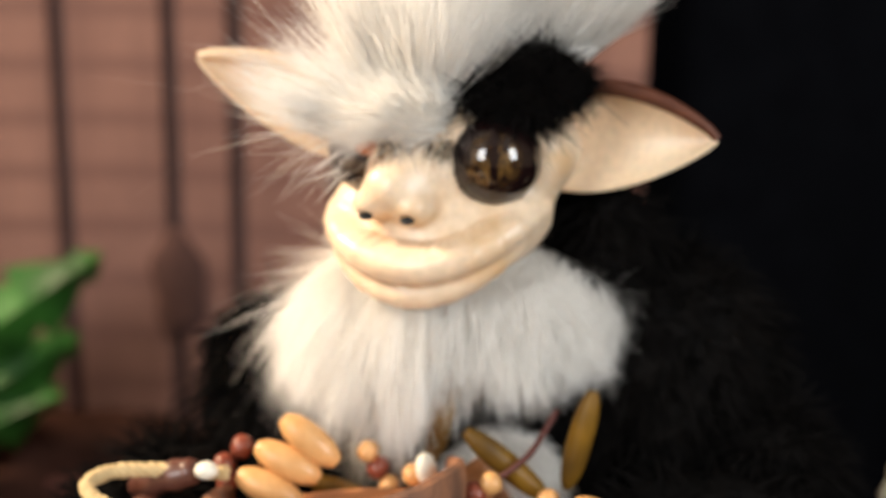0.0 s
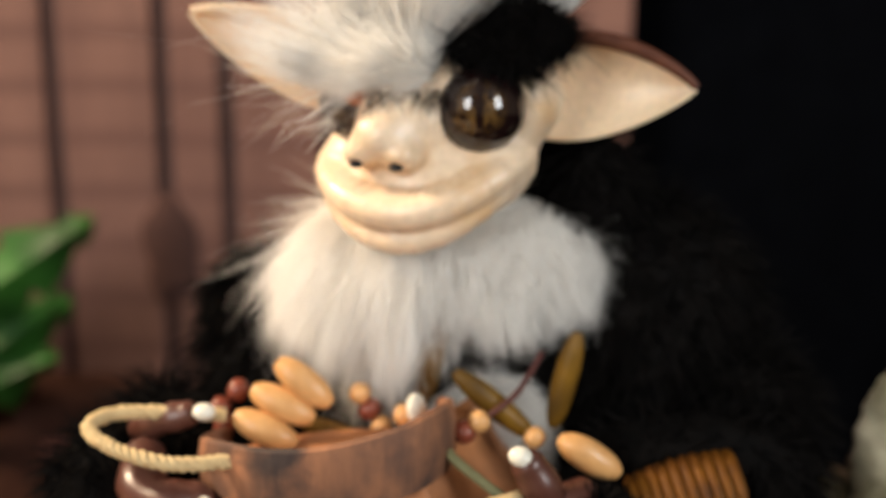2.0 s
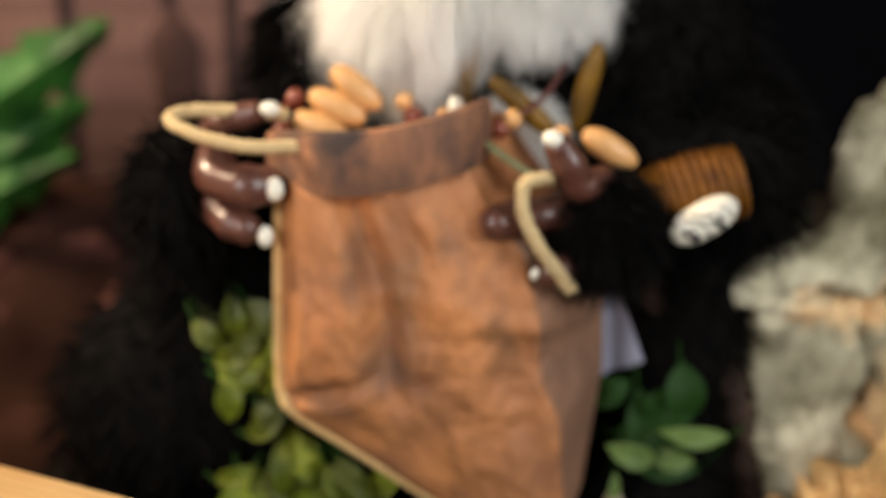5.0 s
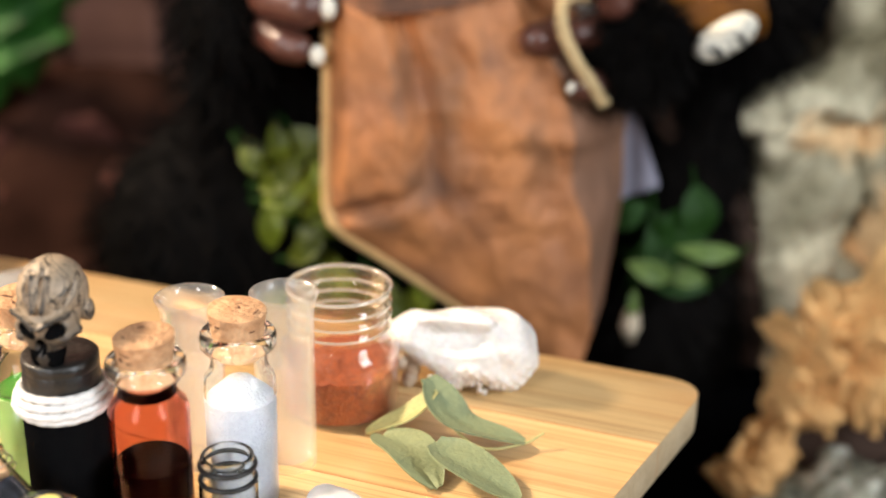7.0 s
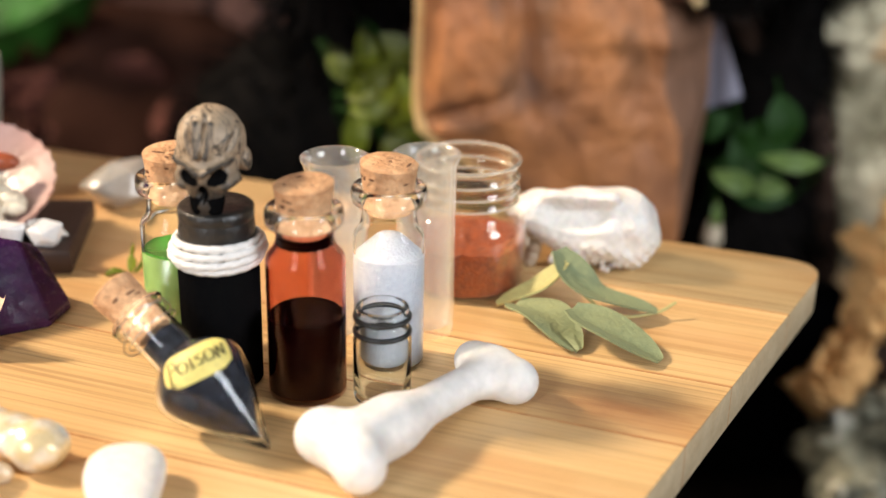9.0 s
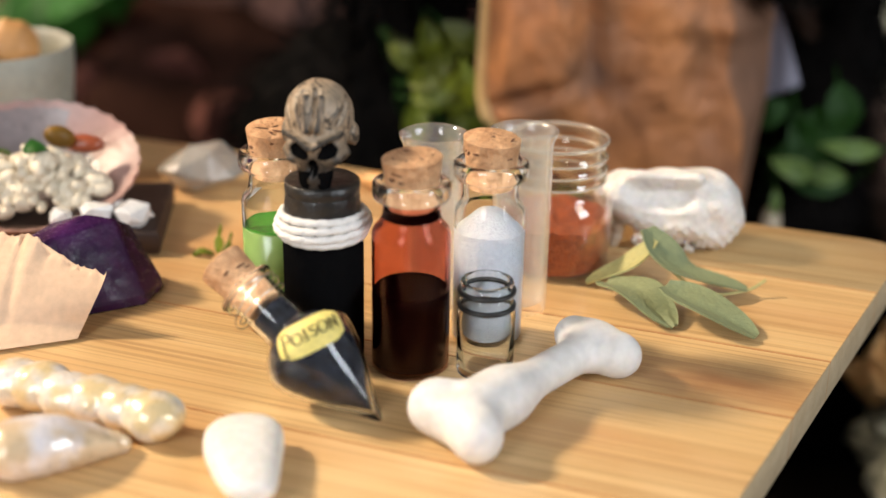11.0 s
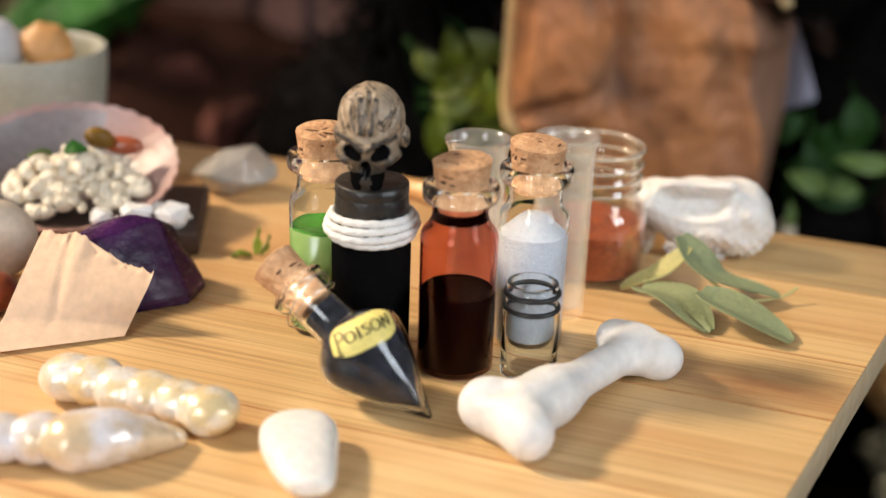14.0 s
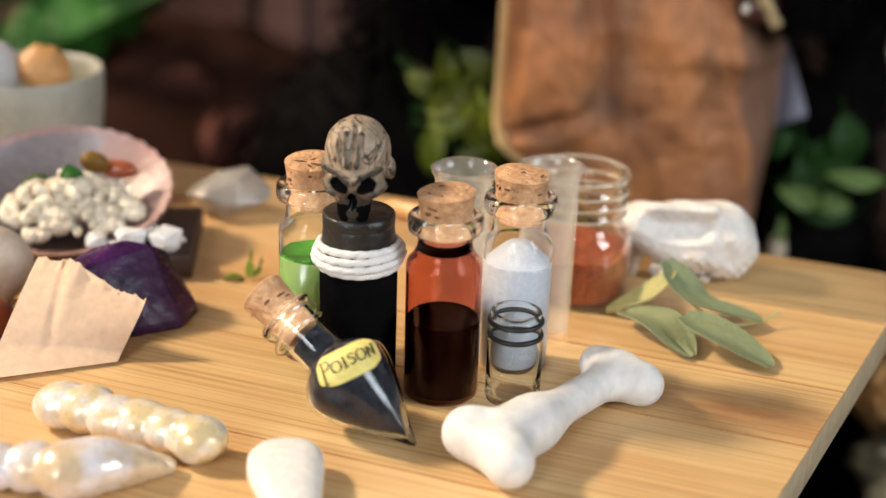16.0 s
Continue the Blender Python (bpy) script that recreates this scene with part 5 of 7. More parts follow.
sage_root = root("dried_leaf_sprig", None, "sprig of dried sage-green leaves with yellowed edges", "leaves")
for path, w, mt in (
        ([(-0.0168, 0.1840, 0.0135), (-0.0092, 0.1747, 0.0060), (0.0069, 0.1713, 0.0022)], 0.0105, sage),
        ([(-0.0162, 0.1625, 0.0072), (-0.0072, 0.1546, 0.0050), (0.0030, 0.1472, 0.0012)], 0.0125, sage),
        ([(-0.0285, 0.1742, 0.0030), (-0.0222, 0.1635, 0.0050), (-0.0155, 0.1525, 0.0012)], 0.0125, sage),
        ([(-0.0150, 0.1810, 0.0115), (-0.0228, 0.1784, 0.0055), (-0.0325, 0.1780, 0.0012)], 0.0062, sage_yellow)):
    part("leaf", leaf(path, w * 1.08, blunt=0.46, n=20, cup=0.22, fold=0.25), mt, sage_root)
part("stem", Shape().tube(arc([(-0.0165, 0.1850, 0.0130), (-0.0130, 0.1760, 0.0070), (-0.0050, 0.1665, 0.0035), (0.0063, 0.1705, 0.0022), (0.0117, 0.1727, 0.0040)], 20), 0.00040, 6), sage_yellow, sage_root)


def facets(c, size, n, seed, material, name, label, category, m):
    """A rough cut stone: the hull of a few random points."""
    r = np.random.default_rng(seed)
    bm = bmesh.new()
    for _ in range(n):
        q = unit(r.normal(size=3)) * np.asarray(size) * r.uniform(0.85, 1.0)
        bm.verts.new((q[0], q[1], max(q[2] + size[2] * 0.8, 0)))
    bmesh.ops.convex_hull(bm, input=bm.verts)
    bmesh.ops.bevel(bm, geom=bm.edges, offset=min(size) * 0.04, segments=1, affect="EDGES")
    lo = min(v.co.z for v in bm.verts)
    for v in bm.verts:
        v.co.z -= lo
    me = bpy.data.meshes.new(name)
    bm.to_mesh(me)
    bm.free()
    me.materials.append(material)
    ob = new(name, me)
    ob.matrix_world = m
    return tagged(ob, label, category)


def amethyst_wedge():
    """A broken amethyst: a flat-footed wedge with a long top ridge, steep faces and chipped corners."""
    r = np.random.default_rng(5)
    foot = [(-0.0210, -0.0060), (-0.0060, -0.0125), (0.0110, -0.0100), (0.0168, -0.0010), (0.0120, 0.0110), (-0.0130, 0.0125)]
    bm = bmesh.new()
    for x, y in foot:
        bm.verts.new((x, y, 0)), bm.verts.new((x * 0.99, y * 0.99, 0.0022))
    for x, y, z in ((-0.0160, -0.0010, 0.0165), (-0.0100, -0.0050, 0.0172), (-0.0010, 0.0020, 0.0205), (0.0065, 0.0010, 0.0190), (0.0100, 0.0050, 0.0150), (-0.0080, 0.0060, 0.0180), (0.0040, -0.0060, 0.0120), (-0.0130, -0.0070, 0.0110)):
        bm.verts.new((x + 0.0006 * r.normal(), y + 0.0006 * r.normal(), z))
    bmesh.ops.convex_hull(bm, input=bm.verts)
    bmesh.ops.bevel(bm, geom=bm.edges, offset=0.0004, segments=1, affect="EDGES")
    me = bpy.data.meshes.new("amethyst")
    bm.to_mesh(me)
    bm.free()
    me.materials.append(amethyst)
    ob = new("amethyst", me)
    ob.matrix_world = pose(-0.1545, 0.1735, 0, 0, 0, 18)
    return tagged(ob, "dark purple broken amethyst with flat faces on the board", "crystal")


amethyst_wedge()
facets(None, (0.0150, 0.0110, 0.0085), 26, 5, quartz, "quartz_chunk", "cloudy clear quartz chunk on the board", "crystal", pose(-0.1385, 0.2510, 0, 0, 0, 20))

thing("wood_slab", slab_box(-0.0330, 0.0330, -0.0200, 0.0200, 0, 0.0065, 0.001), slab_wood, "dark brown wooden slab under the pink shell", "slab", pose(-0.1765, 0.2165, 0, 0, 0, 3))
for k, (x, y, size) in enumerate(((-0.1500, 0.2035, 0.0058), (-0.1592, 0.2040, 0.0060), (-0.1560, 0.2090, 0.0046), (-0.1680, 0.2010, 0.0046), (-0.1640, 0.2005, 0.0030), (-0.1475, 0.2090, 0.0034))):
    ob = facets(None, (size, size * 0.8, size * 0.75), 18, 20 + k, sparkle, "small_crystal", "small sparkling white crystal on the slab", "crystal", pose(x, y, 0.0065, 0, 0, 40 * k))
    tagged(ob, group="crystals on the slab")


def scallop():
    s = Shape()
    a = np.linspace(0, 2 * np.pi, 132, endpoint=False)
    rows = []
    for k in np.linspace(1, 0.02, 18):
        rr = 0.0285 * k * (1 + 0.010 * np.cos(a * 33) * k ** 3)
        rows.append(np.stack([rr * np.cos(a) * 1.05, rr * np.sin(a) * 0.92, 0.0115 * k ** 2.2 + 0.00018 * np.cos(a * 33) * k], -1))
    top = np.array(rows)
    s.grid(top, True, 0)
    inner = len(s.f)
    s.grid(np.concatenate([top[:1], top - (0, 0, 0.0012)])[:, ::-1], True, 0)
    for i in range(inner):
        s.m[i] = 1 if 6 <= i // 132 or (i // 132 >= 1 and 24 < i % 132 < 92) else 0
    thing("scallop_shell", s, [shell_pink, shell_grey], "pink scallop shell dish with a grey nacre inside", "shell", pose(-0.1810, 0.2225, 0.0085, 24, 0, 8))
    # a heap of rice-shaped pearls that fills the front of the dish
    grain = Shape().ball((0, 0, 0), (0.0034, 0.0019, 0.0019), 8, 12).mesh("seed_pearl", seed_cream)
    r = np.random.default_rng(31)
    for k in range(150):
        q, w = r.uniform(0, 6.28), r.uniform(0, 1) ** 0.55
        x, y = -0.1775 + 0.0190 * w * np.cos(q), 0.2150 + 0.0105 * w * np.sin(q)
        z = 0.0128 + 0.0105 * (1 - w ** 1.6) * (0.35 + 0.65 * k / 150) + 0.42 * (y - 0.2150)
        ob = new("seed_pearl", grain)
        ob.matrix_world = pose(x, y, z, r.uniform(-25, 25), r.uniform(-30, 30), r.uniform(0, 180)) @ Matrix.Scale(r.uniform(0.65, 1.1), 4)
        tagged(ob, "small cream rice-shaped pearl lying in the pink shell", "pearl", "pearls in the shell")
    for k, (x, y, z, turn) in enumerate(((-0.1795, 0.2125, 0.0240, 20), (-0.1760, 0.2135, 0.0242, 100), (-0.1825, 0.2120, 0.0236, 200))):
        thing("herb_bit", leaf([(0, 0, 0), (0.003, 0.0005, 0.001), (0.0065, 0, 0)], 0.0042), leaf_green if k < 2 else leaf_bright, "green leaf scrap among the pearls", "leaf", pose(x, y, z, 30, 0, turn), group="leaf scraps in the shell")
    thing("amber_bit", Shape().ball((0, 0, 0), (0.0044, 0.0026, 0.0030), 10, 14), olive_bead, "amber-brown bead among the pearls", "bead", pose(-0.1715, 0.2205, 0.0255, 0, 25, 20))
    thing("rust_bean", Shape().ball((0, 0, 0), (0.0060, 0.0030, 0.0026), 10, 14), rust_bean, "red-brown bean lying in the pink shell", "bean", pose(-0.1660, 0.2240, 0.0225, 0, 0, -10))


scallop()


def bark_paper():
    """A stiff sheet that leans back, creased down its middle, with a torn upper edge and a foot that curls forward."""
    u, v = np.meshgrid(np.linspace(0, 1, 40), np.linspace(0, 1, 40))
    A, B, C, D = (np.array(q) for q in ((-0.1815, 0.1440, 0.0010), (-0.1530, 0.1510, 0.0008), (-0.1468, 0.1545, 0.0132), (-0.1745, 0.1665, 0.0195)))
    P = ((1 - u) * (1 - v))[..., None] * A + (u * (1 - v))[..., None] * B + (u * v)[..., None] * C + ((1 - u) * v)[..., None] * D
    torn = np.array([noise.fractal(Vector((a * 14, 0.3, 1)), 0.8, 2.0, 4) for a in u[0]])
    P[..., 2] += 0.0016 * torn[None, :] * v ** 16 + 0.0024 * np.exp(-((u - 0.36) / 0.12) ** 2) * v ** 3
    P[..., 1] -= 0.0028 * np.sin(np.pi * v) * (1 - 0.5 * u) - 0.0016 * np.exp(-((u - 0.42 + 0.16 * v) / 0.035) ** 2) * v
    foot = np.clip((0.22 - v) / 0.22, 0, 1) ** 1.4
    P[..., 1] -= 0.0075 * foot * (1 - 0.55 * u)
    P[..., 0] -= 0.0030 * foot * (1 - u)
    s = Shape().grid(np.concatenate([P, (P + (0, 0.0006, 0.0002))[:, ::-1]], 1), True, 0, True)
    thing("bark_paper", s, dry_paper, "torn tan scrap of papery bark with a crease", "bark")


bark_paper()
thing("rust_bean", Shape().ball((0, 0, 0.0055), (0.0085, 0.0065, 0.0055), 14, 20), rust_bean, "glossy red-brown bean on the board", "bean", pose(-0.1880, 0.1600, 0, 0, 0, 30))
thing("beige_shell", Shape().ball((0, 0, 0.0110), (0.0130, 0.0070, 0.0110), 16, 24, rough=0.06), beige, "beige rounded shell standing beside the amethyst", "shell", pose(-0.1925, 0.1800, 0, 0, 0, 20))
sprig = root("herb_sprig", pose(-0.1275, 0.1985, 0), "tiny green herb sprig on the board", "herb")
for p3 in ([(0, 0, 0.0005), (0.0005, 0.001, 0.004), (0.0008, 0.001, 0.0085)], [(-0.001, 0, 0.0006), (-0.004, -0.001, 0.0015), (-0.0065, -0.001, 0.0006)], [(0.001, 0, 0.0006), (0.003, 0.001, 0.003), (0.0035, 0.001, 0.0062)]):
    part("leaf", leaf(p3, 0.0028, 0.0003), leaf_olive, sprig)
thing("wooden_peg", Shape().tube([(-0.011, 0.004, 0.003), (0, 0, 0.003), (0.010, -0.004, 0.0028), (0.016, -0.006, 0.002)], [0.003, 0.003, 0.0026, 0.0006], 14), wood_bead, "short pale pointed wooden peg lying on the board", "peg", pose(-0.0790, 0.2430, 0, 0, 0, 160))


def cup():
    c = root("clay_cup", pose(-0.2060, 0.2850, 0), "small grey-white ceramic cup holding resin lumps", "cup")
    prof = [(0.0165, 0), (0.0195, 0.0012), (0.0222, 0.0120), (0.0238, 0.0260), (0.0243, 0.0345), (0.0238, 0.0354), (0.0228, 0.0345), (0.0222, 0.0260), (0.0205, 0.0110), (0.0160, 0.0030), (0.0005, 0.0028)]
    part("filling", Shape().lathe([(0.0150, 0.0030), (0.0218, 0.0240), (0.0222, 0.0262), (0.0100, 0.0275), (0.0004, 0.0278)], 32), cup_clay, c, "pale filling under the lumps")
    part("cup_body", Shape().lathe(prof, 40), cup_clay, c)
    thing("resin_lump", Shape().ball((0, 0, 0), (0.0085, 0.0080, 0.0080), 16, 22, rough=0.2, freq=120), orange_clay, "orange-tan resin lump in the cup", "resin", pose(-0.2010, 0.2880, 0.0345))
    thing("white_lump", Shape().ball((0, 0, 0), (0.0100, 0.0090, 0.0095), 16, 22, rough=0.08, freq=120), pale_lump, "white rounded lump in the cup", "lump", pose(-0.2175, 0.2860, 0.0350))


cup()


# ---- the doll ----
HEAD = np.array([0.014, 0.388, 0.176])
YAW = radians(20)
FWD, RGT = np.array([-np.sin(YAW), -np.cos(YAW), 0]), np.array([np.cos(YAW), -np.sin(YAW), 0])


def on_head(x, f, z):
    """Millimetres to the head's right, ahead and up."""
    return HEAD + (np.multiply.outer(np.asarray(x, float), RGT) + np.multiply.outer(np.asarray(f, float), FWD) + np.multiply.outer(np.asarray(z, float), (0, 0, 1))) * 0.001


def face_sdf(p):
    """In millimetres: x right, y ahead, z up."""
    d = s_ball(p, (0, 0, 6), (32, 29, 31))
    d = join(d, s_ball(p, (0, 9, -15), (29, 25.5, 14)), 8)
    for k in (-1, 1):
        d = join(d, s_ball(p, (k * 22 - 2 * (k < 0), 10, -11 + 2 * (k > 0)), (10, 12, 8)), 6)
        d = join(d, s_ball(p, (k * 26, 2, 8), (12, 13, 12)), 6)
    d = join(d, s_ball(p, (-3, 27, 2), (12, 9, 11)), 7)
    d = join(d, s_ball(p, (-4.5, 34.5, 0.0), (8.0, 6.5, 7.0)), 4)
    for k in (-1, 1):
        d = join(d, s_ball(p, (k * 6.4 - 4.2, 35.0, -4.8), (4.9, 5.2, 4.4)), 3.0)
    up = low = None
    a = np.radians(np.linspace(-84, 84, 15))
    def lip(q, wide, deep, ahead, z, rise):
        wide, rise = wide + 2.5 * (q < 0), rise + 4.0 * max(0.0, np.sin(q))
        return np.array([wide * np.sin(q), ahead + deep * np.cos(q), z + rise * np.sin(q) ** 2])
    for a0, a1 in zip(a, a[1:]):
        e = s_rod(p, lip(a0, 30, 31, 6, -21.0, 9.5), lip(a1, 30, 31, 6, -21.0, 9.5), 5.0 - 1.9 * np.sin(a0) ** 4)
        up = e if up is None else np.minimum(up, e)
        e = s_rod(p, lip(a0, 29, 29, 5, -29.3, 14.5), lip(a1, 29, 29, 5, -29.3, 14.5), 4.6 - 1.4 * np.sin(a0) ** 4)
        low = e if low is None else np.minimum(low, e)
    d = join(d, up, 1.3)
    d = join(d, low, 1.6)
    for k in (-1, 1):
        d = carve(d, s_ball(p, (k * 18.5, 18, 7), (12.2, 12.2, 12.2)), 0.8)
        d = carve(d, s_ball(p, (k * 6.2 - 4.2, 39.4, -7.6), (2.0, 2.6, 1.1)), 0.8)
    return d


doll = Shape()
WHITE, BLACK, FACE, EAR, RIM, EYE, BROWN, CLAW, HOLE, AMBER = range(10)
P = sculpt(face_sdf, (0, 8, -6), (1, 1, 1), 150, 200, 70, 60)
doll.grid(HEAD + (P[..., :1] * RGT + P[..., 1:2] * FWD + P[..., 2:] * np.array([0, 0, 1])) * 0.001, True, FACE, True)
for k in (-1, 1):
    doll.ball(on_head(k * 18.5, 17.5, 7), 0.0129, 40, 56, EYE)
    doll.ball(on_head(k * 6.2 - 4.2, 38.4, -7.8), (0.0021, 0.0016, 0.0011), 8, 12, HOLE)

doll.ball(on_head(-14.4, 29.6, 10.5), (0.0036, 0.0026, 0.0034), 12, 16, AMBER)


def ear(base, tip, up, half, cup, ahead, edge):
    """A pointed, cupped ear: pale inside, brown along the rim and back."""
    base, tip, up, ahead = (np.asarray(q, float) for q in (base, tip, up, ahead))
    s, v = np.linspace(0, 1, 22), np.linspace(-1, 1, 13)
    w = half * (np.sin(np.pi * (0.28 + 0.72 * s) ** 0.9) ** 0.8 + 0.02)
    mid = base + np.multiply.outer(s, tip - base)
    depth = cup * np.sin(np.pi * np.clip(s, 0, 1) * 0.85 + 0.3)
    front = mid[:, None] + (w[:, None] * v)[..., None] * up - (depth[:, None] * (1 - v ** 2))[..., None] * ahead * -1
    back = front - ahead * -1 * 0.0022 * (1 - 0.6 * np.abs(v))[None, :, None]
    doll.grid(front, False, EAR)
    doll.grid(back[:, ::-1], False, RIM)
    rim = np.concatenate([front[:, -1], front[::-1, 0]])
    doll.tube(rim[:22], 0.0011 + 0.0014 * np.sin(np.pi * np.linspace(0.12, 0.95, 22)), 10, edge)
    doll.tube(rim[22:], 0.0008, 8, EAR)


ear((0.0400, 0.3890, 0.1855), (0.0890, 0.3850, 0.1868), (0.10, 0.05, 0.99), 0.0150, 0.006, (0, 1, 0), RIM)
ear((-0.0150, 0.3980, 0.1850), (-0.0625, 0.3900, 0.2070), (0.36, 0.05, 0.93), 0.0110, 0.005, (0, 1, 0), EAR)


def on_ball(n, c, r, keep):
    """n random roots on an ellipsoid and the outward ways there, where keep(way) holds."""
    d = unit(rng.normal(size=(n * 4, 3)))
    d = d[keep(d)][:n]
    r = np.broadcast_to(np.asarray(r, float), (3,))
    return np.asarray(c) + d * r, unit(d / r)


def coat(c, r, n, length, width, slot, keep=lambda d: d[:, 1] < 0.35, lean=(0, 0, -0.5), wild=0.35, droop=(0, 0, -0.3), curl=0.1, solid=True, segs=3):
    if solid:
        doll.ball(c, r, 18, 26, slot, rough=0.05)
    q, d = on_ball(n, c, r, keep)
    doll.fur(q, unit(d + np.asarray(lean)), np.full(len(q), length), width, slot, segs, droop, wild, curl)


# body, arms and legs in black fur
coat((0.030, 0.435, 0.070), (0.075, 0.045, 0.085), 2600, 0.020, 0.0009, BLACK)
coat((0.080, 0.418, 0.100), (0.038, 0.034, 0.046), 2600, 0.014, 0.0009, BLACK)
coat((0.112, 0.395, 0.070), (0.022, 0.026, 0.034), 2200, 0.013, 0.0009, BLACK)
coat((0.090, 0.362, 0.075), (0.034, 0.018, 0.018), 900, 0.012, 0.0008, BLACK)
coat((0.0590, 0.3300, 0.0640), (0.0150, 0.0110, 0.0160), 2600, 0.009, 0.0007, BLACK)
coat((-0.0500, 0.4060, 0.1100), (0.0120, 0.0120, 0.0150), 1500, 0.0100, 0.0008, BLACK, wild=0.5)
coat((-0.040, 0.415, 0.085), (0.026, 0.030, 0.040), 1600, 0.016, 0.0009, BLACK)
coat((-0.075, 0.390, 0.045), (0.028, 0.030, 0.040), 1700, 0.016, 0.0009, BLACK)
coat((-0.084, 0.352, 0.068), (0.016, 0.022, 0.020), 900, 0.010, 0.0008, BLACK)
coat((-0.085, 0.405, -0.040), (0.062, 0.040, 0.060), 1700, 0.016, 0.0010, BLACK)
coat((0.085, 0.400, -0.075), (0.040, 0.040, 0.055), 1700, 0.014, 0.0010, BLACK)
coat((0.010, 0.420, -0.040), (0.060, 0.040, 0.060), 800, 0.014, 0.0010, BLACK)
coat((0.098, 0.385, 0.005), (0.018, 0.020, 0.050), 1600, 0.010, 0.0008, BLACK)
# black hair round the back of the head
coat((0.020, 0.425, 0.185), (0.034, 0.022, 0.034), 1400, 0.012, 0.0008, BLACK, keep=lambda d: d[:, 2] > -0.9, lean=(0.2, 0, 0))
coat((0.0570, 0.408, 0.145), (0.018, 0.020, 0.026), 1400, 0.014, 0.0008, BLACK)
# curly black tuft over the eye
coat((0.0280, 0.3680, 0.1995), (0.0135, 0.0090, 0.0085), 4200, 0.0065, 0.00045, BLACK, keep=lambda d: d[:, 1] < 0.5, lean=(0, 0, 0.1), wild=0.8, curl=0.5)
coat((0.0350, 0.3700, 0.2065), (0.0095, 0.0080, 0.0065), 2600, 0.0055, 0.00045, BLACK, keep=lambda d: d[:, 1] < 0.5, lean=(0.1, 0, 0.3), wild=0.8, curl=0.5)
coat((0.0440, 0.3760, 0.2030), (0.0075, 0.0070, 0.0050), 1400, 0.0055, 0.00045, BLACK, keep=lambda d: d[:, 1] < 0.5, lean=(0.3, 0, 0.1), wild=0.8, curl=0.5)


def swirl(p, freq, amp):
    """Slow changes of way, so that neighbouring hairs lie together in locks."""
    return amp * np.array([noise.noise_vector(Vector(a * freq))[:] for a in p])


def noise_at(p):
    return np.array([noise.noise(Vector((a[0] * 90, a[1] * 20, 0.5))) for a in p])


# white beard: soft fine hair in three layers, drawn together into hanging locks, longest below the chin's left half
BEARD, BEARD_R = np.array((0.0140, 0.3910, 0.1345)), np.array((0.0440, 0.0270, 0.0195))


def boxy(d):
    """Pushes a round form out towards its corners, across and up, and narrows its lower left."""
    d = np.asarray(d)
    k = np.stack([np.sign(d[..., 0]) * np.abs(d[..., 0]) ** 0.80, d[..., 1], np.sign(d[..., 2]) * np.abs(d[..., 2]) ** 0.85], -1)
    k[..., 0] *= 1 - 0.16 * (d[..., 0] < 0) * np.clip(0.3 - d[..., 2], 0, 1)
    return k


a, c = np.meshgrid(np.linspace(0, 2 * np.pi, 40, endpoint=False), np.linspace(0.02, np.pi - 0.02, 24))
doll.grid(BEARD + 0.97 * BEARD_R * boxy(np.stack([np.cos(a) * np.sin(c), np.sin(a) * np.sin(c), np.cos(c)], -1)), True, WHITE, True)
lock_d = on_ball(240, (0, 0, 0), 1.0, lambda w: (w[:, 1] < 0.25) & (w[:, 2] > -0.9))[0]
lock_q, lock_l = BEARD + BEARD_R * boxy(lock_d), rng.uniform(0.72, 1.25, len(lock_d))
for n, out, puff, long, wild in ((24000, 0.34, 0.50, 1.0, 0.07), (14000, 0.60, 0.8, 0.85, 0.16), (1500, 0.9, 1.1, 1.05, 0.34)):
    d = on_ball(n, (0, 0, 0), 1.0, lambda w: (w[:, 1] < 0.25) & (w[:, 2] > -0.85))[0]
    q, d = BEARD + BEARD_R * boxy(d), unit(d / BEARD_R)
    near = np.array([np.argmin(((lock_q - s) ** 2).sum(1)) for s in q])
    side = q[:, 0] - 0.014
    fan = np.stack([side * np.where(side < 0, 1.5, 1.5 + 6.5 * np.clip(side / 0.04, 0, 1)), np.full(len(q), -0.30 * puff), np.full(len(q), -1.0)], -1)
    hang = 0.0150 + 0.0125 * np.clip((0.006 - side) / 0.024, 0, 1) * np.clip((side + 0.056) / 0.014, 0, 1) + 0.005 * noise_at(q)
    hang = hang * (1 - 0.20 * np.clip((side + 0.010) / 0.030, 0, 1)) * lock_l[near]
    doll.fur(q, unit(out * d + fan + swirl(q, 70, 0.34) + 30 * (lock_q[near] - q)), hang * long, 0.00024, WHITE, 4, (0, 0, -0.10), wild, 0.06)
q, d = on_ball(4000, (0.0300, 0.3800, 0.0800), (0.0160, 0.0100, 0.0160), lambda w: w[:, 1] < 0)
doll.ball((0.0300, 0.3820, 0.0800), (0.0160, 0.0100, 0.0160), 14, 20, WHITE)
doll.fur(q, unit(d + (0, 0, -0.8) + swirl(q, 130, 0.5)), np.full(len(q), 0.009), 0.0004, WHITE, 3)
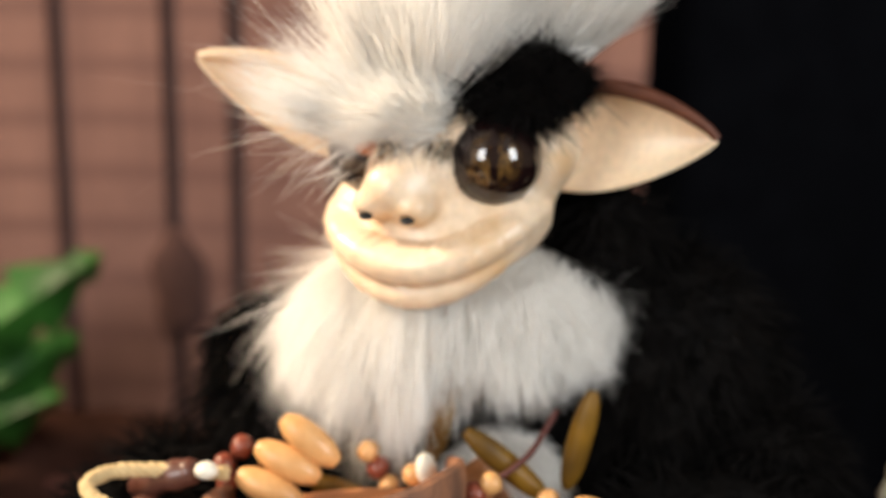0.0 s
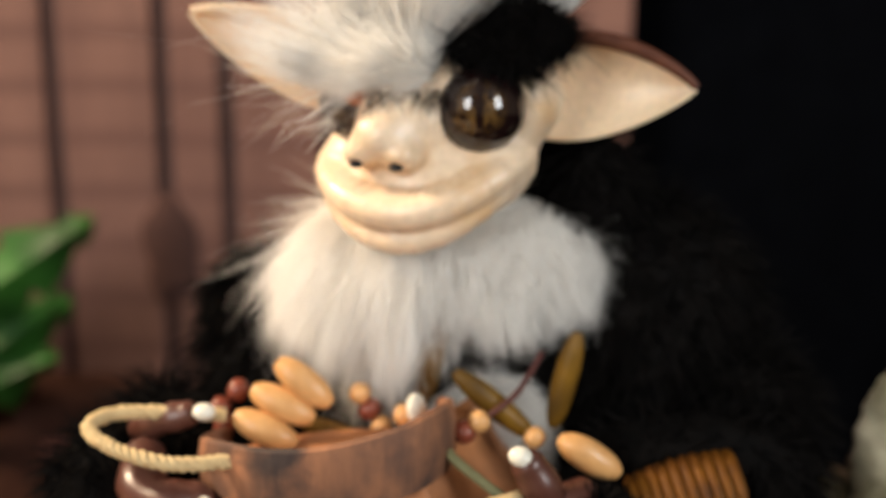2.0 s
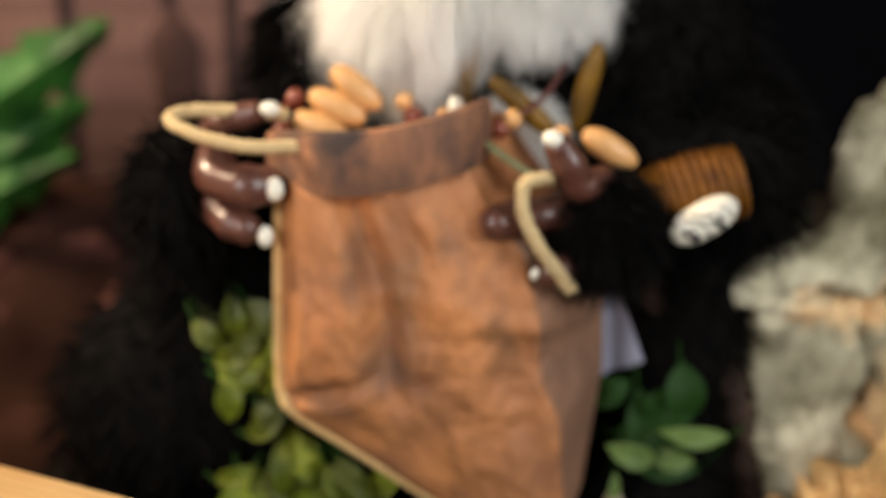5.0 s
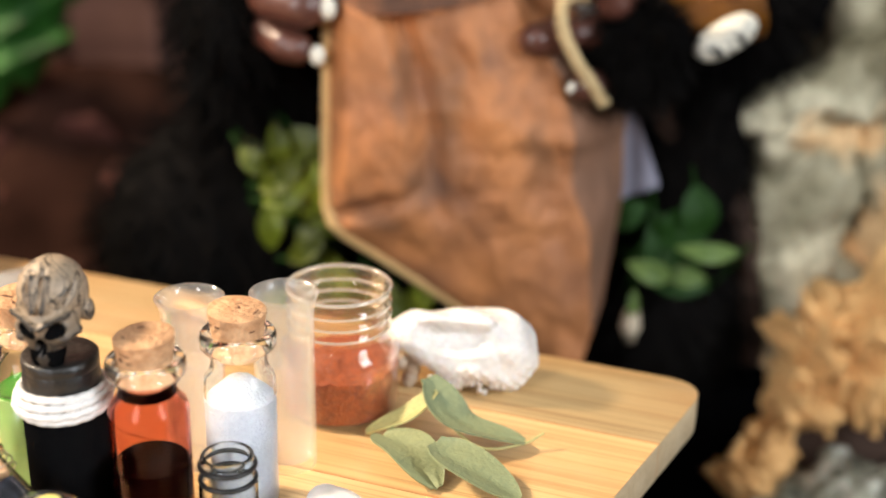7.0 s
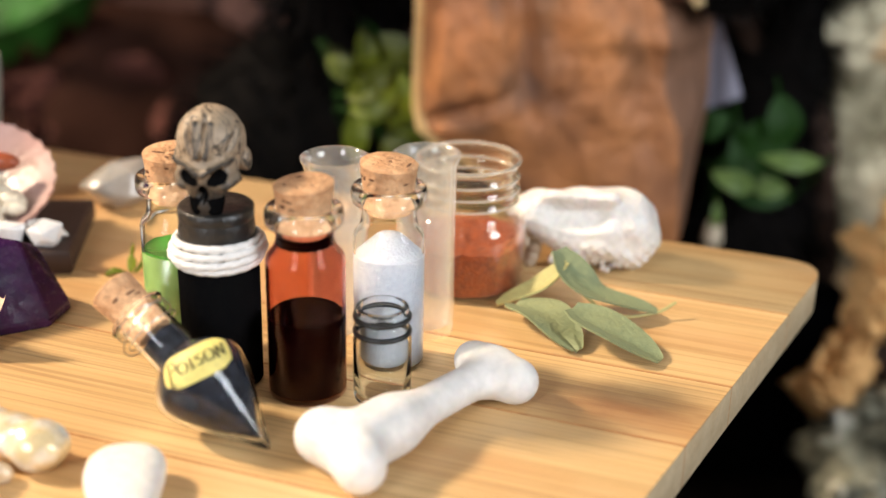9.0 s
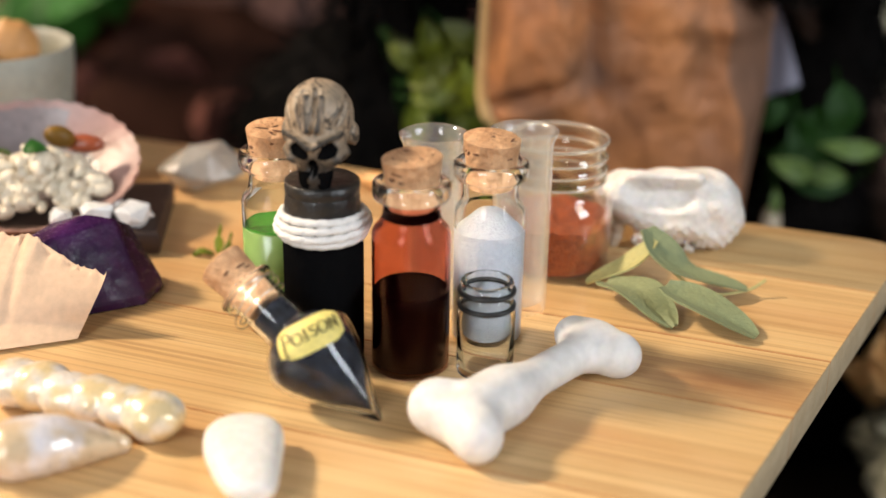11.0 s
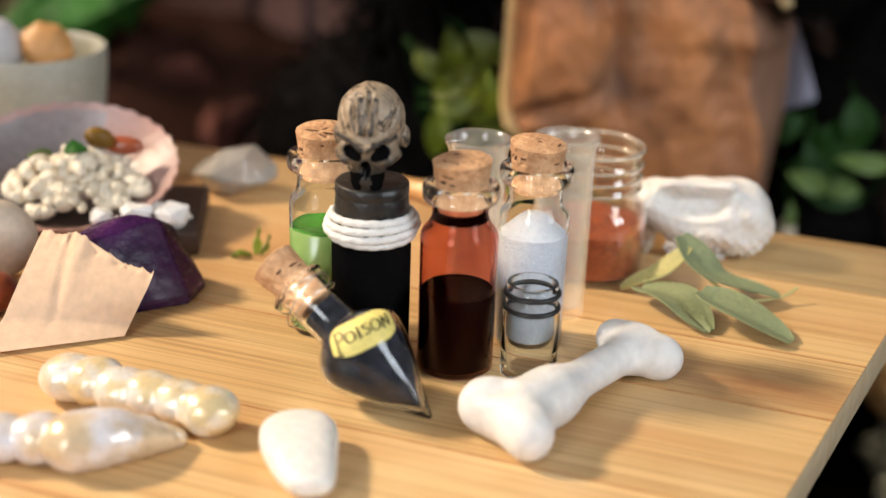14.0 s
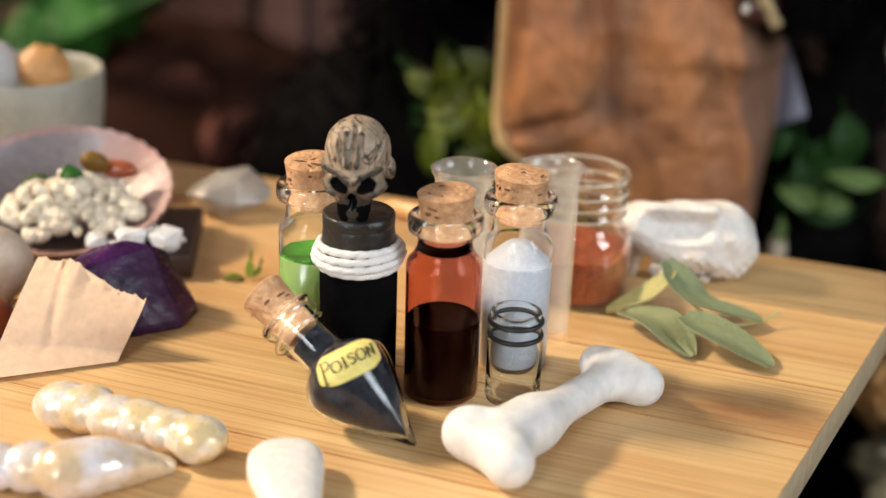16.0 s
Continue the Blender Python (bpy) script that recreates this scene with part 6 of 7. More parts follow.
# white crest: a thick tuft swept up, a lock apart to the side, hair laid over the ear, and thin stray hairs
for c, r, n, lean, length in (((0.0060, 0.3740, 0.2030), (0.0125, 0.0110, 0.0125), 12000, (0.10, -0.05, 1.0), 0.030), ((0.0325, 0.3860, 0.2205), (0.0255, 0.0120, 0.0175), 22000, (0.32, -0.14, 1.0), 0.021)):
    doll.ball(c, r, 18, 26, WHITE, rough=0.08)
    q, d = on_ball(n, c, r, lambda w: (w[:, 1] < 0.5) & (w[:, 2] > -0.65))
    doll.fur(q, unit(0.38 * d + np.asarray(lean) + swirl(q, 90, 0.45)), np.full(len(q), length), 0.00026, WHITE, 4, (0, 0, 0.0), 0.12, 0.08)
for c, r, n, way, length in (((-0.0020, 0.3690, 0.1990), (0.0060, 0.0040, 0.0055), 1500, (-0.42, -0.05, 1.0), 0.044), ((-0.0060, 0.3680, 0.1955), (0.0050, 0.0040, 0.0030), 500, (-0.95, -0.05, 0.85), 0.030),
                             ((-0.0090, 0.3680, 0.1920), (0.0085, 0.0040, 0.0035), 1300, (-1.0, -0.05, 0.38), 0.034), ((-0.0160, 0.3670, 0.1900), (0.0070, 0.0030, 0.0030), 500, (-1.0, -0.05, 0.46), 0.018)):
    q, d = on_ball(n, c, r, lambda w: w[:, 1] < 0.4)
    doll.fur(q, unit(0.10 * d + np.asarray(way) + swirl(q, 160, 0.20)), np.full(len(q), length), 0.00026, WHITE, 5, (0, 0, 0.0), 0.06, 0.05)
q, d = on_ball(3600, (0.0000, 0.3700, 0.1935), (0.0160, 0.0090, 0.0065), lambda w: w[:, 1] < 0.2)
doll.fur(q, unit(0.6 * d + np.stack([(q[:, 0] - 0.012) * 30 - 0.5, np.full(len(q), -0.2), np.full(len(q), 0.5)], -1) + swirl(q, 150, 0.6)), np.full(len(q), 0.012), 0.00024, WHITE, 4, (-0.05, 0, -0.15), 0.16, 0.12)
doll.ball((0.0040, 0.3690, 0.1950), (0.0150, 0.0085, 0.0080), 18, 26, WHITE, rough=0.08)
q, d = on_ball(8000, (0.0040, 0.3690, 0.1950), (0.0150, 0.0085, 0.0080), lambda w: (w[:, 1] < 0.2) & (w[:, 2] > -0.8))
doll.fur(q, unit(0.55 * d + (-0.75, -0.22, 0.42) + swirl(q, 120, 0.45)), np.full(len(q), 0.0125), 0.00024, WHITE, 4, (0, 0, 0.05), 0.13, 0.10)
n = 190
q = np.stack([rng.uniform(-0.024, -0.002, n), rng.uniform(0.364, 0.376, n), rng.uniform(0.184, 0.205, n)], -1)
low = q[:, 2] < 0.192
w = unit(np.stack([-rng.uniform(0.5, 1.2, n), rng.uniform(-0.4, 0.1, n), np.where(low, rng.uniform(-0.9, -0.1, n), rng.uniform(-0.1, 1.3, n))], -1))
doll.fur(q, w, np.where(low, rng.uniform(0.012, 0.028, n), rng.uniform(0.02, 0.046, n)), 0.00019, WHITE, 5, (0, 0, -0.12), 0.15, 0.22)
# a few long hairs that stand out past the ear, and short ones below the brow
n = 6
q = np.stack([rng.uniform(-0.022, -0.014, n), rng.uniform(0.362, 0.366, n), rng.uniform(0.192, 0.196, n)], -1)
doll.fur(q, np.stack([np.full(n, -1.0), np.full(n, -0.05), rng.uniform(-0.34, -0.20, n)], -1), rng.uniform(0.034, 0.050, n), 0.00034, WHITE, 6, (0, 0, -0.04), 0.05, 0.05)
n = 20
q = np.stack([rng.uniform(-0.020, -0.008, n), rng.uniform(0.358, 0.364, n), rng.uniform(0.178, 0.186, n)], -1)
doll.fur(q, np.stack([np.full(n, -1.0), np.full(n, -0.2), rng.uniform(-1.1, -0.3, n)], -1), rng.uniform(0.008, 0.017, n), 0.00022, WHITE, 5, (0, 0, -0.05), 0.12, 0.10)
# thin dark hair at the roots of the brow
n = 300
q = np.stack([rng.uniform(-0.006, 0.016, n), rng.uniform(0.3560, 0.3600, n), rng.uniform(0.185, 0.190, n)], -1)
doll.fur(q, np.stack([rng.normal(size=n) * 0.5, np.full(n, -0.6), np.full(n, -0.8)], -1), np.full(n, 0.0055), 0.00020, BLACK, 3, (0, 0, -0.2), 0.3, 0.2)


def finger(path, r, claw_at, claw_r, claw_way):
    p = arc(path, 18)
    rad = r * (0.92 + 0.16 * np.sin(np.linspace(0, np.pi * 2, len(p))) ** 2)
    doll.tube(p, rad, 14, BROWN)
    doll.ball(p[-1], rad[-1], 10, 14, BROWN)
    doll.ball(p[0], rad[0], 10, 14, BROWN)
    doll.ball(claw_at, claw_r, 12, 16, CLAW, rot(*claw_way))


finger([(-0.0690, 0.3400, 0.0840), (-0.0660, 0.3270, 0.0800), (-0.0575, 0.3215, 0.0790), (-0.0510, 0.3225, 0.0790)], 0.0068, (-0.0470, 0.3185, 0.0790), (0.0029, 0.0030, 0.0039), (0, 0, 0))
finger([(-0.0700, 0.3420, 0.0680), (-0.0650, 0.3300, 0.0660), (-0.0580, 0.3250, 0.0640)], 0.0060, (-0.0508, 0.3215, 0.0625), (0.0026, 0.0026, 0.0036), (0, 0, 0))
finger([(-0.0720, 0.3480, 0.0900), (-0.0640, 0.3420, 0.0950), (-0.0560, 0.3400, 0.0980)], 0.0042, (-0.0505, 0.3370, 0.1000), (0.0033, 0.0028, 0.0025), (0, 0, 0))
finger([(0.0560, 0.3330, 0.0800), (0.0480, 0.3250, 0.0800), (0.0450, 0.3230, 0.0860), (0.0410, 0.3220, 0.0930)], 0.0052, (0.0388, 0.3205, 0.0962), (0.0036, 0.0030, 0.0028), (0, 20, 0))
finger([(0.0500, 0.3340, 0.0700), (0.0360, 0.3280, 0.0690), (0.0220, 0.3200, 0.0690)], 0.0062, (0.0260, 0.3220, 0.0690), (0.0016, 0.0016, 0.0016), (0, 0, 0))
finger([(0.0560, 0.3340, 0.0560), (0.0460, 0.3260, 0.0530), (0.0395, 0.3200, 0.0530)], 0.0054, (0.0345, 0.3170, 0.0535), (0.0014, 0.0014, 0.0022), (0, 20, 0))
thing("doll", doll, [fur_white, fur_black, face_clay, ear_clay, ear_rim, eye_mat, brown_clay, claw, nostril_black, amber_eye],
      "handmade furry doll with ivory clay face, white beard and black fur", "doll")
thing("pedestal", slab_box(-0.13, 0.14, 0.36, 0.52, GROUND, -0.088, 0.006), black_cloth, "black cloth-covered block on which the doll sits", "plinth")


# ---- the leather pouch ----
def pouch():
    b = root("leather_pouch", None, "brown leather pouch with folded cuff and straw rope handles", "pouch")
    z = np.linspace(0, 1, 110)                    # from the top to the tip
    u = np.linspace(0, 1, 130)
    left = lambda t: np.interp(t, [0, 0.25, 0.45, 0.52, 0.57, 0.62, 0.70, 1], [-0.0468, -0.0474, -0.0480, -0.0477, -0.0462, -0.0415, -0.0275, 0.0330])
    lz = lambda t: np.interp(t, [0, 0.25, 0.45, 0.52, 0.57, 0.62, 0.70, 1], [0.0860, 0.0480, 0.0160, 0.0060, -0.0005, -0.0050, -0.0140, -0.0560])
    rx = lambda t: np.interp(t, [0, 0.18, 0.35, 0.75, 0.93, 1], [0.0240, 0.0530, 0.0605, 0.0625, 0.0575, 0.0490])
    rz = lambda t: np.interp(t, [0, 0.18, 0.35, 0.75, 0.93, 1], [0.0930, 0.0560, 0.0400, 0.0050, -0.0430, -0.0560])
    rows = []
    for t in z:
        a, c = np.array([left(t), lz(t)]), np.array([rx(t), rz(t)])
        line = a + np.multiply.outer(u, c - a)
        bulge = 0.013 * np.sin(np.pi * np.clip(u, 0, 1)) ** 0.6 * (0.55 + 0.45 * np.sin(np.pi * min(1, t + 0.15)))
        wr = np.array([noise.fractal(Vector((p[0] * 30, p[1] * 24, 5.1)), 0.8, 2.0, 4) for p in line])
        fade = np.clip((0.66 - t) / 0.25, 0, 1)
        edge_u = 0.19 + 0.36 * t - 0.35 * t * t
        flap = 0.0078 / (1 + np.exp((u - edge_u) / 0.020)) * np.clip(u / 0.06, 0, 1) * fade
        groove = 0.0052 * np.exp(-((u - edge_u - 0.055) / 0.045) ** 2) * fade - 0.0026 * np.exp(-((u - 0.52 - 0.10 * t) / 0.07) ** 2) * np.clip((0.85 - t) / 0.3, 0, 1) * np.clip(t / 0.12, 0, 1)
        crease = 0.0048 * np.exp(-((t - 0.52 + 0.20 * (u - 0.15)) / 0.026) ** 2) * np.clip((0.34 - u) / 0.16, 0, 1) * np.clip(u / 0.05, 0, 1)
        sag = 0.0034 * np.exp(-((t - 0.20 - 0.25 * u) / 0.05) ** 2) * np.clip((u - 0.45) / 0.2, 0, 1)
        turn = 0.026 * np.clip((u - 0.77) / 0.23, 0, 1)
        y = 0.3340 - 0.005 * min(1, t / 0.3) - bulge - 0.0046 * wr * np.sin(np.pi * u) ** 0.5 - flap + groove + crease - sag + turn
        rows.append(np.stack([line[:, 0], y, line[:, 1]], -1))
    F = np.array(rows)
    lean_back = 0.002 * np.clip(z / 0.5, 0, 1)[:, None] * (1 - 0.65 * u)[None, :]
    far = np.array([-0.035, -0.107, 0.160])
    F = F + (F - far) * (lean_back / (F[..., 1] - far[1]))[..., None]
    B = F.copy()
    B[..., 1] = 0.3420 + lean_back + 0.010 * np.sin(np.pi * u)[None, :] + 0.030 * np.clip((u - 0.80) / 0.20, 0, 1)[None, :]
    body = Shape().grid(np.concatenate([F, B[:, ::-1]], 1), True, 0, True)
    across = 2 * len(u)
    # the side turned away is coloured greyer to paint in its shade
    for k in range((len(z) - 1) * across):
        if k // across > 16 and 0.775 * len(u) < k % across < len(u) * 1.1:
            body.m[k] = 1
    part("body", body, [leather, leather_side_shade], b, "wrinkled brown leather body, its side coloured greyer for shade")
    edge = np.stack([F[:, 0, 0] - 0.0006, F[:, 0, 1] + 0.001, F[:, 0, 2]], -1)
    part("raw_edge", Shape().tube(edge, 0.0023, 10, flat=1.0), leather_raw, b, "pale raw leather edge")
    # the folded cuff round the mouth
    a = np.linspace(-0.12, 1.12, 60)
    ang = np.pi * (1.0 - a)
    cx, cy = -0.0160 + 0.0340 * np.cos(ang), 0.3420 - 0.0265 * np.sin(ang)
    tilt = 0.0985 + 0.17 * (cx + 0.016) + 0.0035 * np.sin(ang)
    prof = [(0.0, -0.0125), (0.0016, -0.0122), (0.0024, -0.0060), (0.0026, 0.0030), (0.0018, 0.0078), (0.0002, 0.0085), (-0.0014, 0.0076), (-0.0018, 0.0), (-0.0016, -0.0120)]
    rows = []
    for k in range(60):
        n2 = np.array([np.cos(ang[k]), -np.sin(ang[k])])
        wv = 0.0010 * noise.noise(Vector((a[k] * 6, 1, 4)))
        rows.append([(cx[k] + n2[0] * (r + wv), cy[k] + n2[1] * (r + wv), tilt[k] - 0.0095 + h + 0.0012 * np.sin(a[k] * 9)) for r, h in prof])
    part("cuff", Shape().grid(np.array(rows), True, 0, True), leather_dark, b, "darker folded leather cuff")
    for name, pts in (("handle", [(-0.0400, 0.3220, 0.0920), (-0.0560, 0.3170, 0.0930), (-0.0720, 0.3200, 0.0960), (-0.0805, 0.3270, 0.0985), (-0.0760, 0.3360, 0.0990), (-0.0600, 0.3400, 0.0985), (-0.0460, 0.3420, 0.0970)]),
                      ("handle", [(0.0400, 0.3260, 0.0820), (0.0350, 0.3170, 0.0845), (0.0300, 0.3150, 0.0830), (0.0302, 0.3140, 0.0740), (0.0350, 0.3140, 0.0640), (0.0408, 0.3160, 0.0555), (0.0465, 0.3190, 0.0475)])):
        p = arc(pts, 120)
        t = unit(np.gradient(p, axis=0))
        a1 = unit(np.cross(t, (0.1, 0.2, 1)))
        a2 = np.cross(t, a1)
        s = Shape()
        thick = 0.0012 if pts[0][0] < 0 else 0.0013
        ph = np.linspace(0, 82, len(p))[:, None]
        for k in range(3):
            s.tube(p + 0.9 * thick * (np.cos(ph + k * 2.094) * a1 + np.sin(ph + k * 2.094) * a2), thick * (1 + 0.14 * rng.normal(size=len(p)).clip(-1, 1)), 7)
        part(name, s, rope_fibre, b, "twisted straw rope handle")
    part("cord", Shape().tube(arc([(0.0170, 0.3380, 0.0920), (0.0200, 0.3330, 0.0900), (0.0280, 0.3270, 0.0860), (0.0360, 0.3220, 0.0820)], 16), 0.0014, 8), cord_green, b, "thin grey-green cord from the pouch mouth")
    return b


pouch()


# ---- beads, cuff and plants round the doll ----
def barrel(r, h, n=14):
    t = np.linspace(-1, 1, n)
    return Shape().lathe([(max(0.0006, r * np.sqrt(max(0.0, 1 - 0.72 * k ** 4)) * (1 - 0.28 * k * k)), h * 0.5 * k) for k in t], 20)


def along(c, way):
    return Matrix.Translation(c) @ Vector(way).to_track_quat("Z", "Y").to_matrix().to_4x4()


neck = root("bead_necklace", None, "necklace of pale wooden, red and olive horn beads", "necklace")
LONG, ROUND = barrel(0.0046, 0.0200).mesh("long_bead", wood_bead), barrel(0.0036, 0.0062).mesh("round_bead", red_bead)
WHITE_BEAD = barrel(0.0046, 0.0046).mesh("white_bead", skull_bead)
PALE, HORN = barrel(0.0033, 0.0058).mesh("pale_bead", wood_bead), barrel(0.0037, 0.0300).mesh("horn_bead", olive_bead)
for name, me, c, way in (
        ("long_bead", LONG, (-0.0300, 0.3480, 0.0985), (1, -0.1, -0.46)), ("long_bead", LONG, (-0.0345, 0.3440, 0.0920), (1, -0.1, -0.44)),
        ("long_bead", LONG, (-0.0240, 0.3500, 0.1045), (1, -0.1, -0.80)), ("long_bead", LONG, (0.0585, 0.3390, 0.0888), (1, 0.05, -0.62)),
        ("round_bead", ROUND, (-0.0450, 0.3580, 0.0985), (1, 0, -0.4)), ("round_bead", ROUND, (-0.0500, 0.3560, 0.0935), (1, 0, -0.4)), ("round_bead", ROUND, (-0.0485, 0.3540, 0.0890), (1, 0, -0.4)),
        ("pale_bead", PALE, (-0.0085, 0.3580, 0.0985), (1, -0.2, -0.5)), ("round_bead", ROUND, (-0.0055, 0.3580, 0.0935), (1, -0.2, -0.5)), ("pale_bead", PALE, (-0.0020, 0.3560, 0.0890), (1, -0.2, -0.5)),
        ("pale_bead", PALE, (0.0050, 0.3520, 0.0945), (1, -0.2, 0)), ("round_bead", ROUND, (0.0228, 0.3430, 0.0935), (1, 0, 0.6)), ("pale_bead", PALE, (0.0272, 0.3430, 0.0968), (1, 0, 0.6)),
        ("horn_bead", HORN, (0.0312, 0.3520, 0.0985), (0.78, 0, -0.65)), ("horn_bead", HORN, (0.0518, 0.3560, 0.1050), (0.22, 0, 1)), ("pale_bead", PALE, (0.0430, 0.3450, 0.0915), (0.7, 0, -0.7)),
        ("white_bead", WHITE_BEAD, (0.0090, 0.3470, 0.0985), (1, -0.3, 0.3)), ("horn_bead", HORN, (-0.0130, 0.3660, 0.0800), (1, 0, -0.4)), ("horn_bead", HORN, (0.0120, 0.3680, 0.1060), (0.2, 0, 1))):
    ob = part(name, me, None, neck)
    ob.matrix_local = along(c, way)
part("string", Shape().tube(arc([(0.0272, 0.3430, 0.0968), (0.0330, 0.3460, 0.1000), (0.0385, 0.3500, 0.1040), (0.0450, 0.3600, 0.1120)], 12), 0.0009, 8), dark_string, neck, "dark red twisted string")


def wrist_cuff():
    b = root("wrist_cuff", None, "amber thread-wrapped wrist cuff with an ivory bead", "bracelet")
    c0, c1 = np.array([0.0730, 0.3420, 0.0700]), np.array([0.1010, 0.3440, 0.0770])
    ax = unit(c1 - c0)
    e1 = unit(np.cross(ax, (0, 1, 0)))
    e2 = np.cross(ax, e1)
    for k in range(10):
        s = k / 9
        c, r = c0 + (c1 - c0) * s, 0.0095 + 0.0016 * np.sin(np.pi * s) + 0.0012 * s
        a = np.linspace(0, 2 * np.pi, 41)
        part("thread_coil", Shape().tube(c + r * (np.cos(a)[:, None] * e1 + np.sin(a)[:, None] * e2), 0.0018, 10, cap=False), thread, b)
    bd = Shape()
    t = np.linspace(-1, 1, 22)
    bd.grid(np.array([[(0.0122 * k, 0.0056 * (1 - abs(k) ** 2.6) ** 0.5 * np.cos(g), 0.0060 * (1 - abs(k) ** 2.6) ** 0.5 * np.sin(g)) for g in np.linspace(0, 2 * np.pi, 28, endpoint=False)] for k in np.clip(t, -0.995, 0.995)]), True, 0, True)

    strokes = []

    def on_bead(x, z, lift=0.0001):
        w = (1 - abs(x / 0.0122) ** 2.6) ** 0.5
        return (x, -0.0056 * w * np.sqrt(max(0.02, 1 - (z / (0.0060 * w)) ** 2)) - lift, z)
    for pts, wide in (([(-0.0078, 0.0022), (-0.0068, -0.0004), (-0.0060, -0.0030)], 0.0009), ([(-0.0056, 0.0020), (-0.0050, -0.0006), (-0.0047, -0.0034)], 0.0006), ([(-0.0058, 0.0044), (-0.0024, 0.0026), (-0.0006, 0.0000)], 0.0004),
                      ([(-0.0030, 0.0050), (0.0002, 0.0034), (0.0028, 0.0024)], 0.0004), ([(0.0016, 0.0010), (0.0030, -0.0012), (0.0036, -0.0036)], 0.0010), ([(0.0040, 0.0016), (0.0048, -0.0008)], 0.0007),
                      ([(-0.0016, -0.0022), (-0.0010, -0.0042)], 0.0005), ([(0.0064, 0.0032), (0.0076, 0.0006), (0.0080, -0.0018)], 0.0003)):
        strokes.append(Shape().tube(arc([on_bead(*k) for k in pts], 8), 1.35 * wide, 6, flat=0.5))
    ob = part("ivory_bead", bd, skull_bead, b, "ivory bead painted with black marks")
    for s in strokes:
        part("painted_stroke", s, bead_paint, ob)
    ob.matrix_local = pose(0.0882, 0.3270, 0.0690, 0, -30, 8)
    return b


wrist_cuff()
def cloth_scrap():
    """A three-cornered scrap with two soft folds."""
    u, v = np.meshgrid(np.linspace(0, 1, 24), np.linspace(0, 1, 24))
    A, B, C, D = (np.array(q) for q in ((0.0540, 0.372, 0.0480), (0.0640, 0.368, 0.0400), (0.0795, 0.370, 0.0005), (0.0560, 0.374, -0.0120)))
    P = ((1 - u) * (1 - v))[..., None] * A + (u * (1 - v))[..., None] * B + (u * v)[..., None] * C + ((1 - u) * v)[..., None] * D
    P[..., 1] += 0.0016 * np.sin(u * 9 + v * 3) * v
    s = Shape().grid(np.concatenate([P, (P + (0, 0.0008, 0))[:, ::-1]], 1), True, 0, True)
    thing("lavender_cloth", s, lavender, "pale lavender scrap of cloth beside the pouch", "cloth")


cloth_scrap()


def plant(name, label, leaves, material):
    """A low plant: thin stems, and broad leaves that face the light; each leaf its own mesh."""
    b = root(name, None, label, "plant")
    for (x, y, z), turn, length, width in leaves:
        c = np.array([x, y, z])
        w = np.array([np.cos(radians(turn)), -0.25, np.sin(radians(turn))])
        part("leaf", leaf([c - w * length * 0.5, c + (0, -0.002, 0), c + w * length * 0.5 + (0, 0.003, 0)], width, 0.0004, face=(0.1, -1, 0.35)), material, b)
        part("stem", Shape().tube(arc([c - w * length * 0.5, c - w * length * 0.8 + (0, 0.012, -0.004), (x * 0.9, y + 0.030, z - 0.05)], 10), 0.0007, 6), leaf_dark, b)
    return b


def spray(n, box, length, width, seed):
    r = np.random.default_rng(seed)
    (x0, x1), (y0, y1), (z0, z1) = box
    return [((r.uniform(x0, x1), r.uniform(y0, y1), r.uniform(z0, z1)), r.uniform(-150, 40), length * r.uniform(0.7, 1.2), width * r.uniform(0.8, 1.2)) for _ in range(n)]


plant("leafy_sprig", "sprig of small yellow-green leaves behind the pouch", spray(20, ((-0.078, -0.049), (0.346, 0.364), (-0.020, 0.024)), 0.021, 0.0090, 3), leaf_olive)
plant("leafy_sprig", "low sprig of yellow-green leaves under the pouch", spray(22, ((-0.076, -0.010), (0.342, 0.362), (-0.064, -0.036)), 0.021, 0.0090, 4), leaf_olive)
plant("leafy_sprig", "sprig of bright green leaves under the doll", [((0.0745, 0.350, -0.0275), 160, 0.020, 0.0095), ((0.0960, 0.350, -0.0195), 172, 0.026, 0.0080), ((0.0900, 0.356, -0.0320), -10, 0.018, 0.0085), ((0.0690, 0.352, -0.0440), -95, 0.014, 0.004)], leaf_bright)
plant("dark_foliage", "dark green foliage beside the pouch", spray(9, ((0.064, 0.094), (0.354, 0.366), (-0.034, -0.004)), 0.026, 0.013, 6), leaf_dark)
thing("cream_bud", Shape().tube([(0.0695, 0.3540, -0.0420), (0.0695, 0.3540, -0.0470), (0.0690, 0.3530, -0.0535), (0.0692, 0.3530, -0.0590)], [0.0008, 0.0030, 0.0042, 0.0022], 12), bud_white, "cream bud hanging from the greenery", "bud")


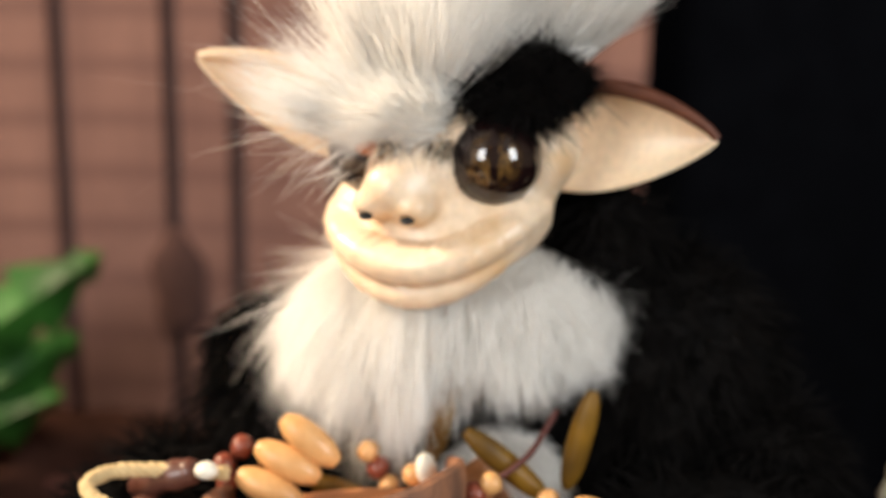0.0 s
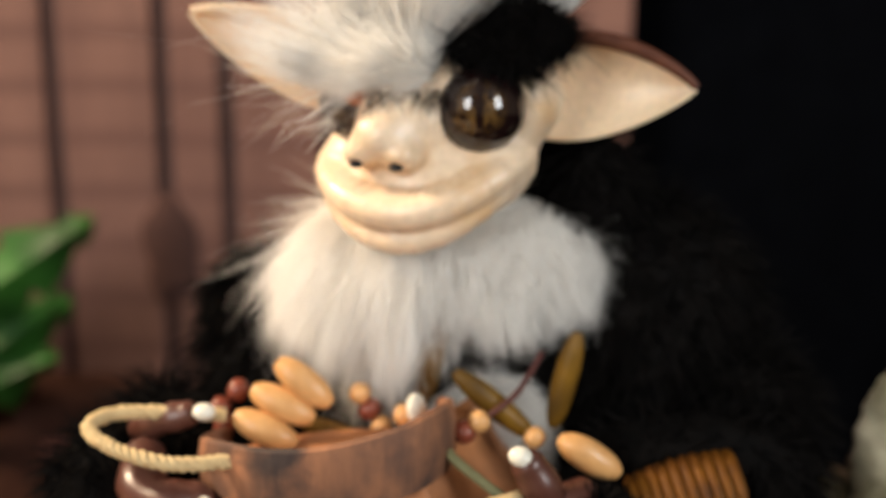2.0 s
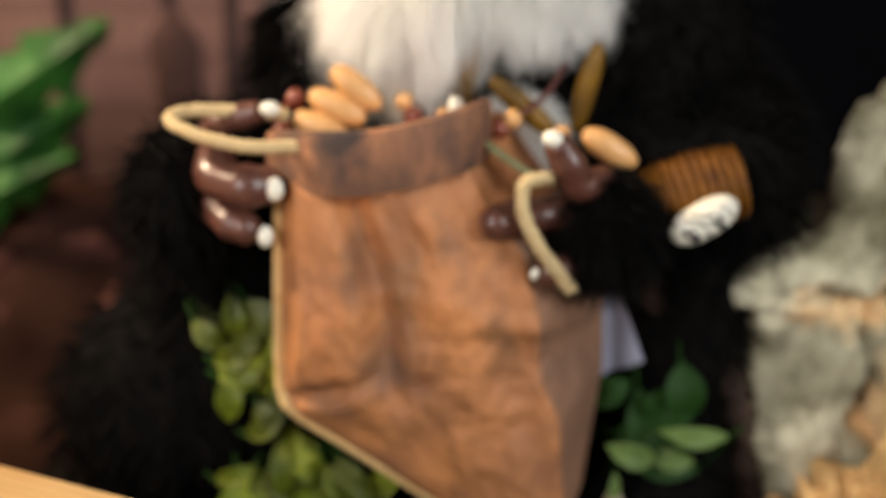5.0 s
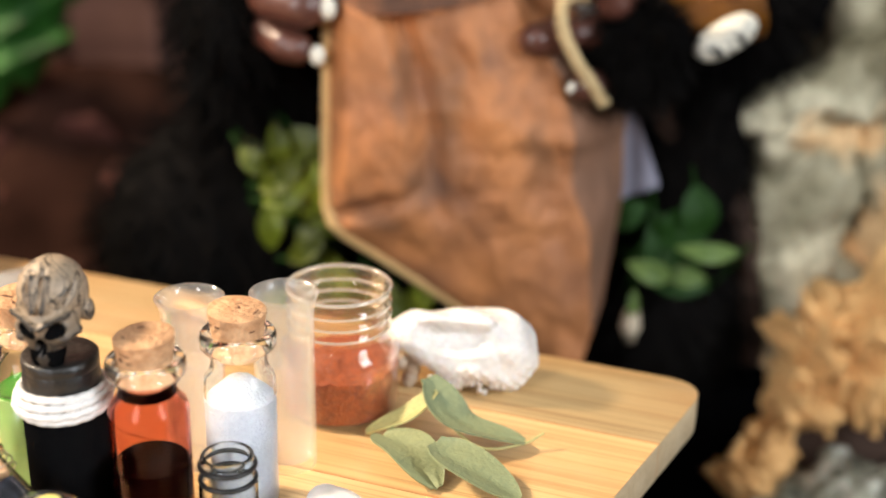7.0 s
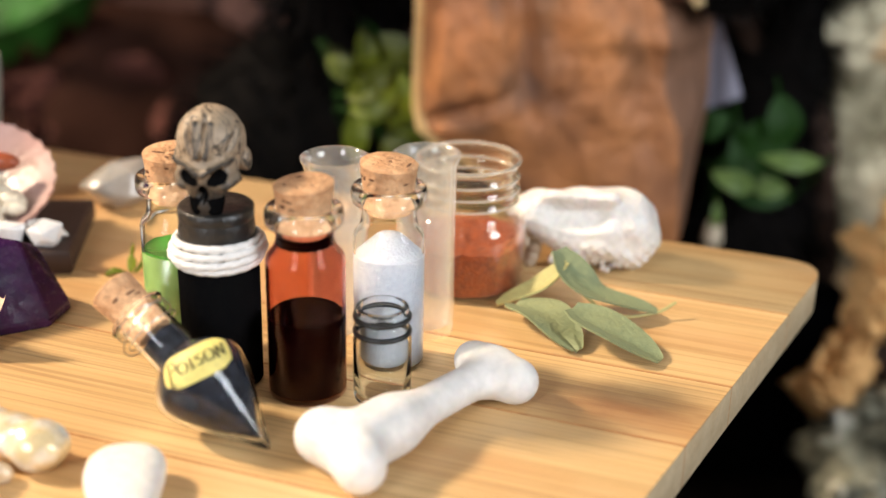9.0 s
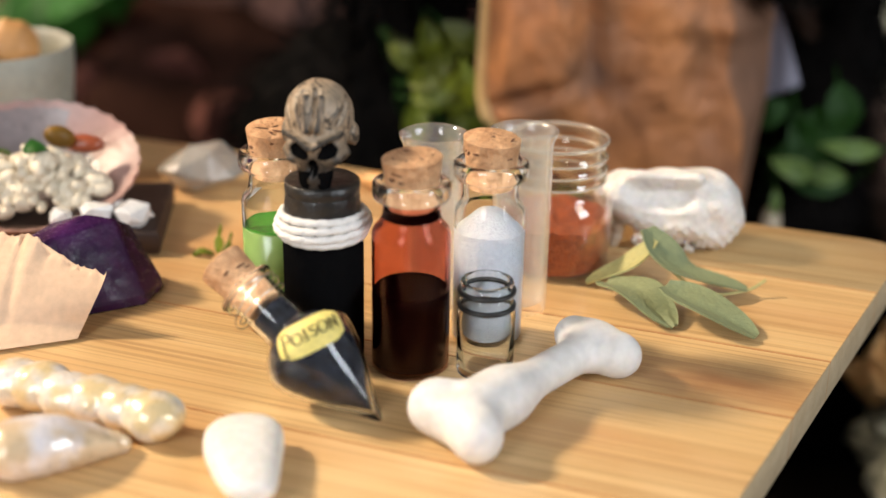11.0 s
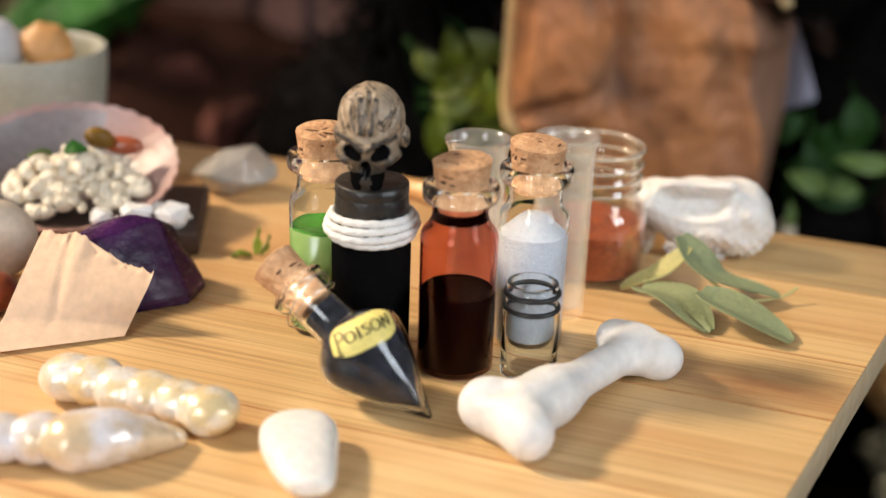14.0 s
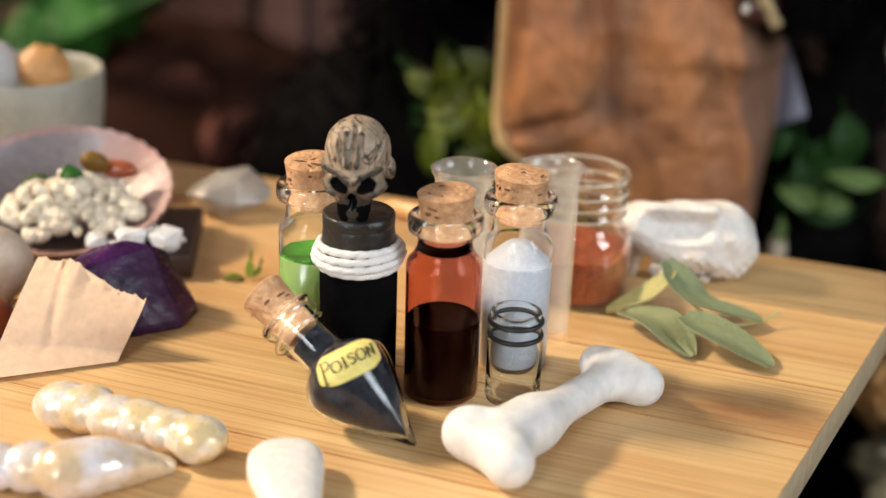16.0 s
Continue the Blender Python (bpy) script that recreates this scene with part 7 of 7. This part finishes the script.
def holly():
    """Broad green leaves with pointed lobes, before the boards."""
    b = root("leafy_branch", None, "branch of broad green lobed leaves before the boards", "plant")
    for c, e, w in (((-0.335, 0.700, -0.028), (-0.198, 0.690, 0.064), 0.060), ((-0.335, 0.705, -0.060), (-0.213, 0.690, 0.016), 0.056), ((-0.345, 0.690, -0.074), (-0.222, 0.684, -0.016), 0.050)):
        c, e = np.asarray(c), np.asarray(e)
        s = np.linspace(0, 1, 60)
        t = unit(e - c)
        up = unit(np.cross((0, 1, 0), t))
        lob = 0.55 + 0.45 * (1 - (s * 4.5) % 1.0) ** 0.8
        wd = w * 0.5 * np.sin(np.pi * np.clip(s, 0.02, 0.99) ** 0.8) ** 0.7 * lob
        v = np.linspace(-1, 1, 9)
        P = (c + np.multiply.outer(s, e - c))[:, None] + (wd[:, None] * v)[..., None] * up + np.array([0, 1, 0]) * (0.012 * np.abs(v)[None, :, None] + 0.006 * np.sin(s * 9)[:, None, None])
        part("leaf", Shape().grid(np.concatenate([P, (P + (0, 0.001, 0))[:, ::-1]], 1), True, 0, True), leaf_green, b)
    part("stem", Shape().tube(arc([(-0.365, 0.700, GROUND), (-0.360, 0.694, -0.10), (-0.340, 0.700, -0.06), (-0.330, 0.702, -0.01)], 12), 0.003, 8), leaf_dark, b)


holly()


# ---- driftwood ----
def rough_log(path, radii, amp, freq, seed, segs=56, n=70, ridge=0.0, flat=1.0):
    p = arc(path, n)
    r = np.interp(np.linspace(0, 1, len(p)), np.linspace(0, 1, len(radii)), radii)
    t = unit(np.gradient(p, axis=0))
    a1 = unit(np.cross(t, (0.1, 1, 0.05)))
    a2 = np.cross(t, a1)
    a = np.linspace(0, 2 * np.pi, segs, endpoint=False)
    P = np.empty((len(p), segs, 3))
    for i in range(len(p)):
        for j, q in enumerate(a):
            w = np.cos(q) * a1[i] + flat * np.sin(q) * a2[i]
            base = p[i] + r[i] * w
            k = noise.fractal(Vector(base * freq) + Vector((seed, 0, 0)), 0.7, 2.1, 5) + ridge * abs(np.sin(q * 6 + seed))
            P[i, j] = base + amp * k * w
    return Shape().grid(P, True, 0, True)


log_root = root("bark_log", None, "pale lichen-covered bark log beside the doll", "log")
part("trunk", rough_log([(0.150, 0.420, 0.050), (0.138, 0.414, 0.016), (0.146, 0.406, -0.040), (0.156, 0.404, -0.080), (0.164, 0.402, GROUND)], [0.012, 0.032, 0.026, 0.026, 0.030], 0.009, 34, 1, 90, 90, ridge=0.12), lichen, log_root)
part("trunk", rough_log([(0.180, 0.412, 0.098), (0.188, 0.408, 0.030), (0.198, 0.404, -0.050), (0.200, 0.402, GROUND)], [0.014, 0.024, 0.026, 0.030], 0.007, 38, 6, 80, 90, ridge=0.10), lichen, log_root, "upright half of the log beyond a dark crack")
part("spur", rough_log([(0.162, 0.404, 0.020), (0.162, 0.402, 0.060), (0.160, 0.400, 0.092)], [0.013, 0.011, 0.007], 0.004, 70, 4, 28, 30), lichen, log_root, "upright pale spur of bark")
part("side_limb", rough_log([(0.170, 0.398, 0.040), (0.142, 0.386, 0.034), (0.102, 0.378, 0.022)], [0.016, 0.013, 0.007], 0.005, 60, 2, 36, 40), lichen, log_root)
thing("dark_root", rough_log([(0.068, 0.384, 0.046), (0.081, 0.380, 0.027), (0.097, 0.378, 0.009), (0.112, 0.380, -0.014), (0.124, 0.390, -0.045), (0.130, 0.396, -0.110), (0.130, 0.396, GROUND)], [0.005, 0.006, 0.0065, 0.007, 0.007, 0.008, 0.010], 0.003, 90, 15, 30, 60), root_hollow_brown, "dark red-brown root curving down beside the log", "root")
fung = root("bracket_fungus", None, "ragged tan dried fungus on the bark log", "fungus")
for path, rad, seed in (([(0.200, 0.360, -0.050), (0.170, 0.356, -0.052), (0.140, 0.352, -0.056)], [0.020, 0.021, 0.014], 3),
                        ([(0.150, 0.352, -0.060), (0.136, 0.346, -0.080), (0.120, 0.340, -0.100), (0.105, 0.334, -0.113)], [0.014, 0.012, 0.010, 0.006], 5),
                        ([(0.190, 0.348, -0.078), (0.165, 0.346, -0.072), (0.148, 0.346, -0.070)], [0.012, 0.011, 0.010], 7)):
    part("lobe", rough_log(path, rad, 0.014, 62, seed, 70, 80), tan_bark, fung)
for k in range(10):
    x = 0.138 + 0.006 * k
    part("frill", rough_log([(x, 0.344, -0.074), (x + 0.001, 0.341, -0.088 - 0.004 * (k % 3))], [0.0044, 0.0016], 0.0018, 160, k, 12, 8), tan_bark, fung)
# a dark solid whose colour stands for the shade in the hollow
thing("hollow_shade_fill", rough_log([(0.215, 0.385, -0.100), (0.170, 0.375, -0.108), (0.135, 0.372, -0.112)], [0.026, 0.026, 0.020], 0.006, 60, 9, 30, 24), root_hollow_brown, "dark solid put in for the shaded hollow under the fungus", "wood")
thing("lichen_stone", Shape().ball((0.152, 0.320, -0.136), (0.042, 0.034, 0.036), 70, 100, 0, rough=0.30, freq=52), stone_lichen, "grey-green lichen-crusted stone beside the board", "stone")
thing("lichen_stone", Shape().ball((0.128, 0.290, -0.154), (0.018, 0.018, 0.018), 40, 60, 0, rough=0.30, freq=80), stone_lichen, "small grey stone with pale lichen crust", "stone")

# ---- dark mound with bark chips behind the board ----
# ground cover, raised and darkened to stand in for shade on the wall's foot
def mound():
    x, y = np.meshgrid(np.linspace(-0.75, 0.0, 60), np.linspace(0.40, 0.80, 34))
    z = np.array([[GROUND + 0.004 + 0.110 * np.exp(-((a + 0.26) / 0.30) ** 2 - ((c - 0.745) / 0.075) ** 2) + 0.026 * noise.fractal(Vector((a * 11, c * 11, 1)), 0.8, 2, 4) for a, c in zip(ra, rc)] for ra, rc in zip(x, y)])
    P = np.stack([x, y, np.maximum(z, GROUND - 0.01)], -1)
    thing("soil_shade_mound", Shape().grid(P), litter, "low dark soil mound put in for shade at the foot of the boards", "soil", kind="structure")
    r = np.random.default_rng(12)
    for k in range(34):
        a, c = r.uniform(-0.42, -0.12), r.uniform(0.640, 0.705)
        h = GROUND + 0.010 + 0.110 * np.exp(-((a + 0.26) / 0.30) ** 2 - ((c - 0.745) / 0.075) ** 2)
        s = rough_log([(-0.019, 0, 0), (0, 0.002, 0.003), (0.019, 0, 0)], [0.005, 0.014, 0.005], 0.004, 120, k, 14, 10, flat=0.35)
        thing("bark_chip", s, chip_bark, "red-brown bark chip lying on the soil", "bark", pose(a, c, h, r.uniform(-40, 40), r.uniform(-30, 30), r.uniform(0, 180)), group="bark chips")


mound()
